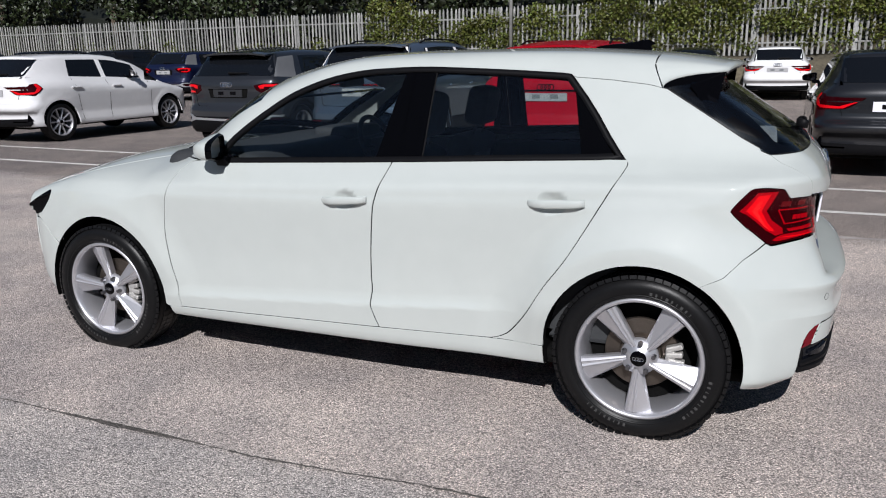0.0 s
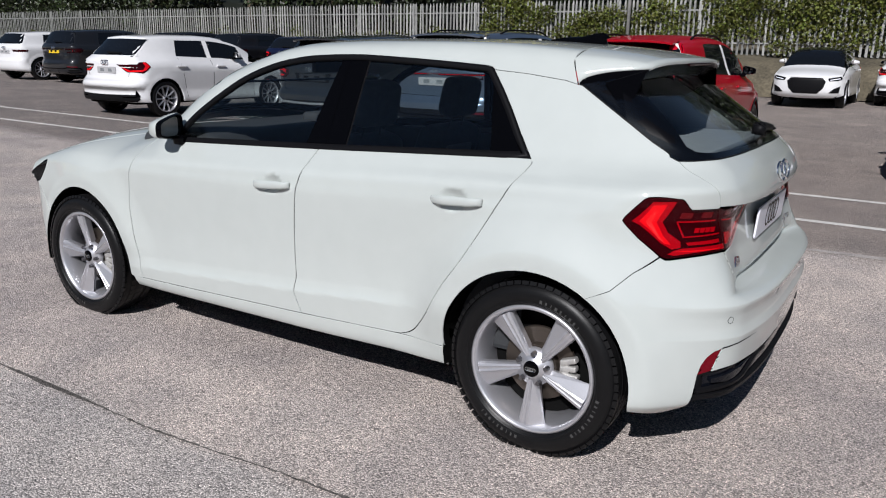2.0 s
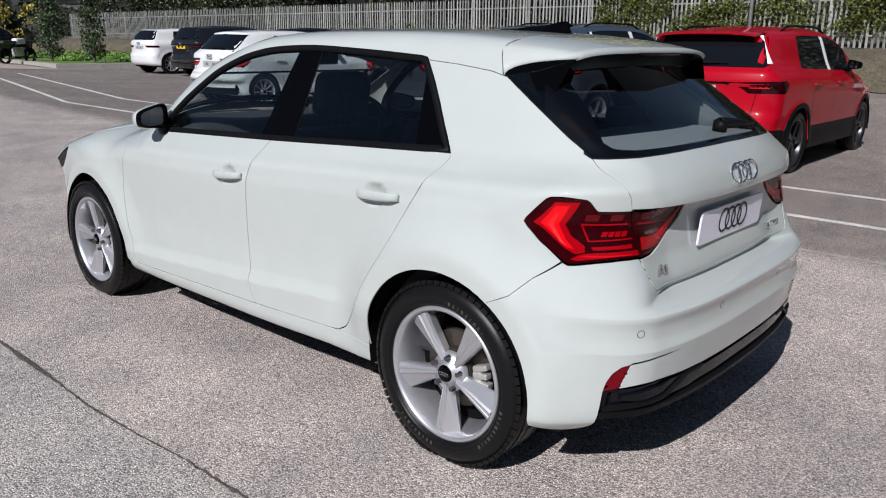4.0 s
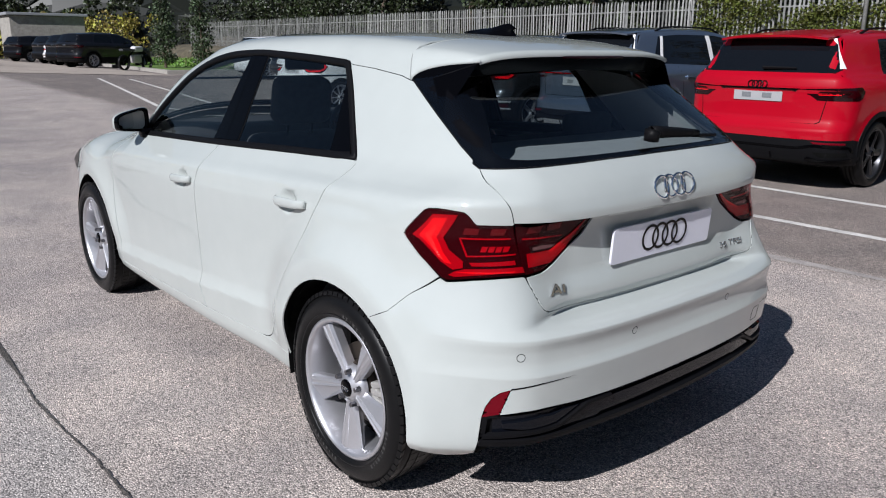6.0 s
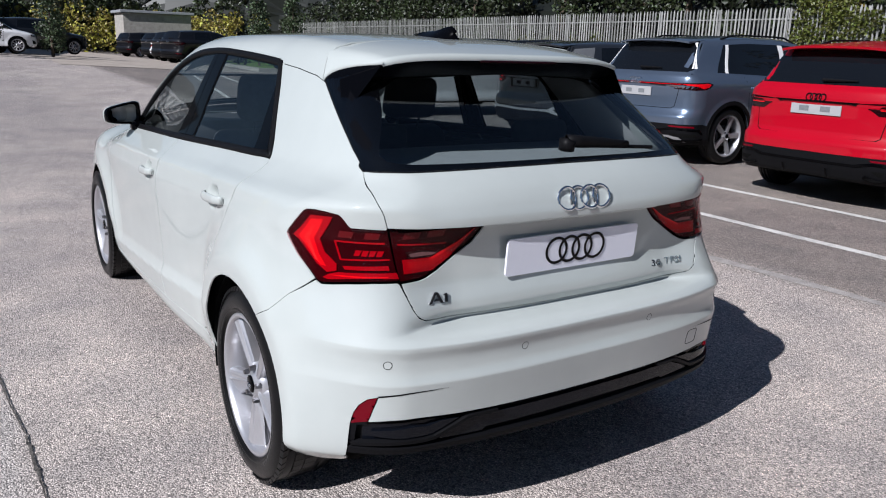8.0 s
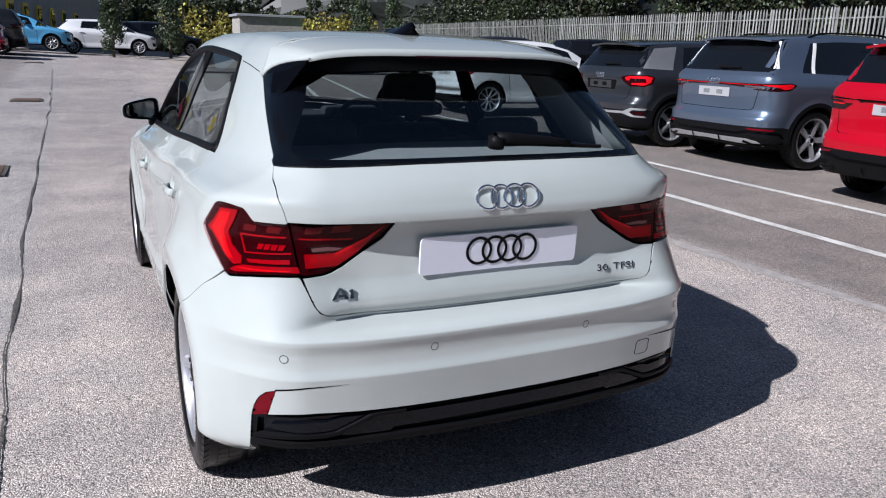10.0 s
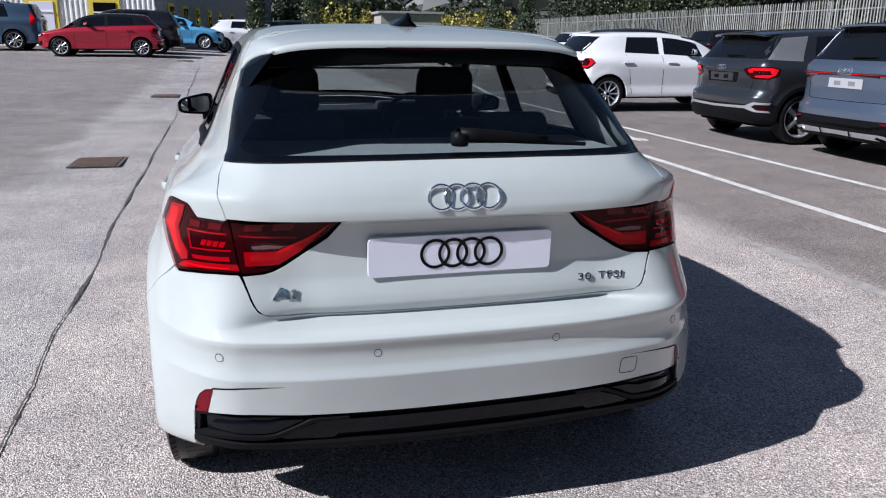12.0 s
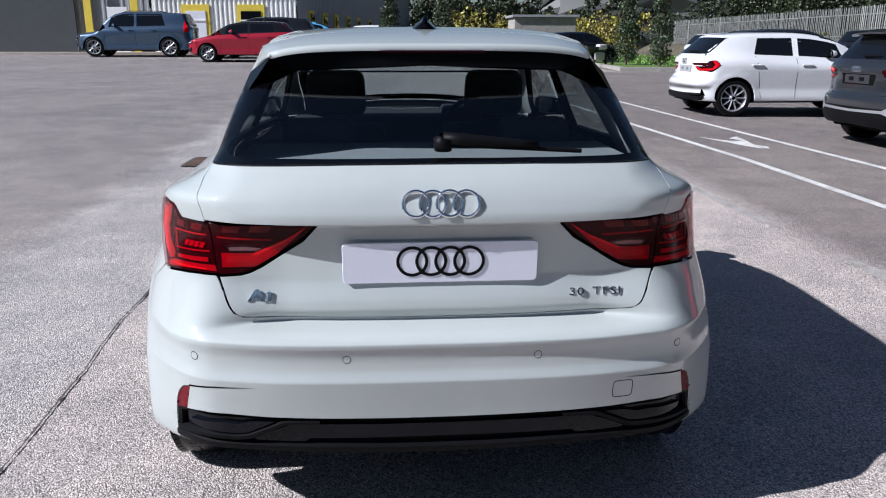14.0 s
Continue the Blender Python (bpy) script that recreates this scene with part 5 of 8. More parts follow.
        inner = bm.verts.new(Vector(H.skin(np.array([(sg * 0.55, 1.278)]), "rear")[0][0]) + Vector((0.004, 0, 0.0)))
        for j in range(8):
            bm.faces.new((up[j], up[j + 1], dn[j + 1], dn[j]))
        bm.faces.new((up[8], inner, dn[8]))
        bmesh.ops.recalc_face_normals(bm, faces=bm.faces)
        part("spoiler_blade", bm, M_GLOSS, sp, "gloss black side blade")
    bm = bmesh.new()
    pts = [top(1, s) + Vector((-0.002, 0, -0.017)) for s in np.linspace(-0.28, 0.28, 9)]
    tube(bm, pts, 0.005, 6)
    part("brake_light", bm, M_LAMPEDGE, sp, "dark red high brake light")


def nose_skin(H, car):
    """The front bumper, lamps and grille, round the nose."""
    for right in (False, True):
        s = 1 if right else -1
        lamp = [(s * a, b) for a, b in ((0.60, 0.715), (0.56, 0.732), (0.42, 0.70), (0.44, 0.635), (0.57, 0.645), (0.60, 0.675))]
        H.panel("headlamp", lamp, "front", M_GLOSS, car, 0.05, 0.004, 0, 0.02, False, "dark headlamp under a clear cover")
    for mi in (False, True):
        cheek = [(-2.93, 0.30), (-2.925, 0.40), (-2.87, 0.505), (-2.95, 0.556), (-3.035, 0.616), (-3.09, 0.62), (-3.09, 0.30), (-3.0, 0.20), (-2.92, 0.20)]
        eye = [(-3.05, 0.643), (-3.10, 0.652), (-3.11, 0.690), (-3.05, 0.722), (-2.958, 0.765), (-2.936, 0.772), (-2.930, 0.760), (-2.945, 0.727), (-2.980, 0.688), (-3.015, 0.655)]
        H.panel("headlamp_end", eye, "side", M_GLOSS, car, 0.02, 0.003, 0, 0.004, mi, "dark headlamp under a clear cover")
        H.panel("bumper_cheek", cheek, "side", M_PAINT, car, 0.04, mirror=mi)
    outline = [(0.0, 0.16), (0.50, 0.17), (0.64, 0.22), (0.66, 0.40), (0.66, 0.60), (0.64, 0.72), (0.60, 0.765), (0.35, 0.775), (0.0, 0.775)]
    outline = outline + [(-a, b) for a, b in outline[::-1] if a > 0]
    H.panel("front_bumper", outline, "front", M_PAINT, car, 0.05, 0.0)
    grille = [(0.0, 0.30), (0.30, 0.30), (0.42, 0.45), (0.42, 0.56), (0.34, 0.64), (0.0, 0.64)]
    grille = grille + [(-a, b) for a, b in grille[::-1] if a > 0]
    H.panel("grille", grille, "front", M_TRIM, car, 0.05, 0.006, 0, 0.01)


def cabin(H, car):
    """Seats, dashboard, wheel and mirror, as seen through the glass."""
    for y in (-0.36, 0.36):
        seat("front_seat", (-1.30, y, 0.285), car, 0.50)
    bm = bmesh.new()
    box(bm, (0.5, 1.24, 0.18), (-0.55, 0, 0.50), 0.06, segs=3)
    rs = thing("rear_bench")
    rs.parent = car
    part("cushion", bm, M_FABRIC, rs, smooth=True)
    bm = bmesh.new()
    box(bm, (0.14, 1.22, 0.56), (0, 0, 0), 0.06, segs=3)
    bmesh.ops.transform(bm, matrix=Matrix.Translation((-0.16, 0, 0.78)) @ Matrix.Rotation(radians(22), 4, 'Y'), verts=bm.verts)
    part("backrest", bm, M_FABRIC, rs, smooth=True)
    for y in (-0.36, 0.36):
        bm = bmesh.new()
        box(bm, (0.09, 0.24, 0.10), (-0.05, y, 1.075), 0.04, segs=3)
        part("headrest", bm, M_FABRIC, rs, smooth=True)
    # parcel shelf
    bm = bmesh.new()
    box(bm, (0.44, 1.16, 0.03), (0.19, 0, 1.03), 0.012)
    part("parcel_shelf", bm, M_SHELF, car, "grey carpeted parcel shelf")
    # dashboard
    bm = bmesh.new()
    box(bm, (0.55, 1.34, 0.30), (-2.02, 0, 0.83), 0.09, segs=4)
    part("dashboard", bm, M_CABIN, car, smooth=True)
    bm = bmesh.new()
    box(bm, (0.25, 0.36, 0.07), (-1.86, 0.36, 0.99), 0.03, segs=3)
    part("instrument_hood", bm, M_CABIN, car, smooth=True)
    bm = bmesh.new()
    c, tilt = Vector((-1.66, 0.36, 0.91)), Matrix.Rotation(radians(-25), 4, 'Y')
    tube(bm, [c + tilt @ Vector((0, 0.175 * math.cos(a), 0.175 * math.sin(a))) for a in np.linspace(0, 2 * math.pi, 41)[:-1]], 0.015, 8, True)
    for a in (math.pi, 0, -math.pi / 2):
        tube(bm, [c, c + tilt @ Vector((0, 0.17 * math.cos(a), 0.17 * math.sin(a)))], 0.014, 6)
    box(bm, (0.05, 0.15, 0.10), c, 0.02)
    part("steering_wheel", bm, M_CABIN, car, smooth=True)
    bm = bmesh.new()
    box(bm, (0.035, 0.22, 0.065), (-1.62, 0.0, 1.285), 0.015)
    box(bm, (0.06, 0.03, 0.06), (-1.66, 0.0, 1.325), 0.008)
    part("inner_mirror", bm, M_CABIN, car)
    for sg in (-1, 1):
        bm = bmesh.new()
        box(bm, (1.9, 0.06, 0.62), (-1.05, sg * 0.712, 0.62), 0.02)
        part("door_lining", bm, M_CABIN, car)
    bm = bmesh.new()
    box(bm, (0.9, 0.2, 0.25), (-1.5, 0, 0.45), 0.04)
    part("centre_console", bm, M_CABIN, car)


hatchback()

# ---- other vehicles ----
M_TINT = mat("tinted_window", (0.005, 0.006, 0.008), 0.03, spec=0.5, vary=0.02)


def car_shape(height, belt, over, wheelbase, half, hub, glass_x, bonnet=0.98, front=0.86):
    """A body for a car of that height, belt line, rear overhang, wheelbase and half width."""
    h, wb = half, wheelbase
    return Shape(
        side=((0.15, 0.90 * h), (0.25, 0.955 * h), (0.34, 0.985 * h), (0.46, 0.972 * h), (0.60, 0.98 * h), (belt - 0.2, h), (belt - 0.13, 0.993 * h), (belt - 0.05, 0.955 * h), (belt, 0.905 * h), (belt + 0.05, 0.87 * h), (height - 0.1, 0.71 * h), (height, 0.62 * h)),
        rear=((0.22, over - 0.17), (0.30, over - 0.05), (0.45, over), (0.62, over - 0.002), (0.68, over - 0.06), (0.90, over - 0.075), (belt - 0.14, over - 0.075), (belt - 0.11, over - 0.045), (belt - 0.02, over - 0.06), (belt + 0.05, over - 0.12), (height - 0.07, glass_x), (height + 0.1, glass_x - 0.25)),
        roof=((-wb - front, 0.5), (-wb - front + 0.08, bonnet - 0.17), (-wb - front + 0.35, bonnet - 0.06), (-wb + 0.05, bonnet + 0.04), (-wb + 0.16, bonnet + 0.075), (-wb + 0.50, belt + 0.28 * (height - belt) + 0.1), (-wb + 0.80, height - 0.13), (-wb + 1.1, height - 0.04), (-wb + 1.5, height), (-0.6, height), (0.0, height - 0.03), (over, height - 0.10)),
        nose=((0.2, -wb - front + 0.1), (0.35, -wb - front + 0.01), (0.6, -wb - front), (bonnet - 0.1, -wb - front + 0.05), (1.3, -wb), (2.0, -wb + 1)),
        corner=((0.2, 0.16), (belt - 0.1, 0.14), (belt + 0.04, 0.06), (2.0, 0.06)), rear_taper=((0.2, 0.02), (belt - 0.1, 0.05), (belt + 0.05, 0.07), (height, 0.07)), wheelbase=wb, arch=hub + 0.05, hub=hub, xc=over - 0.34, edge=0.06, belt=0.03, flare=0.014,
        bow=((0, 0.05), (belt, 0.05), (height, 0.09)))


def vehicle(name, shape, colour, label, height, belt, over, wheelbase, hub, glass_x, m, lamp, plate=None, roof_paint=None, wheel_style="twin", wheel_alloy=None, cladding=None, pillar=None, lip=None, high_plate=True, dlo_back=0.0, detail=True, group="parked cars", grille=False, rails=False, lamp_paint=None, mirror_paint=None, cladding_top=0.50, film=(), blade=None):
    """A parked car built from a shape: painted panels, glazing, lamps, plate, bumpers and wheels."""
    S, wb, H = shape, wheelbase, height
    car = thing(name, m, label, "car", group)
    roof_paint = roof_paint or colour
    q = S.q
    hstep = 0.045 if detail == "near" else 0.07
    ar = hub + 0.045
    low = 0.24
    skirt = cladding_top if cladding else 0.26

    def arch(cx, a0, a1, r):
        return [(q(cx + r * math.cos(radians(a))), hub + r * math.sin(radians(a))) for a in np.linspace(a0, a1, 15)]
    x_front = -wb - 0.52
    for mi in (False, True):
        top = [(q(x), S.belt * (x + 0.97) + belt - 0.01) for x in np.linspace(-wb + 0.5, over - 0.36, 12)]
        body = [(0.0, skirt + 0.02), (0.0, belt + 0.035), (0.45, belt + 0.035), (0.60, belt + 0.03)] + top[::-1] + [(q(-wb + 0.3), S.roof(np.array(-wb + 0.15)) - 0.07), (q(-wb - 0.2), S.roof(np.array(-wb - 0.2)) - 0.07), (q(x_front), S.roof(np.array(x_front)) - 0.08), (q(x_front), skirt)]
        body += arch(-wb, 180, 0, ar) + [(q(-wb + ar), skirt - 0.0), (q(-ar), skirt)] + arch(0, 180, 0, ar) + [(q(min(ar, over - 0.36)), skirt)]
        body = [p for i, p in enumerate(body) if i == 0 or math.dist(p, body[i - 1]) > 0.003]
        S.panel("body_panel", body, "wrap", colour, car, hstep, mirror=mi, gap=0.0, depth=0.02)
        if cladding:
            clad = [(0.0, skirt + 0.018), (q(over - 0.36), skirt + 0.018)] + [(q(ar), skirt)] + arch(0, 0, 0, ar)[:1] + [(q(ar), low + 0.02), (0.7, low + 0.03), (0.0, low + 0.05)]
            S.panel("bumper_cladding", clad, "wrap", cladding, car, hstep, 0.004, 0, 0.02, mi, "black plastic bumper cladding")
            S.panel("sill_cladding", [(-ar, skirt - 0.004), (-wb + ar, skirt - 0.004), (-wb + ar, low), (-ar, low)], "side", cladding, car, hstep, 0.004, 0, 0.02, mi)
            for cx in (0, -wb):
                rim = [(cx + (ar - 0.006) * math.cos(radians(a)), hub + (ar - 0.006) * math.sin(radians(a))) for a in np.linspace(-5, 185, 21)]
                rim += [(cx + (ar + 0.045) * math.cos(radians(a)), hub + (ar + 0.045) * math.sin(radians(a))) for a in np.linspace(185, -5, 21)]
                S.panel("arch_trim", rim, "side", cladding, car, 0.09, 0.006, 0, 0.015, mi)
        else:
            S.panel("sill", [(-ar, skirt + 0.002), (-wb + ar, skirt + 0.002), (-wb + ar, low), (-ar, low)], "side", M_TRIM, car, 0.12, -0.004, 0, 0.02, mi)
        # greenhouse: paint, then the glazing set in it
        zt = lambda x: float(S.roof(np.array(float(x)))) - 0.058
        bx = lambda x: S.belt * (x + 0.97) + belt - 0.012
        back = [(glass_x + (H - 0.09 - z) * (over - 0.14 - glass_x) / (H - 0.09 - belt - 0.05) - 0.09, z) for z in np.linspace(belt + 0.02, H - 0.13, 6)]
        x_a = -wb + 0.52
        gh = [(x_a, bx(x_a))] + [(x, bx(x)) for x in np.linspace(x_a + 0.2, back[0][0], 8)] + back + [(x, zt(x)) for x in np.linspace(min(back[-1][0], glass_x - 0.1), x_a - 0.1, 22) if zt(x) > bx(x) + 0.01]
        S.panel("upper_side", gh, "side", roof_paint if pillar is None else colour, car, hstep, 0.0, 0, 0.01, mi)
        lo_z = 0.03
        w_front = [(x, zt(x) - 0.045) for x in np.linspace(x_a + 0.22, -0.15 + dlo_back, 20) if zt(x) - 0.045 > bx(x) + lo_z]
        rear_x = w_front[-1][0]
        dlo = [(w_front[0][0] - 0.12, bx(w_front[0][0]) + lo_z)] + w_front + [(rear_x + 0.20, bx(rear_x + 0.2) + lo_z)]
        xb = -wb * 0.5 + 0.20
        S.panel("side_window", cut(dlo, -1, 0, -xb + 0.05), "side", M_TINT, car, 0.12, 0.002, 0, 0.004, mi)
        S.panel("side_window", cut(cut(dlo, 1, 0, xb + 0.05), -1, -0.3, -(rear_x - 0.10) - 0.3 * (H - 0.15) * 1.0), "side", M_TINT, car, 0.12, 0.002, 0, 0.004, mi)
        if dlo_back > 0:
            kq = (rear_x - 0.10) + 0.3 * (H - 0.15)
            S.panel("quarter_window", cut(dlo, 1, 0.3, kq + 0.06), "side", M_TINT, car, 0.08, 0.002, 0, 0.004, mi)
            S.panel("pillar_film", cut(cut(dlo, 1, 0.3, kq + 0.004), -1, -0.3, -kq - 0.056), "side", pillar or M_GLOSS, car, 0.08, 0.003, 0, 0.004, mi)
        if pillar is not None:
            S.panel("pillar_film", [(xb - 0.05, bx(xb) + lo_z), (xb + 0.05, bx(xb) + lo_z), (xb + 0.05, zt(xb) - 0.05), (xb - 0.05, zt(xb) - 0.05)], "side", pillar, car, 0.12, 0.003, 0, 0.004, mi, "white protective film on the door pillar")
        if blade:
            xr = rear_x + 0.04
            S.panel("pillar_blade", [(xr + 0.13, bx(xr) + 0.012), (back[0][0] - 0.02, bx(back[0][0]) + 0.012), (back[-1][0] - 0.02, back[-1][1] - 0.01), (xr - 0.02, zt(xr) - 0.03)], "side", blade, car, 0.08, 0.004, 0, 0.006, mi, "matt grey pillar blade")
        # seams between the panels
        for xs in (xb, -0.30 + dlo_back * 0.3, -wb + 0.48):
            seam = [(xs - 0.004, bx(xs)), (xs + 0.004, bx(xs)), (xs + 0.004 - (0.12 if xs > -0.6 else 0), skirt + 0.06), (xs - 0.004 - (0.12 if xs > -0.6 else 0), skirt + 0.06)]
            S.panel("door_seam", seam, "side", M_DARK, car, 0.15, 0.0015, 0, 0, mi)
        for xs in (xb - 0.28, xb + 0.62):
            ww = S.half(xs + 0.1, belt - 0.14)
            bm = bmesh.new()
            box(bm, (0.2, 0.03, 0.03), (xs + 0.1, (1 if mi else -1) * (ww + 0.012), belt - 0.13), 0.012)
            part("door_handle", bm, colour, car)
        if detail:
            mirror_housing(S, car, -wb + 0.92, belt + 0.06, mi, mirror_paint or colour)
        for cx in (0.0, -wb):
            sg = 1 if mi else -1
            bm = bmesh.new()
            row = [[bm.verts.new((cx + (ar + 0.003) * math.cos(a), sg * y, hub + (ar + 0.003) * math.sin(a))) for a in np.linspace(radians(-10), radians(190), 17)] for y in (S.half(cx, hub + ar) - 0.01, 0.45)]
            for j in range(16):
                bm.faces.new((row[0][j], row[0][j + 1], row[1][j + 1], row[1][j]))
            bm.faces.new(row[1])
            part("wheel_well", bm, M_DARK, car)
            wheel(car, (cx, sg * (S.half(cx, hub + ar) - 0.125), hub), mi, hub, hub * 0.735, 0.215, wheel_style, wheel_alloy, hi=False)
        # tail lamps
        s = -1 if mi else 1
        for nm, poly, mt, lift in lamp:
            S.panel(nm, [(s * a, b) for a, b in poly], "wrap", mt, car, 0.05, lift, 0, 0.006)
        if lip:
            S.panel("bumper_trim", [(s * a, b) for a, b in lip], "wrap", M_SILVER, car, 0.06, 0.008, 0, 0.01, False, "satin silver bumper trim")
    # tail glass, roof, windscreen, bonnet, nose
    gz0, gz1 = belt + 0.055, H - 0.10
    gh = lambda z: S.half(glass_x + (H - 0.09 - z) * (over - 0.14 - glass_x) / (H - 0.09 - belt - 0.05) - 0.12, z) - 0.03
    rg = [(0.0, gz0), (gh(gz0) - 0.03, gz0), (gh(gz0) + 0.005, gz0 + 0.03), (gh(gz1) + 0.02, gz1), (0.0, gz1 + 0.01)]
    rg = rg + [(-a, b) for a, b in rg[::-1] if a > 0]
    full = [(0.0, belt + 0.03), (gh(belt + 0.03) + 0.03, belt + 0.03), (gh(gz1) + 0.035, gz1), (gh(gz1) + 0.025, H - 0.07), (0.0, H - 0.05)]
    full = full + [(-a, b) for a, b in full[::-1] if a > 0]
    S.panel("tailgate_frame", full, "rear", colour, car, hstep, 0.0, 0, 0.01)
    S.panel("rear_glass", rg, "rear", M_TINT, car, 0.1, 0.004, 0, 0.004)
    if detail == "near":
        # roof spoiler over the tail glass
        bm = bmesh.new()
        yw = gh(gz1) + 0.01
        ys = np.linspace(-yw, yw, 15)
        rows = []
        for y in ys:
            a = S.skin(np.array([(glass_x - 0.16, y)]), "top", 0.003)[0][0]
            z1 = float(S.roof(np.array(glass_x))) - 0.035 * (abs(y) / 0.6) ** 3 - 0.012
            tip = glass_x + 0.20 - 0.07 * (abs(y) / yw) ** 3
            b = S.skin(np.array([(y * 0.97, gz1 - 0.015)]), "rear", 0.0)[0][0]
            rows.append([bm.verts.new(v) for v in ((a[0], y, a[2]), ((a[0] + tip) / 2, y, (a[2] + z1) / 2 + 0.004), (tip, y * 0.985, z1), (tip - 0.006, y * 0.98, z1 - 0.022), (b[0] + 0.004, y * 0.97, b[2]))])
        for r0, r1 in zip(rows, rows[1:]):
            for k in range(4):
                bm.faces.new((r0[k], r1[k], r1[k + 1], r0[k + 1]))
        bm.faces.new(rows[0])
        bm.faces.new(rows[-1][::-1])
        bmesh.ops.recalc_face_normals(bm, faces=bm.faces)
        part("roof_spoiler", bm, roof_paint, car)
    for s in film:
        strip = [(gh(gz0) - 0.015, gz0 + 0.04), (gh(gz0) + 0.012, gz0 + 0.04), (gh(gz1) + 0.02, gz1 - 0.02), (gh(gz1) - 0.03, gz1 - 0.01), (gh(gz1 - 0.08) - 0.012, gz1 - 0.08)]
        S.panel("pillar_film", [(s * a, b) for a, b in strip], "rear", M_FILM, car, 0.06, 0.006, 0, 0.004, False, "white protective film beside the rear window")
    zt = lambda x: float(S.roof(np.array(float(x)))) - 0.058
    xs = np.linspace(-wb + 1.0, glass_x + 0.10, 16)
    left = [(x, -S.half(min(x, glass_x - 0.1), zt(min(x, glass_x - 0.1)))) for x in xs]
    S.panel("roof", left + [(x, -y) for x, y in left[::-1]], "top", roof_paint, car, 0.1, 0.0, 0, 0.02)
    xs = np.linspace(-wb + 0.14, -wb + 0.99, 10)
    left = [(x, -max(0.45, S.half(x, zt(x))) + 0.004) for x in xs]
    S.panel("windscreen", left + [(x, -y) for x, y in left[::-1]], "top", M_TINT, car, 0.1, -0.001, 0, 0.01)
    xs = np.linspace(-wb - 0.60, -wb + 0.14, 10)
    left = [(x, -S.half(x, float(S.roof(np.array(x))) - 0.065)) for x in xs]
    xn = -wb - 0.72
    S.panel("bonnet", [(xn, 0.0), (xn + 0.03, -0.45)] + left + [(x, -y) for x, y in left[::-1]] + [(xn + 0.03, 0.45)], "top", colour, car, 0.1, 0.0, 0, 0.02)
    zb = float(S.roof(np.array(xn)))
    nz = [(0.0, 0.22), (0.60, 0.24), (0.74, 0.34), (0.75, zb - 0.08), (0.6, zb), (0.0, zb)]
    S.panel("front_bumper", nz + [(-a, b) for a, b in nz[::-1] if a > 0], "front", colour, car, 0.08, 0.0, 0, 0.02)
    gr = [(0.0, 0.34), (0.26, 0.34), (0.38, 0.46), (0.42, 0.62), (0.34, 0.70), (0.0, 0.70)]
    S.panel("grille", gr + [(-a, b) for a, b in gr[::-1] if a > 0], "front", M_TRIM, car, 0.08, 0.006, 0, 0.01)
    for s in (-1, 1):
        S.panel("headlamp", [(s * a, b) for a, b in ((0.46, 0.69), (0.72, 0.74), (0.74, 0.68), (0.66, 0.64), (0.48, 0.63))], "front", M_GLOSS, car, 0.06, 0.008, 0, 0.01)
        S.panel("running_light", [(s * a, b) for a, b in ((0.50, 0.66), (0.70, 0.70), (0.70, 0.68), (0.51, 0.645))], "front", M_PLATE, car, 0.06, 0.012, 0, 0.004)
        S.panel("air_inlet", [(s * a, b) for a, b in ((0.50, 0.36), (0.70, 0.36), (0.72, 0.52), (0.60, 0.46))], "front", M_TRIM, car, 0.06, 0.008, 0, 0.01)
    if plate:
        pz, pmat = plate
        px = S.skin(np.array([(0.2, pz)]), "wrap")[0][0, 0]
        bm = bmesh.new()
        box(bm, (0.012, 0.52, 0.11), (px + 0.008, 0, pz), 0.004)
        pl = part("number_plate", bm, pmat, car)
        for y in (-0.12, 0.10):
            bm = bmesh.new()
            box(bm, (0.003, 0.10, 0.05), (px + 0.0155, y, pz), 0.001)
            part("plate_bar", bm, M_BLACKINK if pmat is not M_PLATEGREY else M_FABRICGREY, pl)
    rx = S.skin(np.array([(0.0, belt - 0.065)]), "wrap")[0][0, 0]
    emb = thing("emblem")
    emb.parent = car
    rings(emb, (rx + 0.005, 0.0, belt - 0.065), 0.034, 0.046, 0.006, M_CHROME if colour is not M_RED else M_BLACKINK, "emblem_ring", -0.2)
    # wiper
    bm = bmesh.new()
    a, b = (S.skin(np.array([(y, gz0 + 0.035)]), "rear")[0][0] for y in (0.0, 0.34))
    tube(bm, [Vector(a) + Vector((0.03, 0, 0.01)), Vector(b) + Vector((0.02, 0, 0.01))], [0.018, 0.008], 6)
    part("rear_wiper", bm, M_TRIM, car)
    if rails:
        for sg in (-1, 1):
            bm = bmesh.new()
            pts = []
            for x in np.linspace(-wb + 1.15, -0.05, 9):
                y = sg * (S.half(x, zt(x)) - 0.05)
                pts.append((x, y, float(S.skin(np.array([(x, y)]), "top")[0][0, 2]) + (0.035 if -wb + 1.2 < x < -0.1 else 0.0)))
            tube(bm, pts, 0.013, 6)
            part("roof_rail", bm, M_TRIM, car)
    bm = bmesh.new()
    box(bm, (wb + 0.9, 2 * S.half(-1.0, 0.3) - 0.35, 0.1), (-wb / 2 + 0.05, 0, 0.27), 0.02)
    part("floor_pan", bm, M_DARK, car)
    return car


def at_place(x, y, heading):
    """A pose on the ground; heading 0: the car faces -x, -90: +y, 90: -y."""
    return pose(x, y, float(ground_z(np.array(x), np.array(y))), 0, 0, heading)


def ground_z(x, y):
    """The lot is level round the car and climbs gently beyond, more so towards the building."""
    return 0.023 * np.clip(-x - 2.2, 0, 30) * np.clip(1 - 0.06 * y, 0.25, 1.25) + 0.2 * (1 - np.exp(-np.clip(y - 9, 0, 40) / 6))


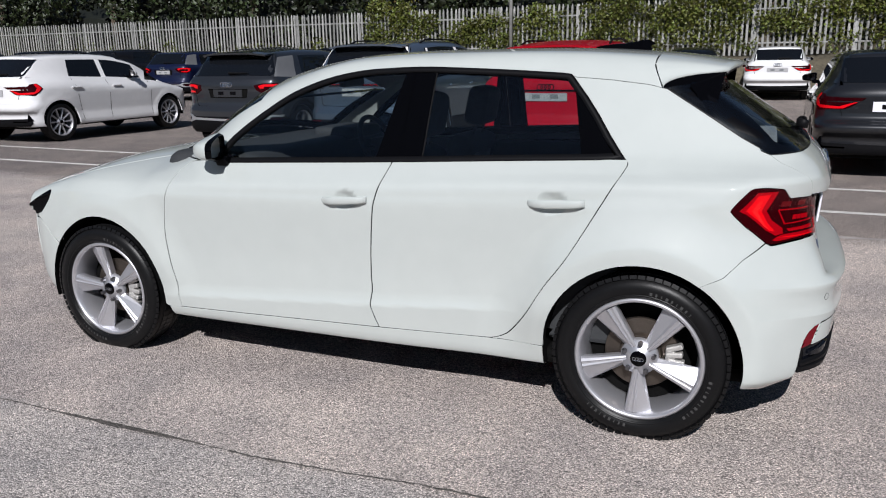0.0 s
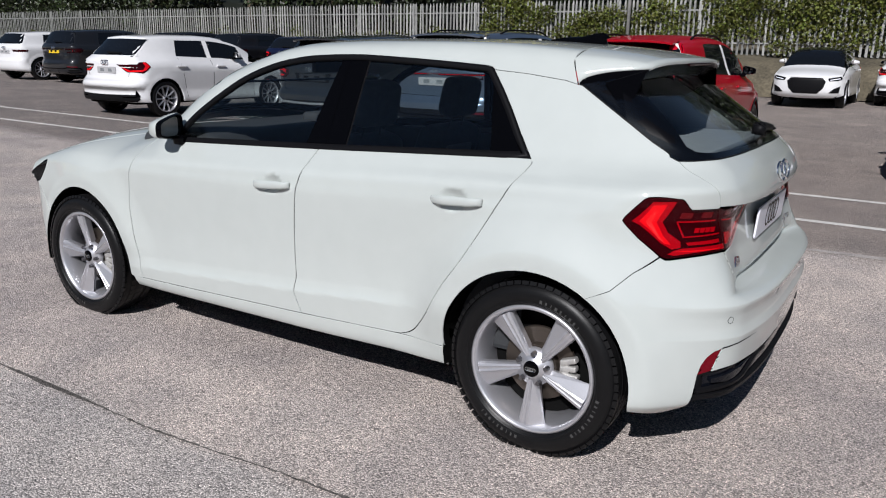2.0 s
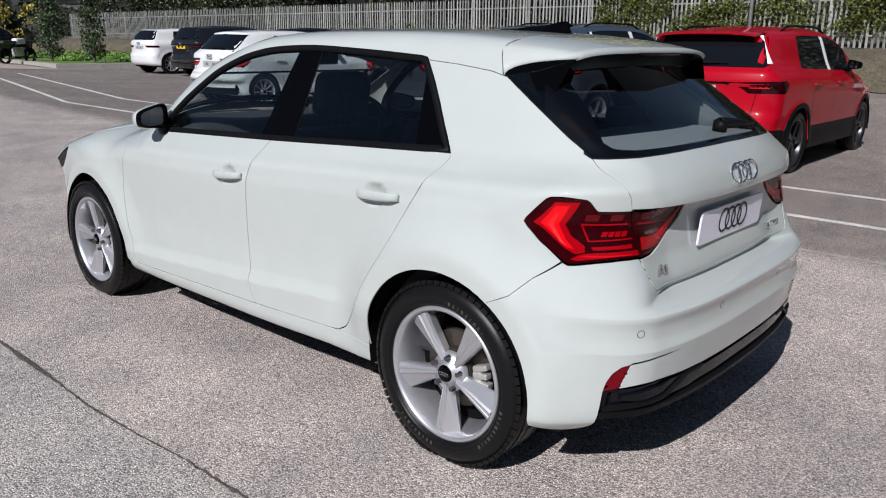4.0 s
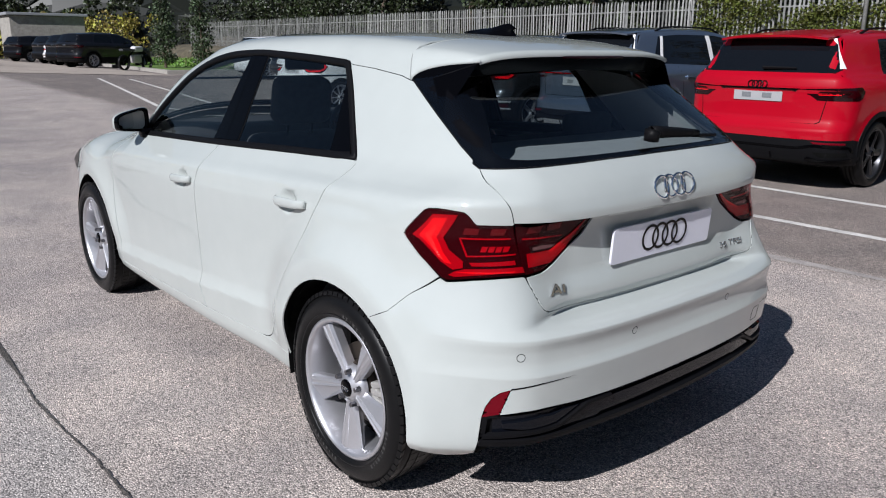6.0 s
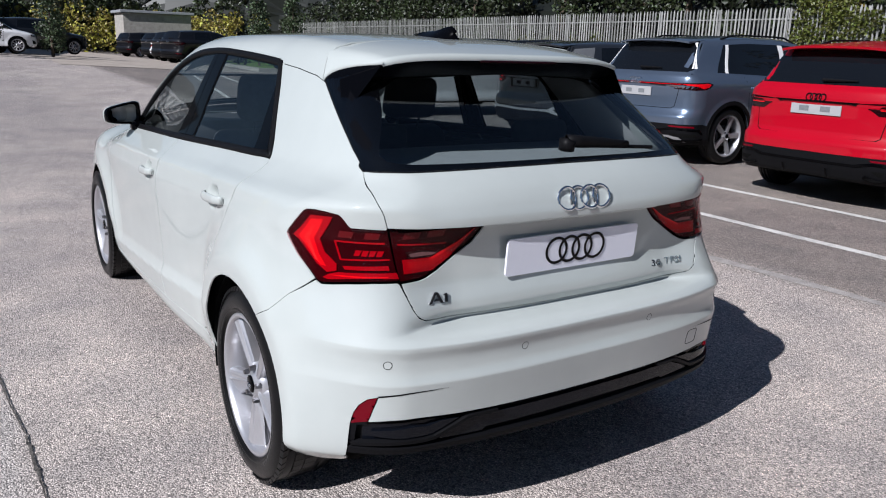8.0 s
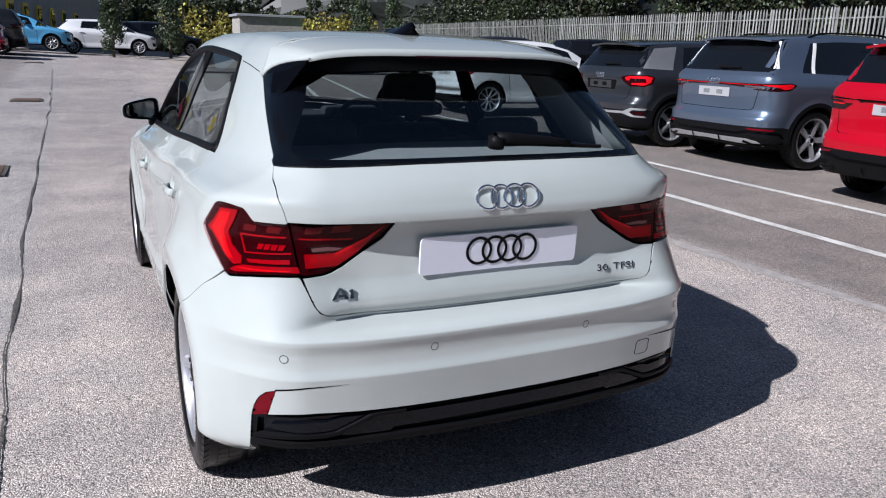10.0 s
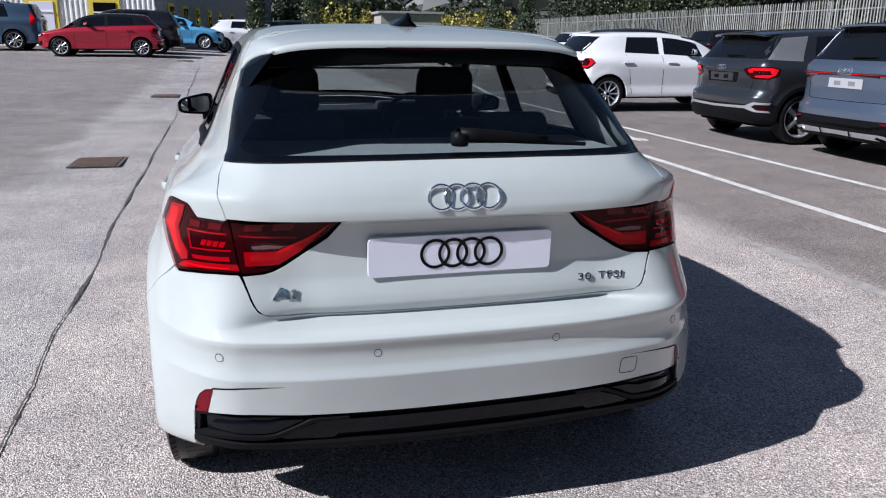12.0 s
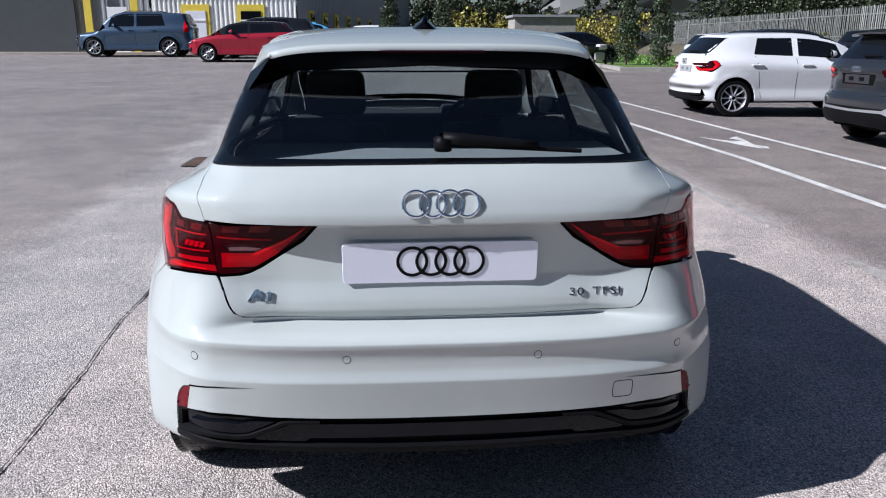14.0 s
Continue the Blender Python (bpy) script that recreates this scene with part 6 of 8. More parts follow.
M_BLADE = mat("matt_grey_blade", (0.17, 0.175, 0.185), 0.5, 0.3, vary=0.05)


def gate_seam(w, z0, z1):
    """The dark shut line round half a tailgate."""
    return [("gate_seam", [(0.0, z0), (w - 0.06, z0 + 0.005), (w - 0.01, z0 + 0.03), (w + 0.03, z1), (w + 0.022, z1), (w - 0.018, z0 + 0.034), (w - 0.063, z0 + 0.012), (0.0, z0 + 0.007)], M_DARK, 0.0015)]


A1_LAMP = [("tail_lamp", LAMP, M_LAMPDARK, 0.003), ("tail_lamp_band", [(1.0, 0.876), (0.945, 0.935), (0.905, 0.946), (0.885, 0.930), (0.92, 0.880), (0.885, 0.815), (0.60, 0.800), (0.385, 0.862), (0.552, 0.777), (0.72, 0.777), (0.86, 0.782), (0.93, 0.812)], M_LAMPRED, 0.005), ("bumper_grille", [(0.0, 0.385), (0.55, 0.395), (0.77, 0.40), (0.79, 0.32), (0.75, 0.275), (0.0, 0.275)], M_TRIM, 0.004), ("bumper_fin", [(0.735, 0.47), (0.75, 0.46), (0.80, 0.36), (0.74, 0.36), (0.50, 0.36), (0.50, 0.345), (0.72, 0.345)], M_GLOSS, 0.010)] + gate_seam(0.56, 0.64, 0.78)
SMALL = dict(height=1.425, belt=1.0, over=0.68, wheelbase=2.563, hub=0.314, glass_x=0.16)
small = Shape(side=((0.10, 0.74), (0.20, 0.79), (0.27, 0.842), (0.30, 0.846), (0.40, 0.834), (0.44, 0.829), (0.64, 0.842), (0.80, 0.851), (0.84, 0.846), (0.89, 0.828), (0.97, 0.768), (1.03, 0.724), (1.28, 0.612), (1.45, 0.52)),
              rear=((0.20, 0.50), (0.285, 0.655), (0.33, 0.672), (0.485, 0.670), (0.495, 0.690), (0.603, 0.694), (0.645, 0.610), (0.66, 0.590), (0.865, 0.574), (0.893, 0.611), (0.96, 0.603), (1.055, 0.53), (1.30, 0.26), (1.45, 0.12)),
              roof=((-3.45, 0.45), (-3.36, 0.62), (-3.25, 0.74), (-3.10, 0.805), (-2.5, 0.955), (-2.34, 1.03), (-2.124, 1.175), (-1.755, 1.338), (-1.27, 1.413), (-0.96, 1.424), (-0.35, 1.421), (0.1, 1.388), (0.8, 1.29)),
              nose=((0.15, -3.10), (0.35, -3.33), (0.5, -3.345), (0.65, -3.335), (0.78, -3.25), (1.0, -2.9), (1.5, -2.0)))
white_hatch = vehicle("parked_hatchback", small, M_WHITE, "white five-door hatchback parked in a marked bay", m=at_place(-11.35, 5.9, -90), lamp=A1_LAMP, plate=(0.80, M_PLATEGREY), cladding=None, pillar=M_FILM, wheel_style="ten", dlo_back=-0.15, **SMALL)
vehicle("parked_hatchback", small, M_WHITE, "white hatchback with black roof facing the lane", m=at_place(-1.7, 17.1 + 3.34, 90), lamp=A1_LAMP, roof_paint=M_BLACK, wheel_style="ten", dlo_back=-0.15, **SMALL)
vehicle("parked_hatchback", small, M_WHITE, "white hatchback backed onto the lane by the bank", m=at_place(0.45, 19.0 + 0.7, -90), lamp=A1_LAMP, plate=(0.80, M_PLATEGREY), wheel_style="ten", dlo_back=-0.15, **SMALL)
vehicle("parked_hatchback", small, M_DARKGREY, "dark grey hatchback parked at the end of the row", m=at_place(1.67, 6.8, -90), lamp=A1_LAMP, plate=(0.80, M_PLATE), wheel_style="ten", dlo_back=-0.15, **SMALL)

Q3 = dict(height=1.60, belt=1.10, over=0.87, wheelbase=2.68, hub=0.345, glass_x=0.50)
q3 = car_shape(half=0.92, **Q3)
SUV_REAR = [("bumper_lip", [(0.0, 0.445), (0.48, 0.445), (0.62, 0.475), (0.92, 0.455), (0.97, 0.40), (0.94, 0.395), (0.90, 0.435), (0.63, 0.452), (0.50, 0.425), (0.0, 0.425)], M_GLOSS, 0.012),
            ("bumper_lip", [(0.56, 0.335), (0.66, 0.300), (0.93, 0.315), (0.96, 0.345), (0.91, 0.335), (0.68, 0.325), (0.58, 0.355)], M_GLOSS, 0.014),
            ("bumper_vent", [(0.62, 0.40), (0.88, 0.40), (0.90, 0.36), (0.68, 0.355)], M_DARK, 0.006), ("diffuser_rib", [(0.22, 0.38), (0.235, 0.38), (0.235, 0.30), (0.22, 0.30)], M_GLOSS, 0.02),
            ("reflector", [(0.60, 0.50), (0.86, 0.495), (0.86, 0.475), (0.62, 0.482)], M_REFLECTOR, 0.010)]
Q3_LAMP = [("tail_lamp", [(1.06, 0.985), (1.0, 1.025), (0.70, 1.015), (0.42, 1.0), (0.36, 0.985), (0.52, 0.945), (0.60, 0.895), (0.95, 0.895), (1.02, 0.92)], M_LAMPEDGE, 0.004), ("tail_lamp_band", [(1.0, 0.985), (0.95, 1.0), (0.62, 0.985), (0.60, 0.972), (0.88, 0.972), (0.84, 0.935), (0.90, 0.92), (0.96, 0.94)], M_LAMPDARK, 0.007),
           ("tail_lamp_band", [(0.60, 0.955), (0.80, 0.957), (0.80, 0.948), (0.61, 0.945)], M_LAMPRED, 0.007), ("gate_ledge", [(0.0, 1.005), (0.44, 1.005), (0.40, 0.988), (0.0, 0.990)], M_GLOSS, 0.004)] + SUV_REAR + gate_seam(0.66, 0.66, 0.90)
vehicle("parked_suv", q3, M_RED, "bright red sport utility vehicle with black lower bumper", m=at_place(-2.13, 6.38, -90), lamp=Q3_LAMP, plate=(0.925, M_PLATEGREY), cladding=M_TRIM, pillar=M_FILM, rails=True, wheel_style="five", wheel_alloy=M_DARKALLOY, mirror_paint=M_BLACK, film=(1,), detail="near", **Q3)
Q4 = dict(height=1.63, belt=1.10, over=0.86, wheelbase=2.76, hub=0.36, glass_x=0.42)
q4 = car_shape(half=0.93, **Q4)
Q4_LAMP = [("tail_lamp", [(1.08, 1.015), (1.0, 1.035), (0.70, 1.02), (0.30, 1.015), (0.0, 1.015), (0.0, 0.995), (0.45, 0.985), (0.60, 0.95), (0.85, 0.935), (1.0, 0.96)], M_LAMPEDGE, 0.004), ("tail_lamp_band", [(1.04, 1.01), (0.98, 1.022), (0.86, 1.012), (0.70, 1.010), (0.76, 0.995), (0.86, 0.985), (0.92, 0.96), (1.0, 0.975)], M_LAMPRED, 0.007), ("tail_lamp_line", [(0.70, 1.009), (0.0, 1.008), (0.0, 1.003), (0.70, 1.003)], M_LAMPRED, 0.007), ("reversing_lens", [(0.50, 0.993), (0.62, 0.990), (0.78, 0.965), (0.64, 0.962)], M_LAMPGREY, 0.007)] + SUV_REAR + gate_seam(0.64, 0.70, 0.95)
vehicle("parked_suv", q4, M_BLUEGREY, "blue-grey metallic sport utility vehicle with white film strips", m=at_place(-5.0, 6.92, -90), lamp=Q4_LAMP, plate=(0.90, M_PLATEGREY), cladding=M_TRIM, pillar=M_FILM, rails=True, dlo_back=0.16, lip=[(0.72, 0.355), (0.60, 0.375), (0.0, 0.375), (0.0, 0.33), (0.66, 0.31), (0.80, 0.30)], wheel_style="five", film=(1, -1), detail="near", **Q4)
Q2 = dict(height=1.51, belt=1.05, over=0.74, wheelbase=2.60, hub=0.335, glass_x=0.34)
q2 = car_shape(half=0.89, **Q2)
Q2_LAMP = [("tail_lamp", [(0.96, 0.98), (0.87, 1.005), (0.60, 1.0), (0.48, 0.975), (0.50, 0.90), (0.62, 0.845), (0.84, 0.845), (0.93, 0.89)], M_LAMPDARK, 0.004), ("tail_lamp_band", [(0.93, 0.972), (0.86, 0.990), (0.62, 0.985), (0.55, 0.965), (0.57, 0.92), (0.62, 0.915), (0.64, 0.955), (0.84, 0.955), (0.86, 0.905), (0.66, 0.890), (0.65, 0.872), (0.83, 0.862), (0.90, 0.90)], M_LAMPRED, 0.007), ("fog_lens", [(0.70, 0.50), (0.84, 0.495), (0.85, 0.45), (0.76, 0.445)], M_LAMPDARK, 0.009), ("plate_recess", [(0.0, 0.925), (0.36, 0.925), (0.33, 0.79), (0.0, 0.79)], M_DARK, 0.002)] + gate_seam(0.62, 0.66, 0.84)
Q2_LIP = [(0.885, 0.545), (0.70, 0.550), (0.60, 0.50), (0.0, 0.485), (0.0, 0.455), (0.60, 0.465), (0.72, 0.425), (0.885, 0.415), (0.865, 0.44), (0.74, 0.448), (0.68, 0.49), (0.72, 0.522), (0.865, 0.518)]
vehicle("parked_crossover", q2, M_GREY, "grey metallic compact crossover with silver bumper trim", blade=M_BLADE, detail="near", m=at_place(-7.1, 6.6, -90), lamp=Q2_LAMP, plate=(0.86, M_GREY), cladding=M_TRIM, lip=Q2_LIP, wheel_style="five", **Q2)
vehicle("parked_crossover", q2, M_NAVY, "navy blue compact crossover parked by the fence", blade=M_BLADE, m=at_place(-17.0, 16.1, -90), lamp=Q2_LAMP, plate=(0.86, M_PLATEGREY), cladding=M_TRIM, lip=Q2_LIP, wheel_style="five", **Q2)
black = vehicle("parked_suv", q3, M_BLACK, "black sport utility vehicle parked by the fence", m=at_place(-20.2, 16.6, -90), lamp=Q3_LAMP, cladding=M_TRIM, **Q3)
for x, y in ((-14.2, 16.5), (-11.0, 16.2), (-23.4, 16.4)):
    copy_thing(black, at_place(x, y, -90))
vehicle("parked_estate", q3, M_DARKGREY, "dark green-grey estate with a yellow plate", m=at_place(-21.5, 11.3, -90), lamp=Q3_LAMP, plate=(0.93, M_YELLOWPLATE), **Q3)
vehicle("parked_estate", q2, M_WHITE, "white estate car parked by the grass verge", m=at_place(-24.1, 11.1, -90), lamp=Q3_LAMP and [("tail_lamp", [(0.95, 0.93), (0.40, 0.92), (0.45, 0.86), (0.93, 0.86)], M_LAMPDARK, 0.004)], plate=(0.86, M_PLATEGREY), cladding=None, **Q2)
XC = dict(height=1.77, belt=1.16, over=0.98, wheelbase=2.98, hub=0.37, glass_x=0.62)
xc = car_shape(half=0.96, **XC)
vehicle("parked_suv", xc, M_STEELBLUE, "steel blue large sport utility vehicle by the building", m=at_place(-31.0, -8.75, 90), lamp=[("tail_lamp", [(0.98, 1.35), (0.90, 1.35), (0.80, 1.05), (0.70, 0.98), (0.98, 0.95)], M_LAMPRED, 0.004)], rails=True, lip=None, **XC)
vehicle("parked_hatchback", small, M_CRIMSON, "crimson hatchback with black roof by the building", m=at_place(-27.0, -3.85, 90), lamp=A1_LAMP, roof_paint=M_BLACK, wheel_style="ten", **SMALL)
dk = vehicle("parked_suv", q3, M_DARKGREY, "dark grey sport utility vehicle by the building", m=at_place(-29.6, -3.6, 90), lamp=Q3_LAMP, cladding=M_TRIM, **Q3)
vehicle("parked_hatchback", small, M_SKYBLUE, "light blue hatchback by the building", m=at_place(-32.8, -4.6, -90), lamp=A1_LAMP, wheel_style="ten", **SMALL)
wh = copy_thing(white_hatch, at_place(-34.5, -1.3, -90))
tagged(wh, "white hatchback parked on the kerb island")
for x, y, src in ((-37.0, 8.6, black), (-41.5, 9.2, dk), (-44.5, 9.6, white_hatch), (-47.5, 9.9, dk), (-53.0, 9.5, black), (-38.5, 1.2, dk)):
    copy_thing(src, at_place(x, y, -70))

# ---- ground ----
def asphalt():
    m = bpy.data.materials.new("worn_asphalt")
    m.use_nodes = True
    nt, ln = m.node_tree.nodes, m.node_tree.links
    p = nt["Principled BSDF"]
    p.inputs["Roughness"].default_value = 0.78
    p.inputs["Specular IOR Level"].default_value = 0.35
    geo = nt.new("ShaderNodeNewGeometry")
    pos = geo.outputs["Position"]

    def tex(kind, scale, detail=4):
        t = nt.new(kind)
        t.inputs["Scale"].default_value = scale
        if kind == "ShaderNodeTexNoise":
            t.inputs["Detail"].default_value = detail
        ln.new(pos, t.inputs["Vector"])
        return t

    def ramp(src, stops):
        r = nt.new("ShaderNodeValToRGB")
        els = r.color_ramp.elements
        els[0].position, els[0].color = stops[0][0], (*stops[0][1], 1)
        els[1].position, els[1].color = stops[-1][0], (*stops[-1][1], 1)
        for s, c in stops[1:-1]:
            e = els.new(s)
            e.color = (*c, 1)
        ln.new(src, r.inputs["Fac"])
        return r.outputs["Color"]

    def mix(kind, a, b, fac):
        x = nt.new("ShaderNodeMix")
        x.data_type, x.blend_type = 'RGBA', kind
        for sock, v in ((x.inputs[6], a), (x.inputs[7], b)):
            if isinstance(v, tuple):
                sock.default_value = (*v, 1)
            else:
                ln.new(v, sock)
        if isinstance(fac, float):
            x.inputs[0].default_value = fac
        else:
            ln.new(fac, x.inputs[0])
        return x.outputs[2]
    # stones of the surface, coarse and fine
    stones = tex("ShaderNodeTexVoronoi", 165)
    grit = tex("ShaderNodeTexVoronoi", 340)
    fine = tex("ShaderNodeTexNoise", 330, 3)
    mid = tex("ShaderNodeTexNoise", 38, 5)
    big = tex("ShaderNodeTexNoise", 0.45, 6)
    smear = tex("ShaderNodeTexNoise", 2.3, 6)
    col = ramp(stones.outputs["Distance"], [(0.0, (0.66, 0.593, 0.553)), (0.40, (0.58, 0.52, 0.487)), (0.62, (0.40, 0.362, 0.341)), (0.8, (0.22, 0.20, 0.188))])
    tint = mix('MULTIPLY', col, ramp(stones.outputs["Color"], [(0.10, (0.52, 0.515, 0.51)), (0.55, (0.95, 0.935, 0.925)), (0.92, (1.50, 1.47, 1.45))]), 0.85)
    tint = mix('MULTIPLY', tint, ramp(grit.outputs["Color"], [(0.1, (0.65, 0.65, 0.65)), (0.9, (1.38, 1.37, 1.36))]), 0.8)
    tint = mix('MULTIPLY', tint, ramp(fine.outputs["Fac"], [(0.3, (0.45, 0.45, 0.46)), (0.7, (1.55, 1.55, 1.55))]), 0.8)
    tint = mix('MULTIPLY', tint, ramp(mid.outputs["Fac"], [(0.3, (0.75, 0.75, 0.75)), (0.7, (1.25, 1.25, 1.25))]), 0.6)
    tint = mix('MULTIPLY', tint, ramp(smear.outputs["Fac"], [(0.3, (0.80, 0.81, 0.83)), (0.75, (1.16, 1.14, 1.12))]), 1.0)
    tint = mix('MULTIPLY', tint, ramp(big.outputs["Fac"], [(0.3, (0.84, 0.84, 0.86)), (0.7, (1.10, 1.10, 1.09))]), 1.0)
    tint = mix('MULTIPLY', tint, (0.98, 0.975, 0.97), 1.0)
    # darker, smoother surfacing beyond the faint joint and further off
    sep = nt.new("ShaderNodeSeparateXYZ")
    ln.new(pos, sep.inputs[0])
    wob = nt.new("ShaderNodeMath")
    wob.operation = 'MULTIPLY_ADD'
    wob.inputs[1].default_value, wob.inputs[2].default_value = 0.5, -0.25
    ln.new(smear.outputs["Fac"], wob.inputs[0])
    add = nt.new("ShaderNodeMath")
    add.operation = 'ADD'
    ln.new(sep.outputs["Y"], add.inputs[0])
    ln.new(wob.outputs[0], add.inputs[1])
    far = nt.new("ShaderNodeMapRange")
    far.inputs["From Min"].default_value, far.inputs["From Max"].default_value = 2.7, 3.1
    ln.new(add.outputs[0], far.inputs["Value"])
    worn = nt.new("ShaderNodeMapRange")
    worn.inputs["From Min"].default_value, worn.inputs["From Max"].default_value = -0.2, 1.6
    ln.new(add.outputs[0], worn.inputs["Value"])
    tint = mix('MIX', tint, mix('MULTIPLY', tint, (1.16, 1.15, 1.13), 1.0), worn.outputs["Result"])
    dark = mix('MULTIPLY', tint, (0.52, 0.51, 0.505), 1.0)
    tint2 = mix('MIX', tint, dark, far.outputs["Result"])
    west = nt.new("ShaderNodeMapRange")
    west.inputs["From Min"].default_value, west.inputs["From Max"].default_value = -3.2, -9.0
    ln.new(sep.outputs["X"], west.inputs["Value"])
    tint3 = mix('MIX', tint2, mix('MULTIPLY', tint2, (0.80, 0.81, 0.83), 1.0), west.outputs["Result"])
    # a paler, greyer trench strip beside the crack, and older dark asphalt beyond it
    for y0, y1, shade in ((-1.44, -1.52, (0.98, 1.015, 1.035)), (-2.45, -2.75, (0.72, 0.70, 0.69))):
        band = nt.new("ShaderNodeMapRange")
        band.inputs["From Min"].default_value, band.inputs["From Max"].default_value = y0, y1
        ln.new(add.outputs[0] if y0 < -2 else sep.outputs["Y"], band.inputs["Value"])
        tint3 = mix('MIX', tint3, mix('MULTIPLY', tint3, shade, 1.0), band.outputs["Result"])
    ln.new(tint3, p.inputs["Base Color"])
    b1 = nt.new("ShaderNodeBump")
    b1.inputs["Strength"].default_value, b1.inputs["Distance"].default_value = 0.8, 0.006
    inv = nt.new("ShaderNodeMath")
    inv.operation = 'SUBTRACT'
    inv.inputs[0].default_value = 1.0
    ln.new(stones.outputs["Distance"], inv.inputs[1])
    ln.new(inv.outputs[0], b1.inputs["Height"])
    ln.new(b1.outputs["Normal"], p.inputs["Normal"])
    return m


M_ASPHALT = asphalt()
gx = sorted(set([-400, -200, -120, -80] + list(range(-60, 31, 2)) + [40, 60, 100, 200, 400]))
gy = sorted(set([-400, -200, -100, -60] + list(range(-40, 31, 2)) + [40, 60, 100, 200, 400]))
bm = bmesh.new()
g = [[bm.verts.new((x, y, float(ground_z(np.array(x), np.array(y))))) for y in gy] for x in gx]
for i in range(len(gx) - 1):
    for j in range(len(gy) - 1):
        bm.faces.new((g[i][j], g[i + 1][j], g[i + 1][j + 1], g[i][j + 1]))
tagged(part("ground", bm, M_ASPHALT, smooth=True), "worn grey asphalt car park", "ground", kind="structure")


def stripe(name, pts, width, material, label, up=0.004, category="marking", wobble=0.0, n=10):
    """A flat band laid along points on the ground."""
    bm = bmesh.new()
    rows = []
    pts = [Vector((x, y, 0)) for x, y in pts]
    for i in range(len(pts) - 1):
        a, b = pts[i], pts[i + 1]
        d = (b - a).normalized()
        s = Vector((-d.y, d.x, 0))
        k = max(1, int((b - a).length / (0.025 if wobble > 1 else 0.12 if wobble else 1.0)))
        for j in range(k + (1 if i == len(pts) - 2 else 0)):
            c = a.lerp(b, j / k)
            w1 = width / 2 * (1 + wobble * noise.noise(c * 2.3)) + wobble * 0.01 * noise.noise(c * 9)
            w2 = width / 2 * (1 + wobble * noise.noise(c * 2.9 + Vector((7, 3, 1)))) + wobble * 0.01 * noise.noise(c * 8 + Vector((3, 1, 5)))
            if wobble > 1:
                # a crack: swells and thins, with ragged edges
                w1, w2 = (width / 2 * (0.5 + 2.4 * max(0.0, noise.noise(c * 1.7 + Vector((5, 0, 0))) + 0.12)) + 0.0065 * noise.noise(c * 38 + Vector((0, h, 0))) for h in (0, 40))
            off = s * (wobble * 0.03 * noise.noise(c * 0.9))
            row = []
            for p in (c + off + s * max(0.001, w1), c + off - s * max(0.001, w2)):
                row.append(bm.verts.new((p.x, p.y, float(ground_z(np.array(p.x), np.array(p.y))) + up)))
            rows.append(row)
    for r0, r1 in zip(rows, rows[1:]):
        bm.faces.new((r0[0], r1[0], r1[1], r0[1]))
    bmesh.ops.recalc_face_normals(bm, faces=bm.faces)
    return tagged(part(name, bm, material), label, category, kind="structure")


M_LINE = mat("worn_road_paint", (0.62, 0.60, 0.57), 0.7, vary=0.3, size=6, bump=0.3, bump_size=150)
M_CRACK = mat("dark_crack_filler", (0.082, 0.073, 0.067), 0.9, vary=0.95, size=30, bump=1.0, bump_size=120)
M_PALE = mat("pale_joint", (0.36, 0.33, 0.31), 0.85, vary=0.3, size=9, bump=0.4, bump_size=150)
stripe("lane_marking", [(4.5, 5.28), (1.1, 5.36), (-2.5, 5.44), (-6, 5.25), (-9, 5.04), (-13.8, 4.75), (-24.0, 6.45)], 0.10, M_LINE, "long white painted lane line")
stripe("lane_marking", [(4.5, 3.98), (1.0, 4.03), (-2.5, 4.11), (-6, 4.02), (-8.6, 3.82), (-13.4, 3.48), (-24.2, 5.54)], 0.10, M_LINE, "long white painted lane line")
stripe("pavement_joint", [(3.5, 3.05), (0.98, 2.98), (-1.7, 2.87), (-4.2, 2.79), (-6, 2.7)], 0.09, M_PALE, "pale worn joint between asphalt lanes", 0.003, "joint", 0.8)
stripe("pavement_crack", [(2.2, -1.36), (0.17, -1.43), (-0.61, -1.43), (-1.2, -1.492), (-1.61, -1.496), (-2.6, -1.54)], 0.014, M_CRACK, "dark crack along the asphalt joint", 0.007, "crack", 2.2)
stripe("pavement_crack", [(-2.6, -1.54), (-5, -1.55), (-12, -1.6), (-22, -1.8)], 0.012, M_CRACK, "dark crack along the asphalt joint", 0.007, "crack", 1.8)

# a walking-way arrow between the lines
bm = bmesh.new()
for tri in (((-6.75, 4.62), (-7.5, 4.72), (-7.5, 4.38), (-7.15, 4.45)), ((-6.78, 4.70), (-7.0, 4.78), (-7.2, 4.55)), ((-7.35, 4.72), (-7.95, 4.80), (-7.75, 4.60)), ((-7.45, 4.55), (-7.9, 4.22), (-7.4, 4.38))):
    bm.faces.new([bm.verts.new((x, y, float(ground_z(np.array(x), np.array(y))) + 0.006)) for x, y in tri])
tagged(part("arrow_marking", bm, M_LINE), "worn white painted arrow on the asphalt", "marking", kind="structure")

# drain cover
drain = thing("drain_cover", Matrix.Translation((-6.0, -2.06, float(ground_z(np.array(-6.0), np.array(-2.06))) + 0.003)), "rusty cast iron drain cover in the asphalt", "drain cover")
M_RUST = mat("rusty_iron", (0.13, 0.085, 0.065), 0.75, 0.3, vary=0.35, size=20, bump=0.4, bump_size=120)
bm = bmesh.new()
box(bm, (0.62, 0.50, 0.012), (0, 0, 0.003), 0.004)
part("frame", bm, M_CRACK, drain)
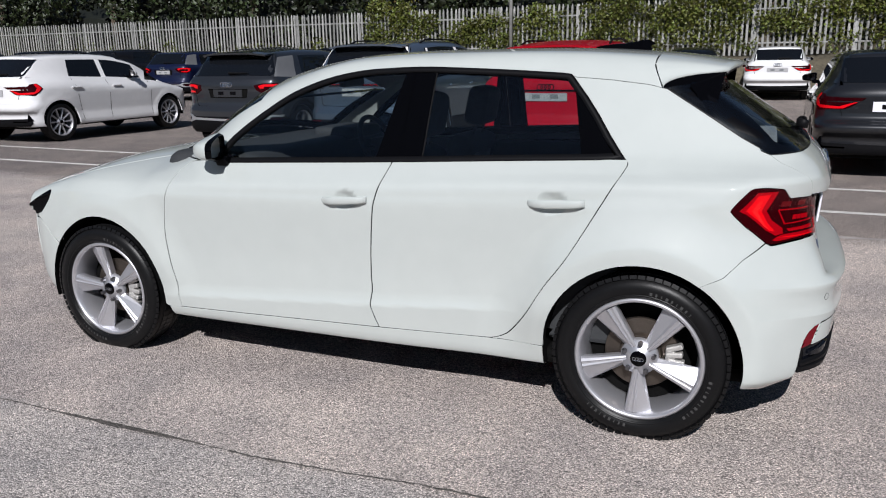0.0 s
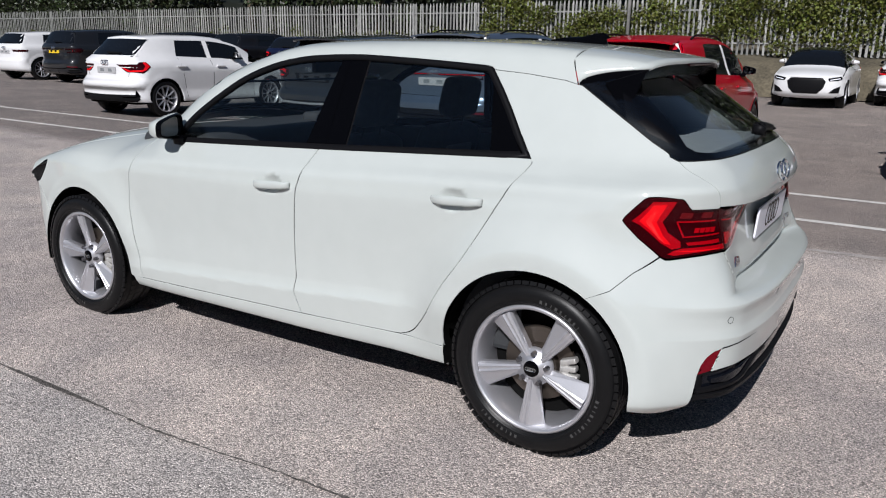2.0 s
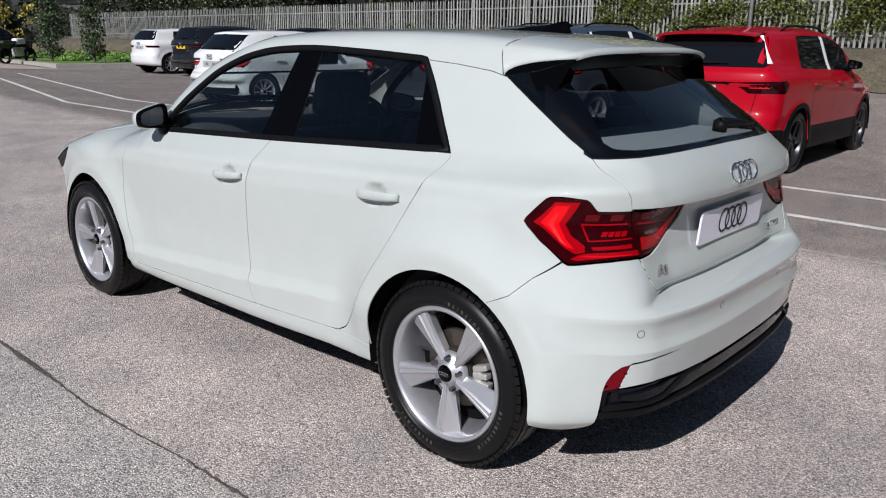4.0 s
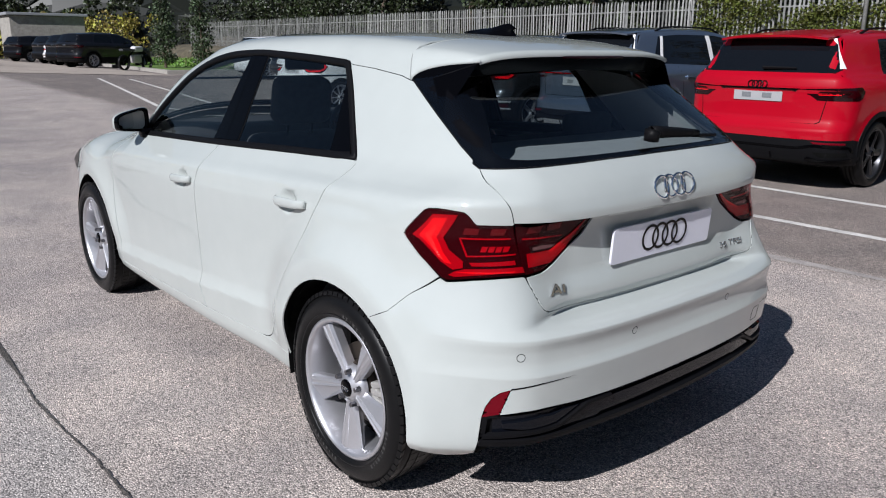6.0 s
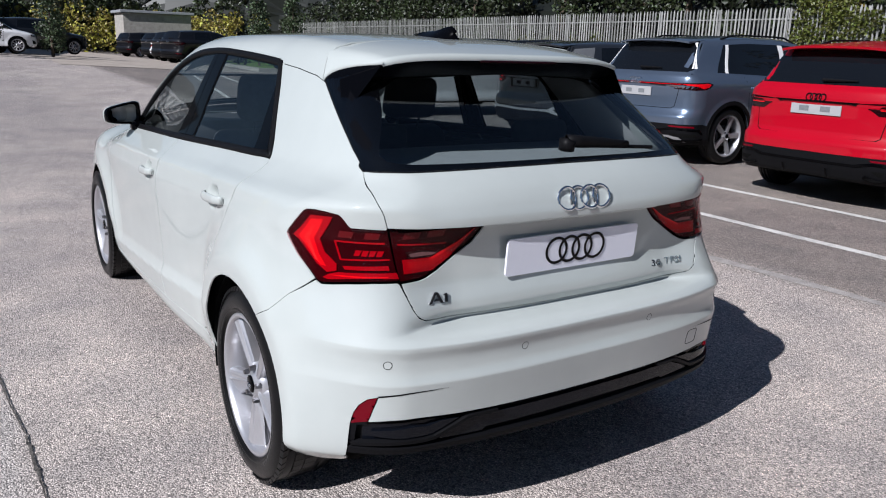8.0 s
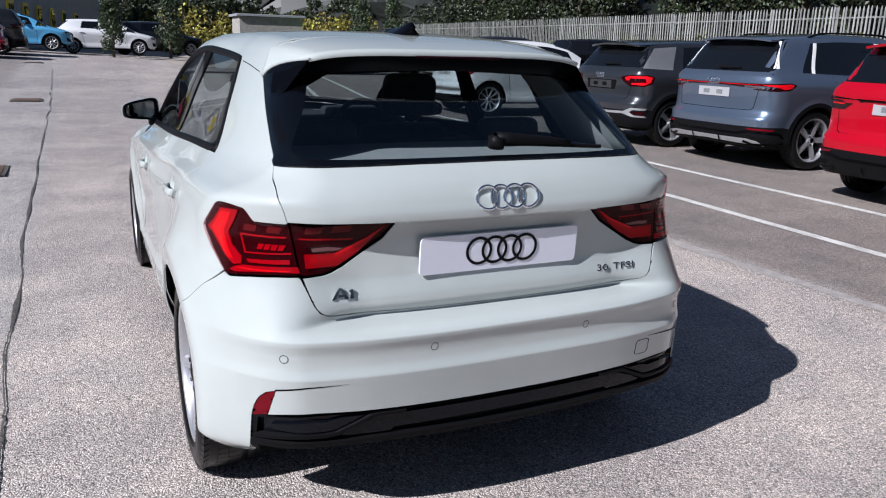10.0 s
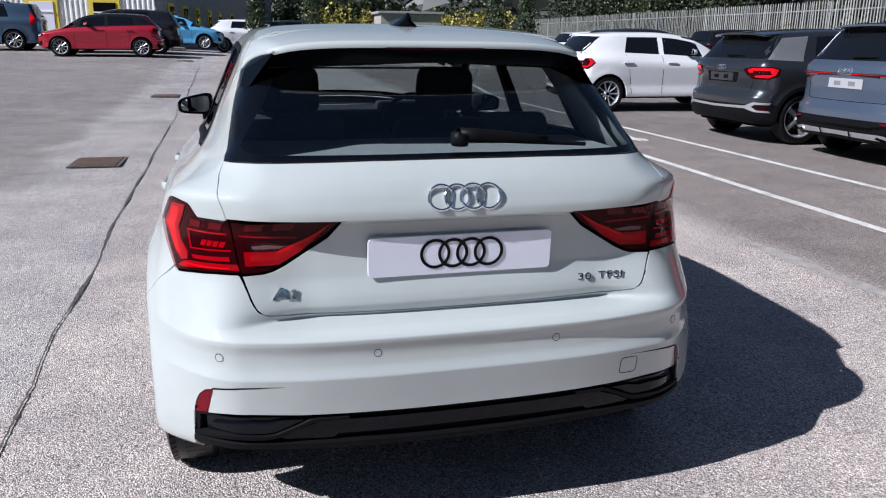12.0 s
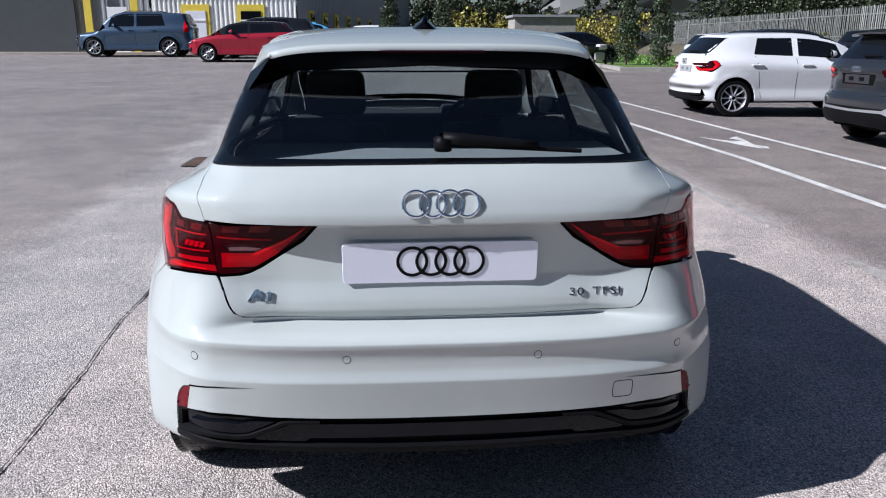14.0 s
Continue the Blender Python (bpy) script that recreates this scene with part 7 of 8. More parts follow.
for i in range(9):
    bm = bmesh.new()
    box(bm, (0.036, 0.42, 0.012), (-0.26 + 0.065 * i, 0, 0.011), 0.003)
    part("bar", bm, M_RUST, drain)

for x, y in ((-13.1, -2.0), (-25.0, -2.4)):
    copy_thing(drain, Matrix.Translation((x, y, float(ground_z(np.array(x), np.array(y))) + 0.003)))

# ---- bank, fence, trees ----
FENCE_Y = 22.5
M_STONE = mat("earth_bank_stone", (0.085, 0.072, 0.048), 0.9, vary=0.5, size=1.6, bump=0.8, bump_size=14)
bm = bmesh.new()
rows = []
for x in np.linspace(-62, 26, 177):
    row = []
    for y, z in ((20.9, 0.2), (21.0, 0.55), (21.15, 0.85), (21.4, 1.05), (22.0, 1.28), (22.6, 1.36), (24.5, 1.5), (27.5, 2.2)):
        k = 0.16 if 0.3 < z < 1.5 else 0.02
        row.append(bm.verts.new((x, y + k * noise.noise(Vector((x * 0.9, z * 3, 1))), z + k * noise.noise(Vector((x * 1.1, y, 5))) + (0.4 if x < -30 and z < 0.5 else 0) * 0)))
    rows.append(row)
for a, b in zip(rows, rows[1:]):
    for j in range(7):
        bm.faces.new((a[j], a[j + 1], b[j + 1], b[j]))
bmesh.ops.recalc_face_normals(bm, faces=bm.faces)
tagged(part("bank", bm, M_STONE, smooth=True), "low stony earth bank below the fence", "bank", kind="structure")

M_GALV = mat("weathered_galvanised_steel", (0.31, 0.31, 0.30), 0.6, 0.25, vary=0.35, size=5, rand=0.32)


def pale_mesh():
    """A palisade pale: a ridged strip with a pointed, notched head."""
    bm = bmesh.new()
    sect = ((-0.034, 0.0), (-0.022, 0.0), (-0.010, -0.014), (0.010, -0.014), (0.022, 0.0), (0.034, 0.0))
    zs = ((0.0, 1.0), (1.62, 1.0), (1.72, 0.35))
    rr = [[bm.verts.new((x * k, y, z)) for x, y in sect] for z, k in zs]
    bk = [[bm.verts.new((x * k, y + 0.003, z)) for x, y in sect] for z, k in zs]
    for i in range(2):
        for j in range(5):
            bm.faces.new((rr[i][j], rr[i][j + 1], rr[i + 1][j + 1], rr[i + 1][j]))
            bm.faces.new((bk[i][j + 1], bk[i][j], bk[i + 1][j], bk[i + 1][j + 1]))
    me = bpy.data.meshes.new("pale")
    bm.to_mesh(me)
    bm.free()
    me.materials.append(M_GALV)
    return me


fence = thing("palisade_fence", Matrix.Translation((0, FENCE_Y, 1.36)), "weathered galvanised steel palisade fence on the bank", "fence", kind="structure")
PALE = pale_mesh()
rng = random.Random(4)
pale_x = [x for x in np.arange(-58, 24, 0.155)]
near = [x for x in pale_x if -34 < x < 12.5]
far_bm = bmesh.new()
for x in pale_x:
    m = pose(x, rng.uniform(-0.006, 0.006), rng.uniform(-0.02, 0.02), rng.uniform(-0.6, 0.6), rng.uniform(-1.2, 1.2), rng.uniform(-4, 4))
    if -34 < x < 12.4:
        ob = new("pale", PALE)
        ob.parent = fence
        ob.matrix_basis = m
    else:
        k = len(far_bm.verts)
        far_bm.from_mesh(PALE)
        far_bm.verts.ensure_lookup_table()
        bmesh.ops.transform(far_bm, matrix=m, verts=far_bm.verts[k:])
ob = part("far_pales", far_bm, M_GALV, fence)
ob["kind"] = "stuff"
for z in (0.35, 1.35):
    bm = bmesh.new()
    box(bm, (82, 0.045, 0.045), (-17, 0.03, z), 0.004)
    part("fence_rail", bm, M_GALV, fence)
for x in np.arange(-58, 24, 2.75):
    bm = bmesh.new()
    box(bm, (0.10, 0.06, 1.9), (x, 0.085, 0.75), 0.008)
    part("fence_post", bm, M_GALV, fence)
pole = thing("lamp_post", Matrix.Translation((-7.9, 22.0, 1.2)), "grey steel lamp post in front of the fence", "lamp post")
bm = bmesh.new()
cyl(bm, 0.065, 0.05, 6.0, Matrix.Translation((0, 0, 3.0)), 16)
part("post", bm, M_GALV, pole, smooth=True)
bm = bmesh.new()
box(bm, (0.3, 0.55, 0.1), (0, -0.3, 6.0), 0.03)
part("lamp_head", bm, M_TRIM, pole)


def leaf_mat(name, color, rand=0.3):
    m = mat(name, color, 0.5, vary=0.35, size=0.7)
    nt, ln = m.node_tree.nodes, m.node_tree.links
    p = nt["Principled BSDF"]
    geo = nt.new("ShaderNodeNewGeometry")
    hsv = nt.new("ShaderNodeHueSaturation")
    src = p.inputs["Base Color"].links[0].from_socket
    r = nt.new("ShaderNodeMapRange")
    r.inputs["To Min"].default_value, r.inputs["To Max"].default_value = 0.35, 1.75
    ln.new(geo.outputs["Random Per Island"], r.inputs["Value"])
    ln.new(r.outputs["Result"], hsv.inputs["Value"])
    h2 = nt.new("ShaderNodeMapRange")
    h2.inputs["To Min"].default_value, h2.inputs["To Max"].default_value = 0.46, 0.53
    ln.new(geo.outputs["Random Per Island"], h2.inputs["Value"])
    ln.new(h2.outputs["Result"], hsv.inputs["Hue"])
    ln.new(src, hsv.inputs["Color"])
    ln.new(hsv.outputs["Color"], p.inputs["Base Color"])
    return m


M_IVY = leaf_mat("ivy_leaf", (0.078, 0.088, 0.014))
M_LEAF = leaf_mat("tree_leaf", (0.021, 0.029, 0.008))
# near-black leaves: the shade inside the wood is put into their colour
M_LEAFDARK = leaf_mat("shade_dark_leaf", (0.010, 0.014, 0.005))
M_LEAFGOLD = leaf_mat("yellowing_leaf", (0.22, 0.19, 0.03))
M_CONIFER = leaf_mat("conifer_needles", (0.045, 0.065, 0.028))
# near-black too, painted as the shade seen between the trunks and pales
M_SLOPE = leaf_mat("wooded_slope_shade", (0.004, 0.005, 0.003))
M_BARK = mat("bark", (0.10, 0.075, 0.055), 0.9, vary=0.4, size=6, bump=0.7, bump_size=30)
M_GRASS = leaf_mat("grass_blade", (0.11, 0.20, 0.03))


def leaf_cloud(name, centres, count, size, material, parent=None, seed=1, label="", flat=0.0):
    """Many small folded leaves scattered through balls (centre, radii): one mesh of islands."""
    r = np.random.RandomState(seed)
    vol = np.array([max(1e-6, c[3] * c[4] * c[5]) ** 0.667 for c in centres])
    pick = r.choice(len(centres), count, p=vol / vol.sum())
    c = np.array(centres)[pick]
    d = r.normal(size=(count, 3))
    d /= np.linalg.norm(d, axis=1, keepdims=True)
    rad = 0.55 + 0.45 * r.rand(count, 1) ** 0.6
    pos = c[:, :3] + d * rad * c[:, 3:6] + r.normal(size=(count, 3)) * 0.05
    a = r.normal(size=(count, 3)) + d * 0.6
    a /= np.linalg.norm(a, axis=1, keepdims=True)
    b = np.cross(a, r.normal(size=(count, 3)))
    b /= np.linalg.norm(b, axis=1, keepdims=True)
    n = np.cross(a, b)
    s = size * (0.6 + 0.8 * r.rand(count, 1))
    v = np.stack((pos, pos + s * (0.5 * a + 0.42 * b + 0.12 * n), pos + s * a, pos + s * (0.5 * a - 0.42 * b + 0.12 * n)), 1).reshape(-1, 3)
    f = np.arange(count * 4).reshape(-1, 4)
    f = np.concatenate((f[:, [0, 1, 2]], f[:, [0, 2, 3]]))
    me = bpy.data.meshes.new(name)
    me.from_pydata(v.tolist(), [], f.tolist())
    me.materials.append(material)
    ob = new(name, me)
    if parent:
        ob.parent = parent
    if label:
        ob["label"] = label
    return ob


# ivy that climbs the fence
r = random.Random(7)
balls = []
for i in range(620):
    x = r.uniform(-13.5, 16)
    dens = 0.5 + 0.5 * noise.noise(Vector((x * 0.35, 0, 2)))
    top = 1.9 + 1.5 * noise.noise(Vector((x * 0.5, 3, 1)))
    z = 1.5 + r.random() ** 0.8 * max(0.3, 1.9 * dens + 0.5)
    if z > 2.0 or r.random() < 0.5:
        balls.append((x, FENCE_Y + r.uniform(-0.16, 0.25), z, r.uniform(0.15, 0.42), 0.16, r.uniform(0.12, 0.34)))
tagged(leaf_cloud("ivy", balls, 60000, 0.085, M_IVY, seed=2), "yellow-green ivy climbing the palisade fence", "ivy", kind="stuff")
balls = [(r.uniform(-46, -12), FENCE_Y + r.uniform(-0.1, 0.3), 1.3 + r.random() * 0.7, r.uniform(0.2, 0.5), 0.2, r.uniform(0.15, 0.35)) for _ in range(120)]
tagged(leaf_cloud("bramble", balls, 7000, 0.09, M_IVY, seed=3), "low bramble at the foot of the fence", "bramble", kind="stuff")


def tree(x, y, z, height, spread, seed, material, label, leaves=2600, size=0.22):
    """A broadleaf tree: tapered trunk, limbs, and a crown of many leaves with gaps."""
    rr = random.Random(seed)
    t = thing("tree", Matrix.Translation((x, y, z)), label, "tree", "trees behind the fence")
    bm = bmesh.new()
    tube(bm, [(0, 0, -0.3), (rr.uniform(-0.1, 0.1), rr.uniform(-0.1, 0.1), height * 0.3), (rr.uniform(-0.3, 0.3), rr.uniform(-0.3, 0.3), height * 0.75)], [0.22, 0.16, 0.05], 8)
    balls = []
    for i in range(9):
        a, h = rr.uniform(0, 6.28), height * rr.uniform(0.25, 0.75)
        e = Vector((math.cos(a) * spread * rr.uniform(0.4, 0.9), math.sin(a) * spread * rr.uniform(0.4, 0.9), h + height * rr.uniform(0.05, 0.2)))
        tube(bm, [(0, 0, h), e * 0.5 + Vector((0, 0, h * 0.5)), e], [0.08, 0.05, 0.02], 6)
        balls.append((*e, spread * rr.uniform(0.3, 0.5), spread * rr.uniform(0.3, 0.5), height * rr.uniform(0.09, 0.16)))
    for i in range(7):
        balls.append((rr.uniform(-0.5, 0.5) * spread, rr.uniform(-0.5, 0.5) * spread, height * rr.uniform(0.35, 0.95), spread * 0.4, spread * 0.4, height * 0.12))
    part("trunk", bm, M_BARK, t, smooth=True)
    leaf_cloud("crown", balls, leaves, size, material, t, seed)
    return t


def wood(name, x0, x1, y0, y1, z0, z1, count, size, material, seed, label):
    """A far belt of undergrowth and branches."""
    rr = random.Random(seed)
    balls = []
    for i in range(int((x1 - x0) * (y1 - y0) * 0.5) + 60):
        x, y = rr.uniform(x0, x1), rr.uniform(y0, y1)
        h = z1 * (0.75 + 0.35 * noise.noise(Vector((x * 0.15, y * 0.2, seed))))
        balls.append((x, y, rr.uniform(z0, h), rr.uniform(0.5, 1.3), rr.uniform(0.5, 1.0), rr.uniform(0.4, 1.0)))
    return tagged(leaf_cloud(name, balls, count, size, material, seed=seed), label, "woodland", kind="stuff")


# the wooded slope that closes the view behind the fence and at the far end; near-black, as shade among the trees is put
# into its colour
bm = bmesh.new()
rows = []
for i, (x, y) in enumerate([(30, 28.5), (10, 29), (-10, 29.5), (-30, 29), (-50, 29), (-66, 28), (-78, 24), (-84, 10), (-88, -6), (-90, -30)]):
    out = Vector((0, 1, 0)) if i < 6 else Vector((-1, 0.25, 0)).normalized()
    rows.append([bm.verts.new((x + out.x * k, y + out.y * k, z)) for k, z in ((-1, 0.4), (0, 2.0), (1.5, 5.0), (3.5, 8.5), (7, 11), (30, 13))])
    if i > 6:
        for v in rows[-1]:
            v.co.z *= 0.34
for a, b in zip(rows, rows[1:]):
    for j in range(5):
        bm.faces.new((a[j], a[j + 1], b[j + 1], b[j]))
bmesh.ops.subdivide_edges(bm, edges=bm.edges, cuts=4, use_grid_fill=True)
for v in bm.verts:
    v.co += Vector((0, 0, 1.2 * noise.noise(v.co * 0.4))) + 0.7 * noise.noise_vector(v.co * 0.9)
tagged(part("wooded_slope", bm, M_SLOPE), "wooded slope behind the car park, shade put into its near-black colour", "slope", kind="structure")
wood("woodland_belt", -60, 26, 24.5, 29, 1.6, 7.5, 52000, 0.22, M_LEAFDARK, 11, "dense woodland behind the fence, its inner shade put into the colour")
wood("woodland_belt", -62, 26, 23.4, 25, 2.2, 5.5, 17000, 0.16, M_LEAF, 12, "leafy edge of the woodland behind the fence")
for i in range(16):
    rr = random.Random(i)
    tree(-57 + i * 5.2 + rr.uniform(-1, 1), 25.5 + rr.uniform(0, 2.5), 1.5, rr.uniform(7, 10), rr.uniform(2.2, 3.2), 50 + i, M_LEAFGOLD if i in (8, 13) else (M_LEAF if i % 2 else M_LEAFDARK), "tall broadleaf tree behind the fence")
wood("woodland_belt", -86, -74, -2, 26, 0.8, 7.6, 30000, 0.32, M_LEAF, 14, "mixed trees at the far end of the lot")
wood("woodland_belt", -74, -66, 4, 24, 0.8, 4.2, 9000, 0.24, M_LEAFGOLD, 15, "yellowing shrubs at the far end of the lot")
wood("woodland_belt", -96, -86, -30, 30, 1.0, 7.8, 32000, 0.45, M_LEAF, 16, "dark tall trees at the far end of the lot")

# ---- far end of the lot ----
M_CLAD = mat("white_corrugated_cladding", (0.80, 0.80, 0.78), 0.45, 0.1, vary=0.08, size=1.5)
# grey of the end section and roofs, and painted shade on the side wall
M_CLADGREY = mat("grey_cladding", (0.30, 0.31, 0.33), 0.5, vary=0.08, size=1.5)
M_YELLOW = mat("yellow_trim", (0.72, 0.55, 0.06), 0.5, vary=0.08, size=4)
M_KERB = mat("concrete_kerb", (0.34, 0.32, 0.29), 0.85, vary=0.25, size=5, bump=0.3, bump_size=60)
M_PAVING = mat("pale_concrete_paving", (0.36, 0.31, 0.27), 0.85, vary=0.2, size=1.2, bump=0.3, bump_size=60)
# dark fascia, and the flat panel painted as the shaded opening
M_DARKPANEL = mat("dark_panel", (0.05, 0.055, 0.06), 0.6, vary=0.1, size=3)
M_TURF = mat("turf", (0.10, 0.17, 0.03), 0.9, vary=0.4, size=2, bump=0.8, bump_size=40)


def corrugated(bm, a, b, z0, z1, depth=0.035, pitch=0.22):
    """A ribbed wall sheet from a to b, outward to the right of the way from a to b."""
    a, b = Vector((*a, 0)), Vector((*b, 0))
    d = (b - a).normalized()
    out = Vector((d.y, -d.x, 0))
    n = int((b - a).length / pitch)
    prev = None
    for i in range(n):
        for t, k in ((0.0, 0), (0.5, 0), (0.62, 1), (0.88, 1)):
            p = a + d * ((i + t) * pitch) + out * (depth * k)
            cur = (bm.verts.new((p.x, p.y, z0)), bm.verts.new((p.x, p.y, z1)))
            if prev:
                bm.faces.new((prev[0], cur[0], cur[1], prev[1]))
            prev = cur


bl = thing("industrial_building", None, "large white corrugated industrial building with yellow trims", "building")
C = Vector((-36.0, -4.2, 0))
W = Vector((-76.0, 2.4, 0))
S_ = Vector((-37.5, -34.0, 0))
BZ0, BZ1 = 0.4, 6.5
bm = bmesh.new()
mid = C.lerp(S_, 0.23)
corrugated(bm, (mid.x, mid.y), (C.x, C.y), BZ0, BZ1)
part("white_wall", bm, M_CLAD, bl, "white corrugated cladding")
# side wall turned from the sun: grey colour stands in for its shade
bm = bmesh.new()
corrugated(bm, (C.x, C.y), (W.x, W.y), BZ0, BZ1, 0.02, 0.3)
part("side_wall", bm, M_CLADGREY, bl, "cladding with its shade put into the grey colour")
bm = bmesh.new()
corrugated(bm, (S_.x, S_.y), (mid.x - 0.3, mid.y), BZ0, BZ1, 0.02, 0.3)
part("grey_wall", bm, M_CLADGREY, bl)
bm = bmesh.new()
vs = [bm.verts.new((p.x, p.y, BZ1)) for p in (C, W, Vector((-80, -34, 0)), S_)]
bm.faces.new(vs)
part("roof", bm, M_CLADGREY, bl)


def on_wall(a, b, t, z, w, h, name, material, proud=0.05, parent=bl, thick=0.08):
    d = (b - a).normalized()
    out = Vector((d.y, -d.x, 0))
    c = a.lerp(b, t) + out * proud
    bm = bmesh.new()
    box(bm, (w, thick, h), (0, 0, 0), 0.01)
    bmesh.ops.transform(bm, matrix=Matrix.Translation((c.x, c.y, z)) @ Matrix.Rotation(math.atan2(d.y, d.x), 4, 'Z'), verts=bm.verts)
    return part(name, bm, material, parent)


for zc, h, nm, mt in ((3.55, 0.14, "trim_band", M_FILM), (5.15, 0.14, "trim_band", M_FILM), (5.95, 1.3, "fascia", M_DARKPANEL)):
    on_wall(mid, C, 0.5, zc, (C - mid).length, h, nm, mt, 0.06)
for s, w in ((0.30, 0.95), (0.68, 0.95)):
    win = thing("window")
    win.parent = bl
    on_wall(mid, C, s, 2.25, w + 0.35, 1.75, "window_frame", M_YELLOW, 0.05, win)
    on_wall(mid, C, s, 2.15, w, 1.35, "pane", M_TINT if s > 0.5 else M_PLATE, 0.085, win)
    on_wall(mid, C, s, 2.4, w, 0.06, "glazing_bar", M_FILM, 0.12, win)
for s in (0.06, 0.13, 0.20, 0.28, 0.36, 0.46):
    win = thing("window")
    win.parent = bl
    on_wall(C, W, s, 2.2, 1.1, 1.5, "window_frame", M_YELLOW, 0.05, win)
    on_wall(C, W, s, 2.2, 0.75, 1.2, "pane", M_TINT, 0.085, win)
for t, w in ((0.965, 0.35), (0.87, 0.35), (0.60, 0.4)):
    on_wall(S_, mid, t, 3.0, w, 5.0, "yellow_post", M_YELLOW, 0.08)
on_wall(S_, mid, 0.93, 1.9, 0.95, 2.2, "door", M_FILM, 0.1)
# open bay drawn as a flat panel, the shade inside put into its colour
on_wall(S_, mid, 0.73, 2.4, 5.2, 4.2, "dark_opening", M_DARKPANEL, 0.06)
# pale paving along the building, kerbs and the grass island
def slab(name, pts, z, material, label, category, thick=0.12):
    bm = bmesh.new()
    top = [bm.verts.new((x, y, float(ground_z(np.array(x), np.array(y))) + z)) for x, y in pts]
    low = [bm.verts.new((v.co.x, v.co.y, v.co.z - thick)) for v in top]
    bm.faces.new(top)
    for i in range(len(pts)):
        j = (i + 1) % len(pts)
        bm.faces.new((top[i], low[i], low[j], top[j]))
    bmesh.ops.recalc_face_normals(bm, faces=bm.faces)
    return tagged(part(name, bm, material), label, category, kind="structure")


slab("pavement", [(-34.0, -34), (-32.6, -14), (-32.5, -5.5), (-35, -3), (-36.5, -4), (-38.0, -34)], 0.10, M_PAVING, "pale concrete strip along the building", "pavement")
bm = bmesh.new()
vs = [[bm.verts.new((x, y, float(ground_z(np.array(x), np.array(y))) + 0.015)) for y in np.linspace(2.0, 9.1, 8)] for x in np.linspace(-27.2, -66, 21)]
for a, b in zip(vs, vs[1:]):
    for j in range(7):
        bm.faces.new((a[j], a[j + 1], b[j + 1], b[j]))
bmesh.ops.recalc_face_normals(bm, faces=bm.faces)
tagged(part("road", bm, M_PAVING), "pale concrete service road", "road", kind="structure")
slab("grass_island", [(-28.6, 9.6), (-27.5, 20.8), (-60, 20.8), (-56, 12.6)], 0.14, M_TURF, "mown grass island with a concrete kerb", "grass")
slab("kerb", [(-28.3, 9.3), (-27.2, 20.8), (-27.5, 20.8), (-28.6, 9.6), (-56, 12.6), (-56, 12.3)], 0.16, M_KERB, "concrete kerb round the grass", "kerb", 0.2)
gr = random.Random(3)
balls = [(x, y, float(ground_z(np.array(x), np.array(y))) + 0.16, 0.7, 0.7, 0.03) for x, y in ((gr.uniform(-50, -29.0), gr.uniform(12.0, 20.5)) for _ in range(260))]
tagged(leaf_cloud("grass", balls, 9000, 0.10, M_GRASS, seed=9), "bright green grass on the island", "grass", kind="stuff")


def conifer(x, y, height, wide, seed, label):
    """A narrow columnar conifer with ragged tufts."""
    rr = random.Random(seed)
    z = float(ground_z(np.array(x), np.array(y))) + 0.1
    t = thing("conifer_tree", Matrix.Translation((x, y, z)), label, "conifer", "columnar conifers")
    bm = bmesh.new()
    tube(bm, [(0, 0, -0.2), (0, 0, height * 0.5), (0, 0, height * 0.95)], [0.07, 0.05, 0.015], 7)
    part("trunk", bm, M_BARK, t)
    balls = []
    for i in range(60):
        h = rr.uniform(0.12, 1.0)
        w = wide * (0.35 + 0.65 * math.sin(math.pi * min(1, 0.15 + h * 0.85))) * 0.6
        a = rr.uniform(0, 6.28)
        balls.append((math.cos(a) * w * 0.6, math.sin(a) * w * 0.6, height * h, w * 0.5, w * 0.5, height * 0.07))
    leaf_cloud("foliage", balls, 3200, 0.09, M_CONIFER, t, seed)


conifer(-30.0, 11.5, 3.4, 0.75, 1, "dark columnar conifer on the grass island")
conifer(-32.4, 10.8, 3.0, 0.95, 2, "dark columnar conifer by the kerb")
conifer(-31.5, 0.15, 2.6, 0.75, 3, "small clipped conifer on the kerb")
conifer(-34.5, 2.6, 2.6, 0.95, 4, "small clipped conifer on the kerb")

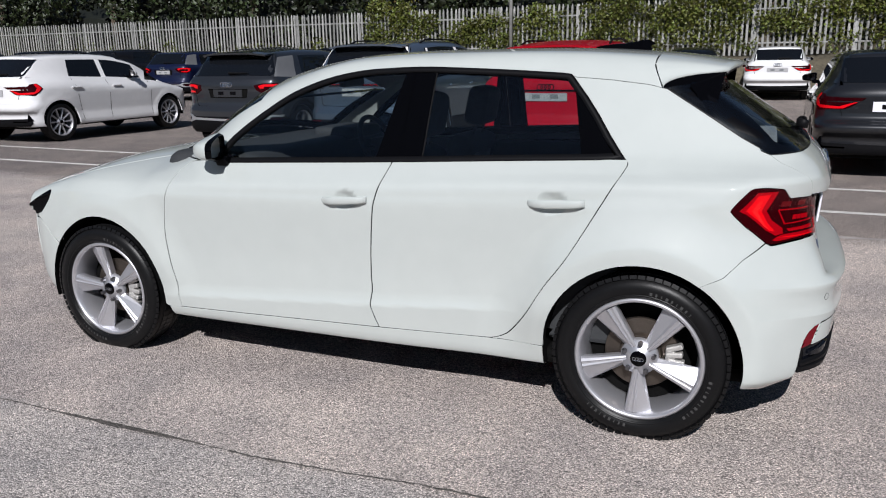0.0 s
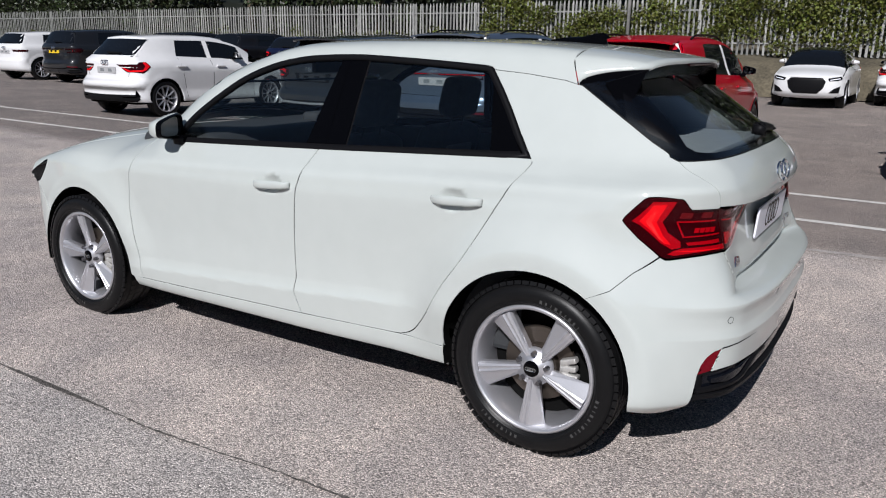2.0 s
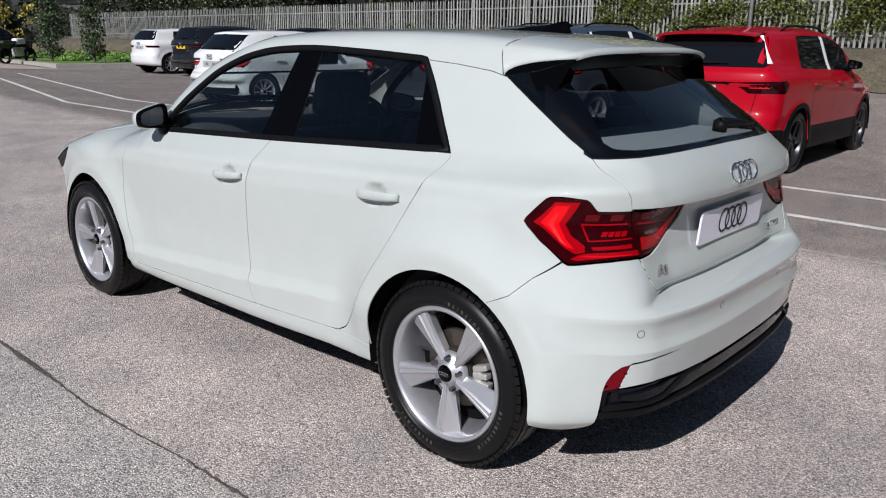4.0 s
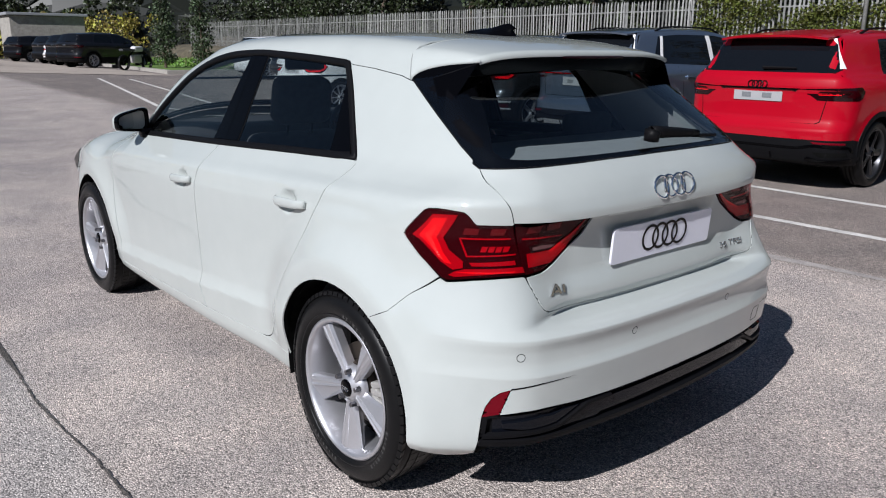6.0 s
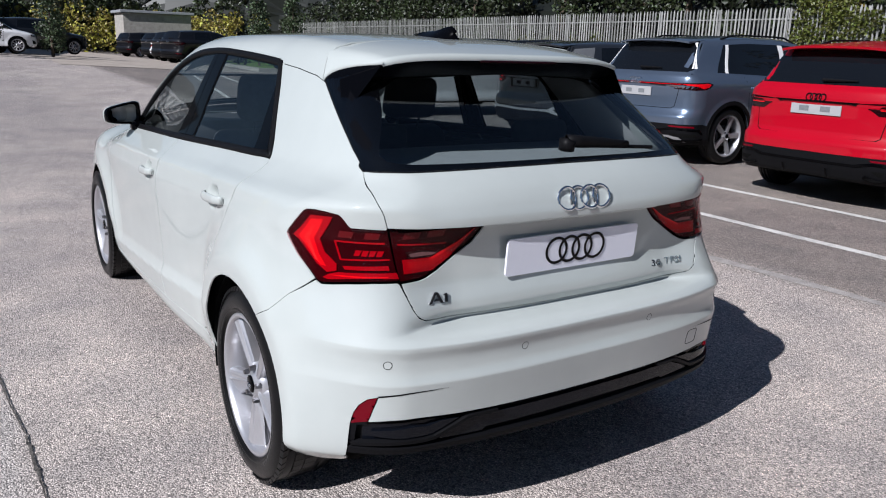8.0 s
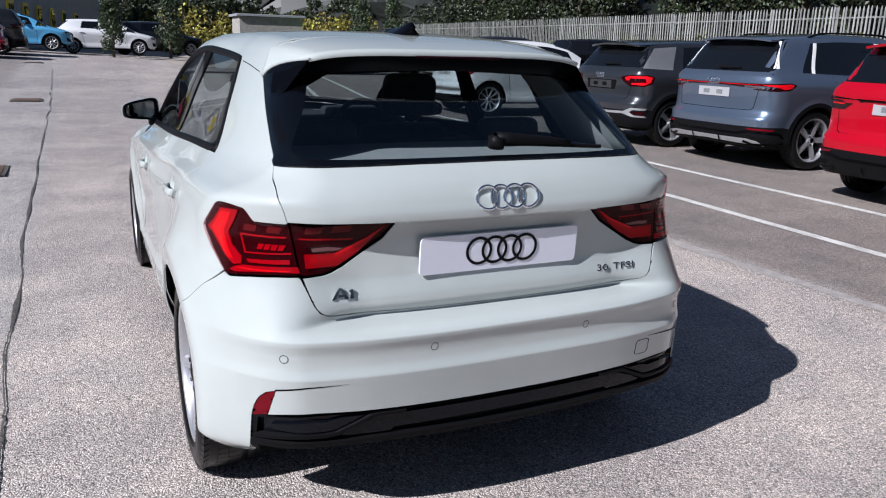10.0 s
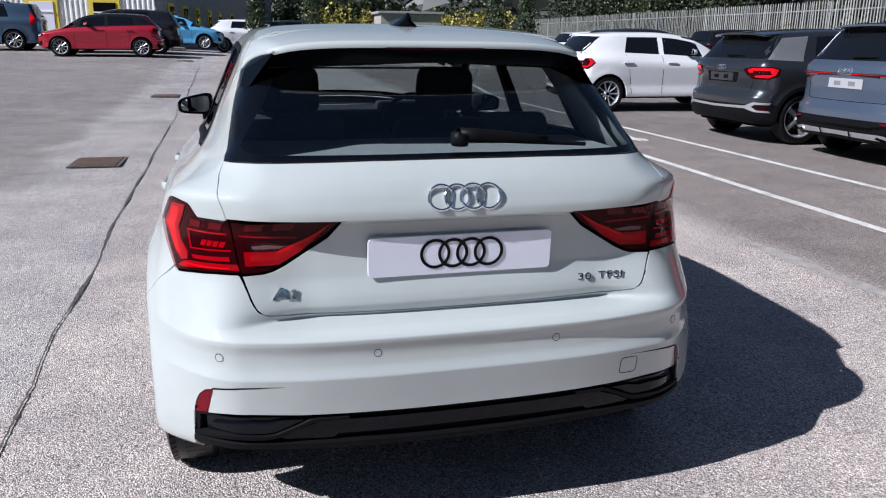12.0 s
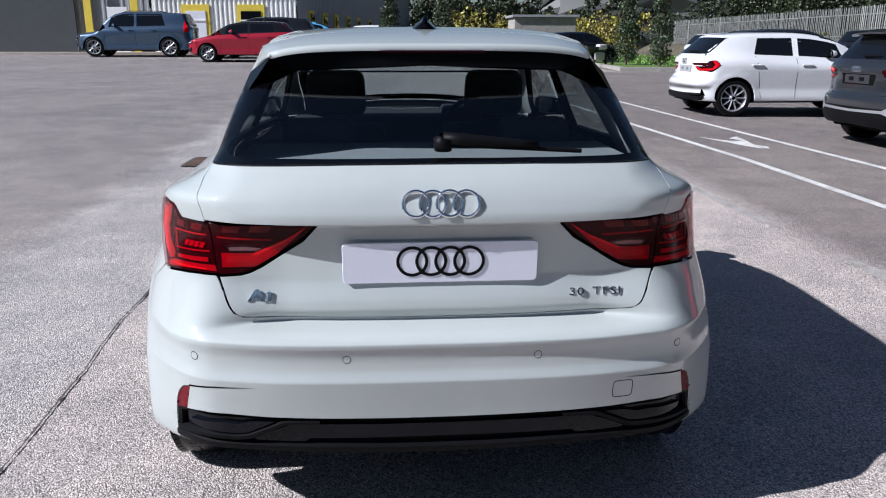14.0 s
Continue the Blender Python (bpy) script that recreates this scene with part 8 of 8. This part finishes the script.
shed = thing("concrete_shed", Matrix.Translation((-57.0, 11.8, 0.6)), "small pale concrete utility shed", "shed")
bm = bmesh.new()
box(bm, (3.0, 4.6, 2.6), (0, 0, 1.3), 0.03)
part("wall", bm, M_KERB, shed)
bm = bmesh.new()
box(bm, (3.4, 5.0, 0.18), (0, 0, 2.7), 0.03)
part("roof", bm, M_CLADGREY, shed)

bike = thing("motorcycle", at_place(-33.0, 9.7, -60), "white and black motorcycle on its stand", "motorcycle")
for x in (-0.7, 0.7):
    bm = bmesh.new()
    lathe(bm, [(0.26, -0.05), (0.31, -0.06), (0.33, 0.0), (0.31, 0.06), (0.26, 0.05)], 24)
    bmesh.ops.translate(bm, vec=(x, 0, 0.33), verts=bm.verts)
    part("wheel", bm, M_RUBBER, bike, smooth=True)
bm = bmesh.new()
tube(bm, [(-0.7, 0, 0.33), (-0.45, 0, 0.95), (-0.4, 0, 1.05)], 0.035, 8)
tube(bm, [(-0.42, 0, 0.9), (0.1, 0, 0.8), (0.7, 0, 0.33)], 0.04, 8)
tube(bm, [(-0.4, -0.35, 1.08), (-0.4, 0.35, 1.08)], 0.018, 6)
part("frame", bm, M_TRIM, bike)
bm = bmesh.new()
box(bm, (0.5, 0.24, 0.35), (-0.05, 0, 0.48), 0.08)
part("engine", bm, M_CAST, bike)
bm = bmesh.new()
box(bm, (0.55, 0.28, 0.24), (-0.15, 0, 0.90), 0.10, segs=3)
part("fuel_tank", bm, M_WHITE, bike, smooth=True)
bm = bmesh.new()
box(bm, (0.75, 0.24, 0.10), (0.45, 0, 0.86), 0.04)
part("saddle", bm, M_FABRIC, bike)


# plain walls that close the lot behind the camera
M_FARWALL = mat("dark_rendered_wall", (0.10, 0.095, 0.09), 0.85, vary=0.25, size=0.8, bump=0.3, bump_size=20)
for nm, size, at in (("wall_south", (90, 0.4, 6.0), (5, -28.0, 3.0)), ("wall_east", (0.4, 60, 6.0), (36.0, 0, 3.0))):
    bm = bmesh.new()
    box(bm, size, at, 0.03)
    tagged(part(nm, bm, M_FARWALL), "plain dark rendered wall closing the car park", "wall", kind="structure")
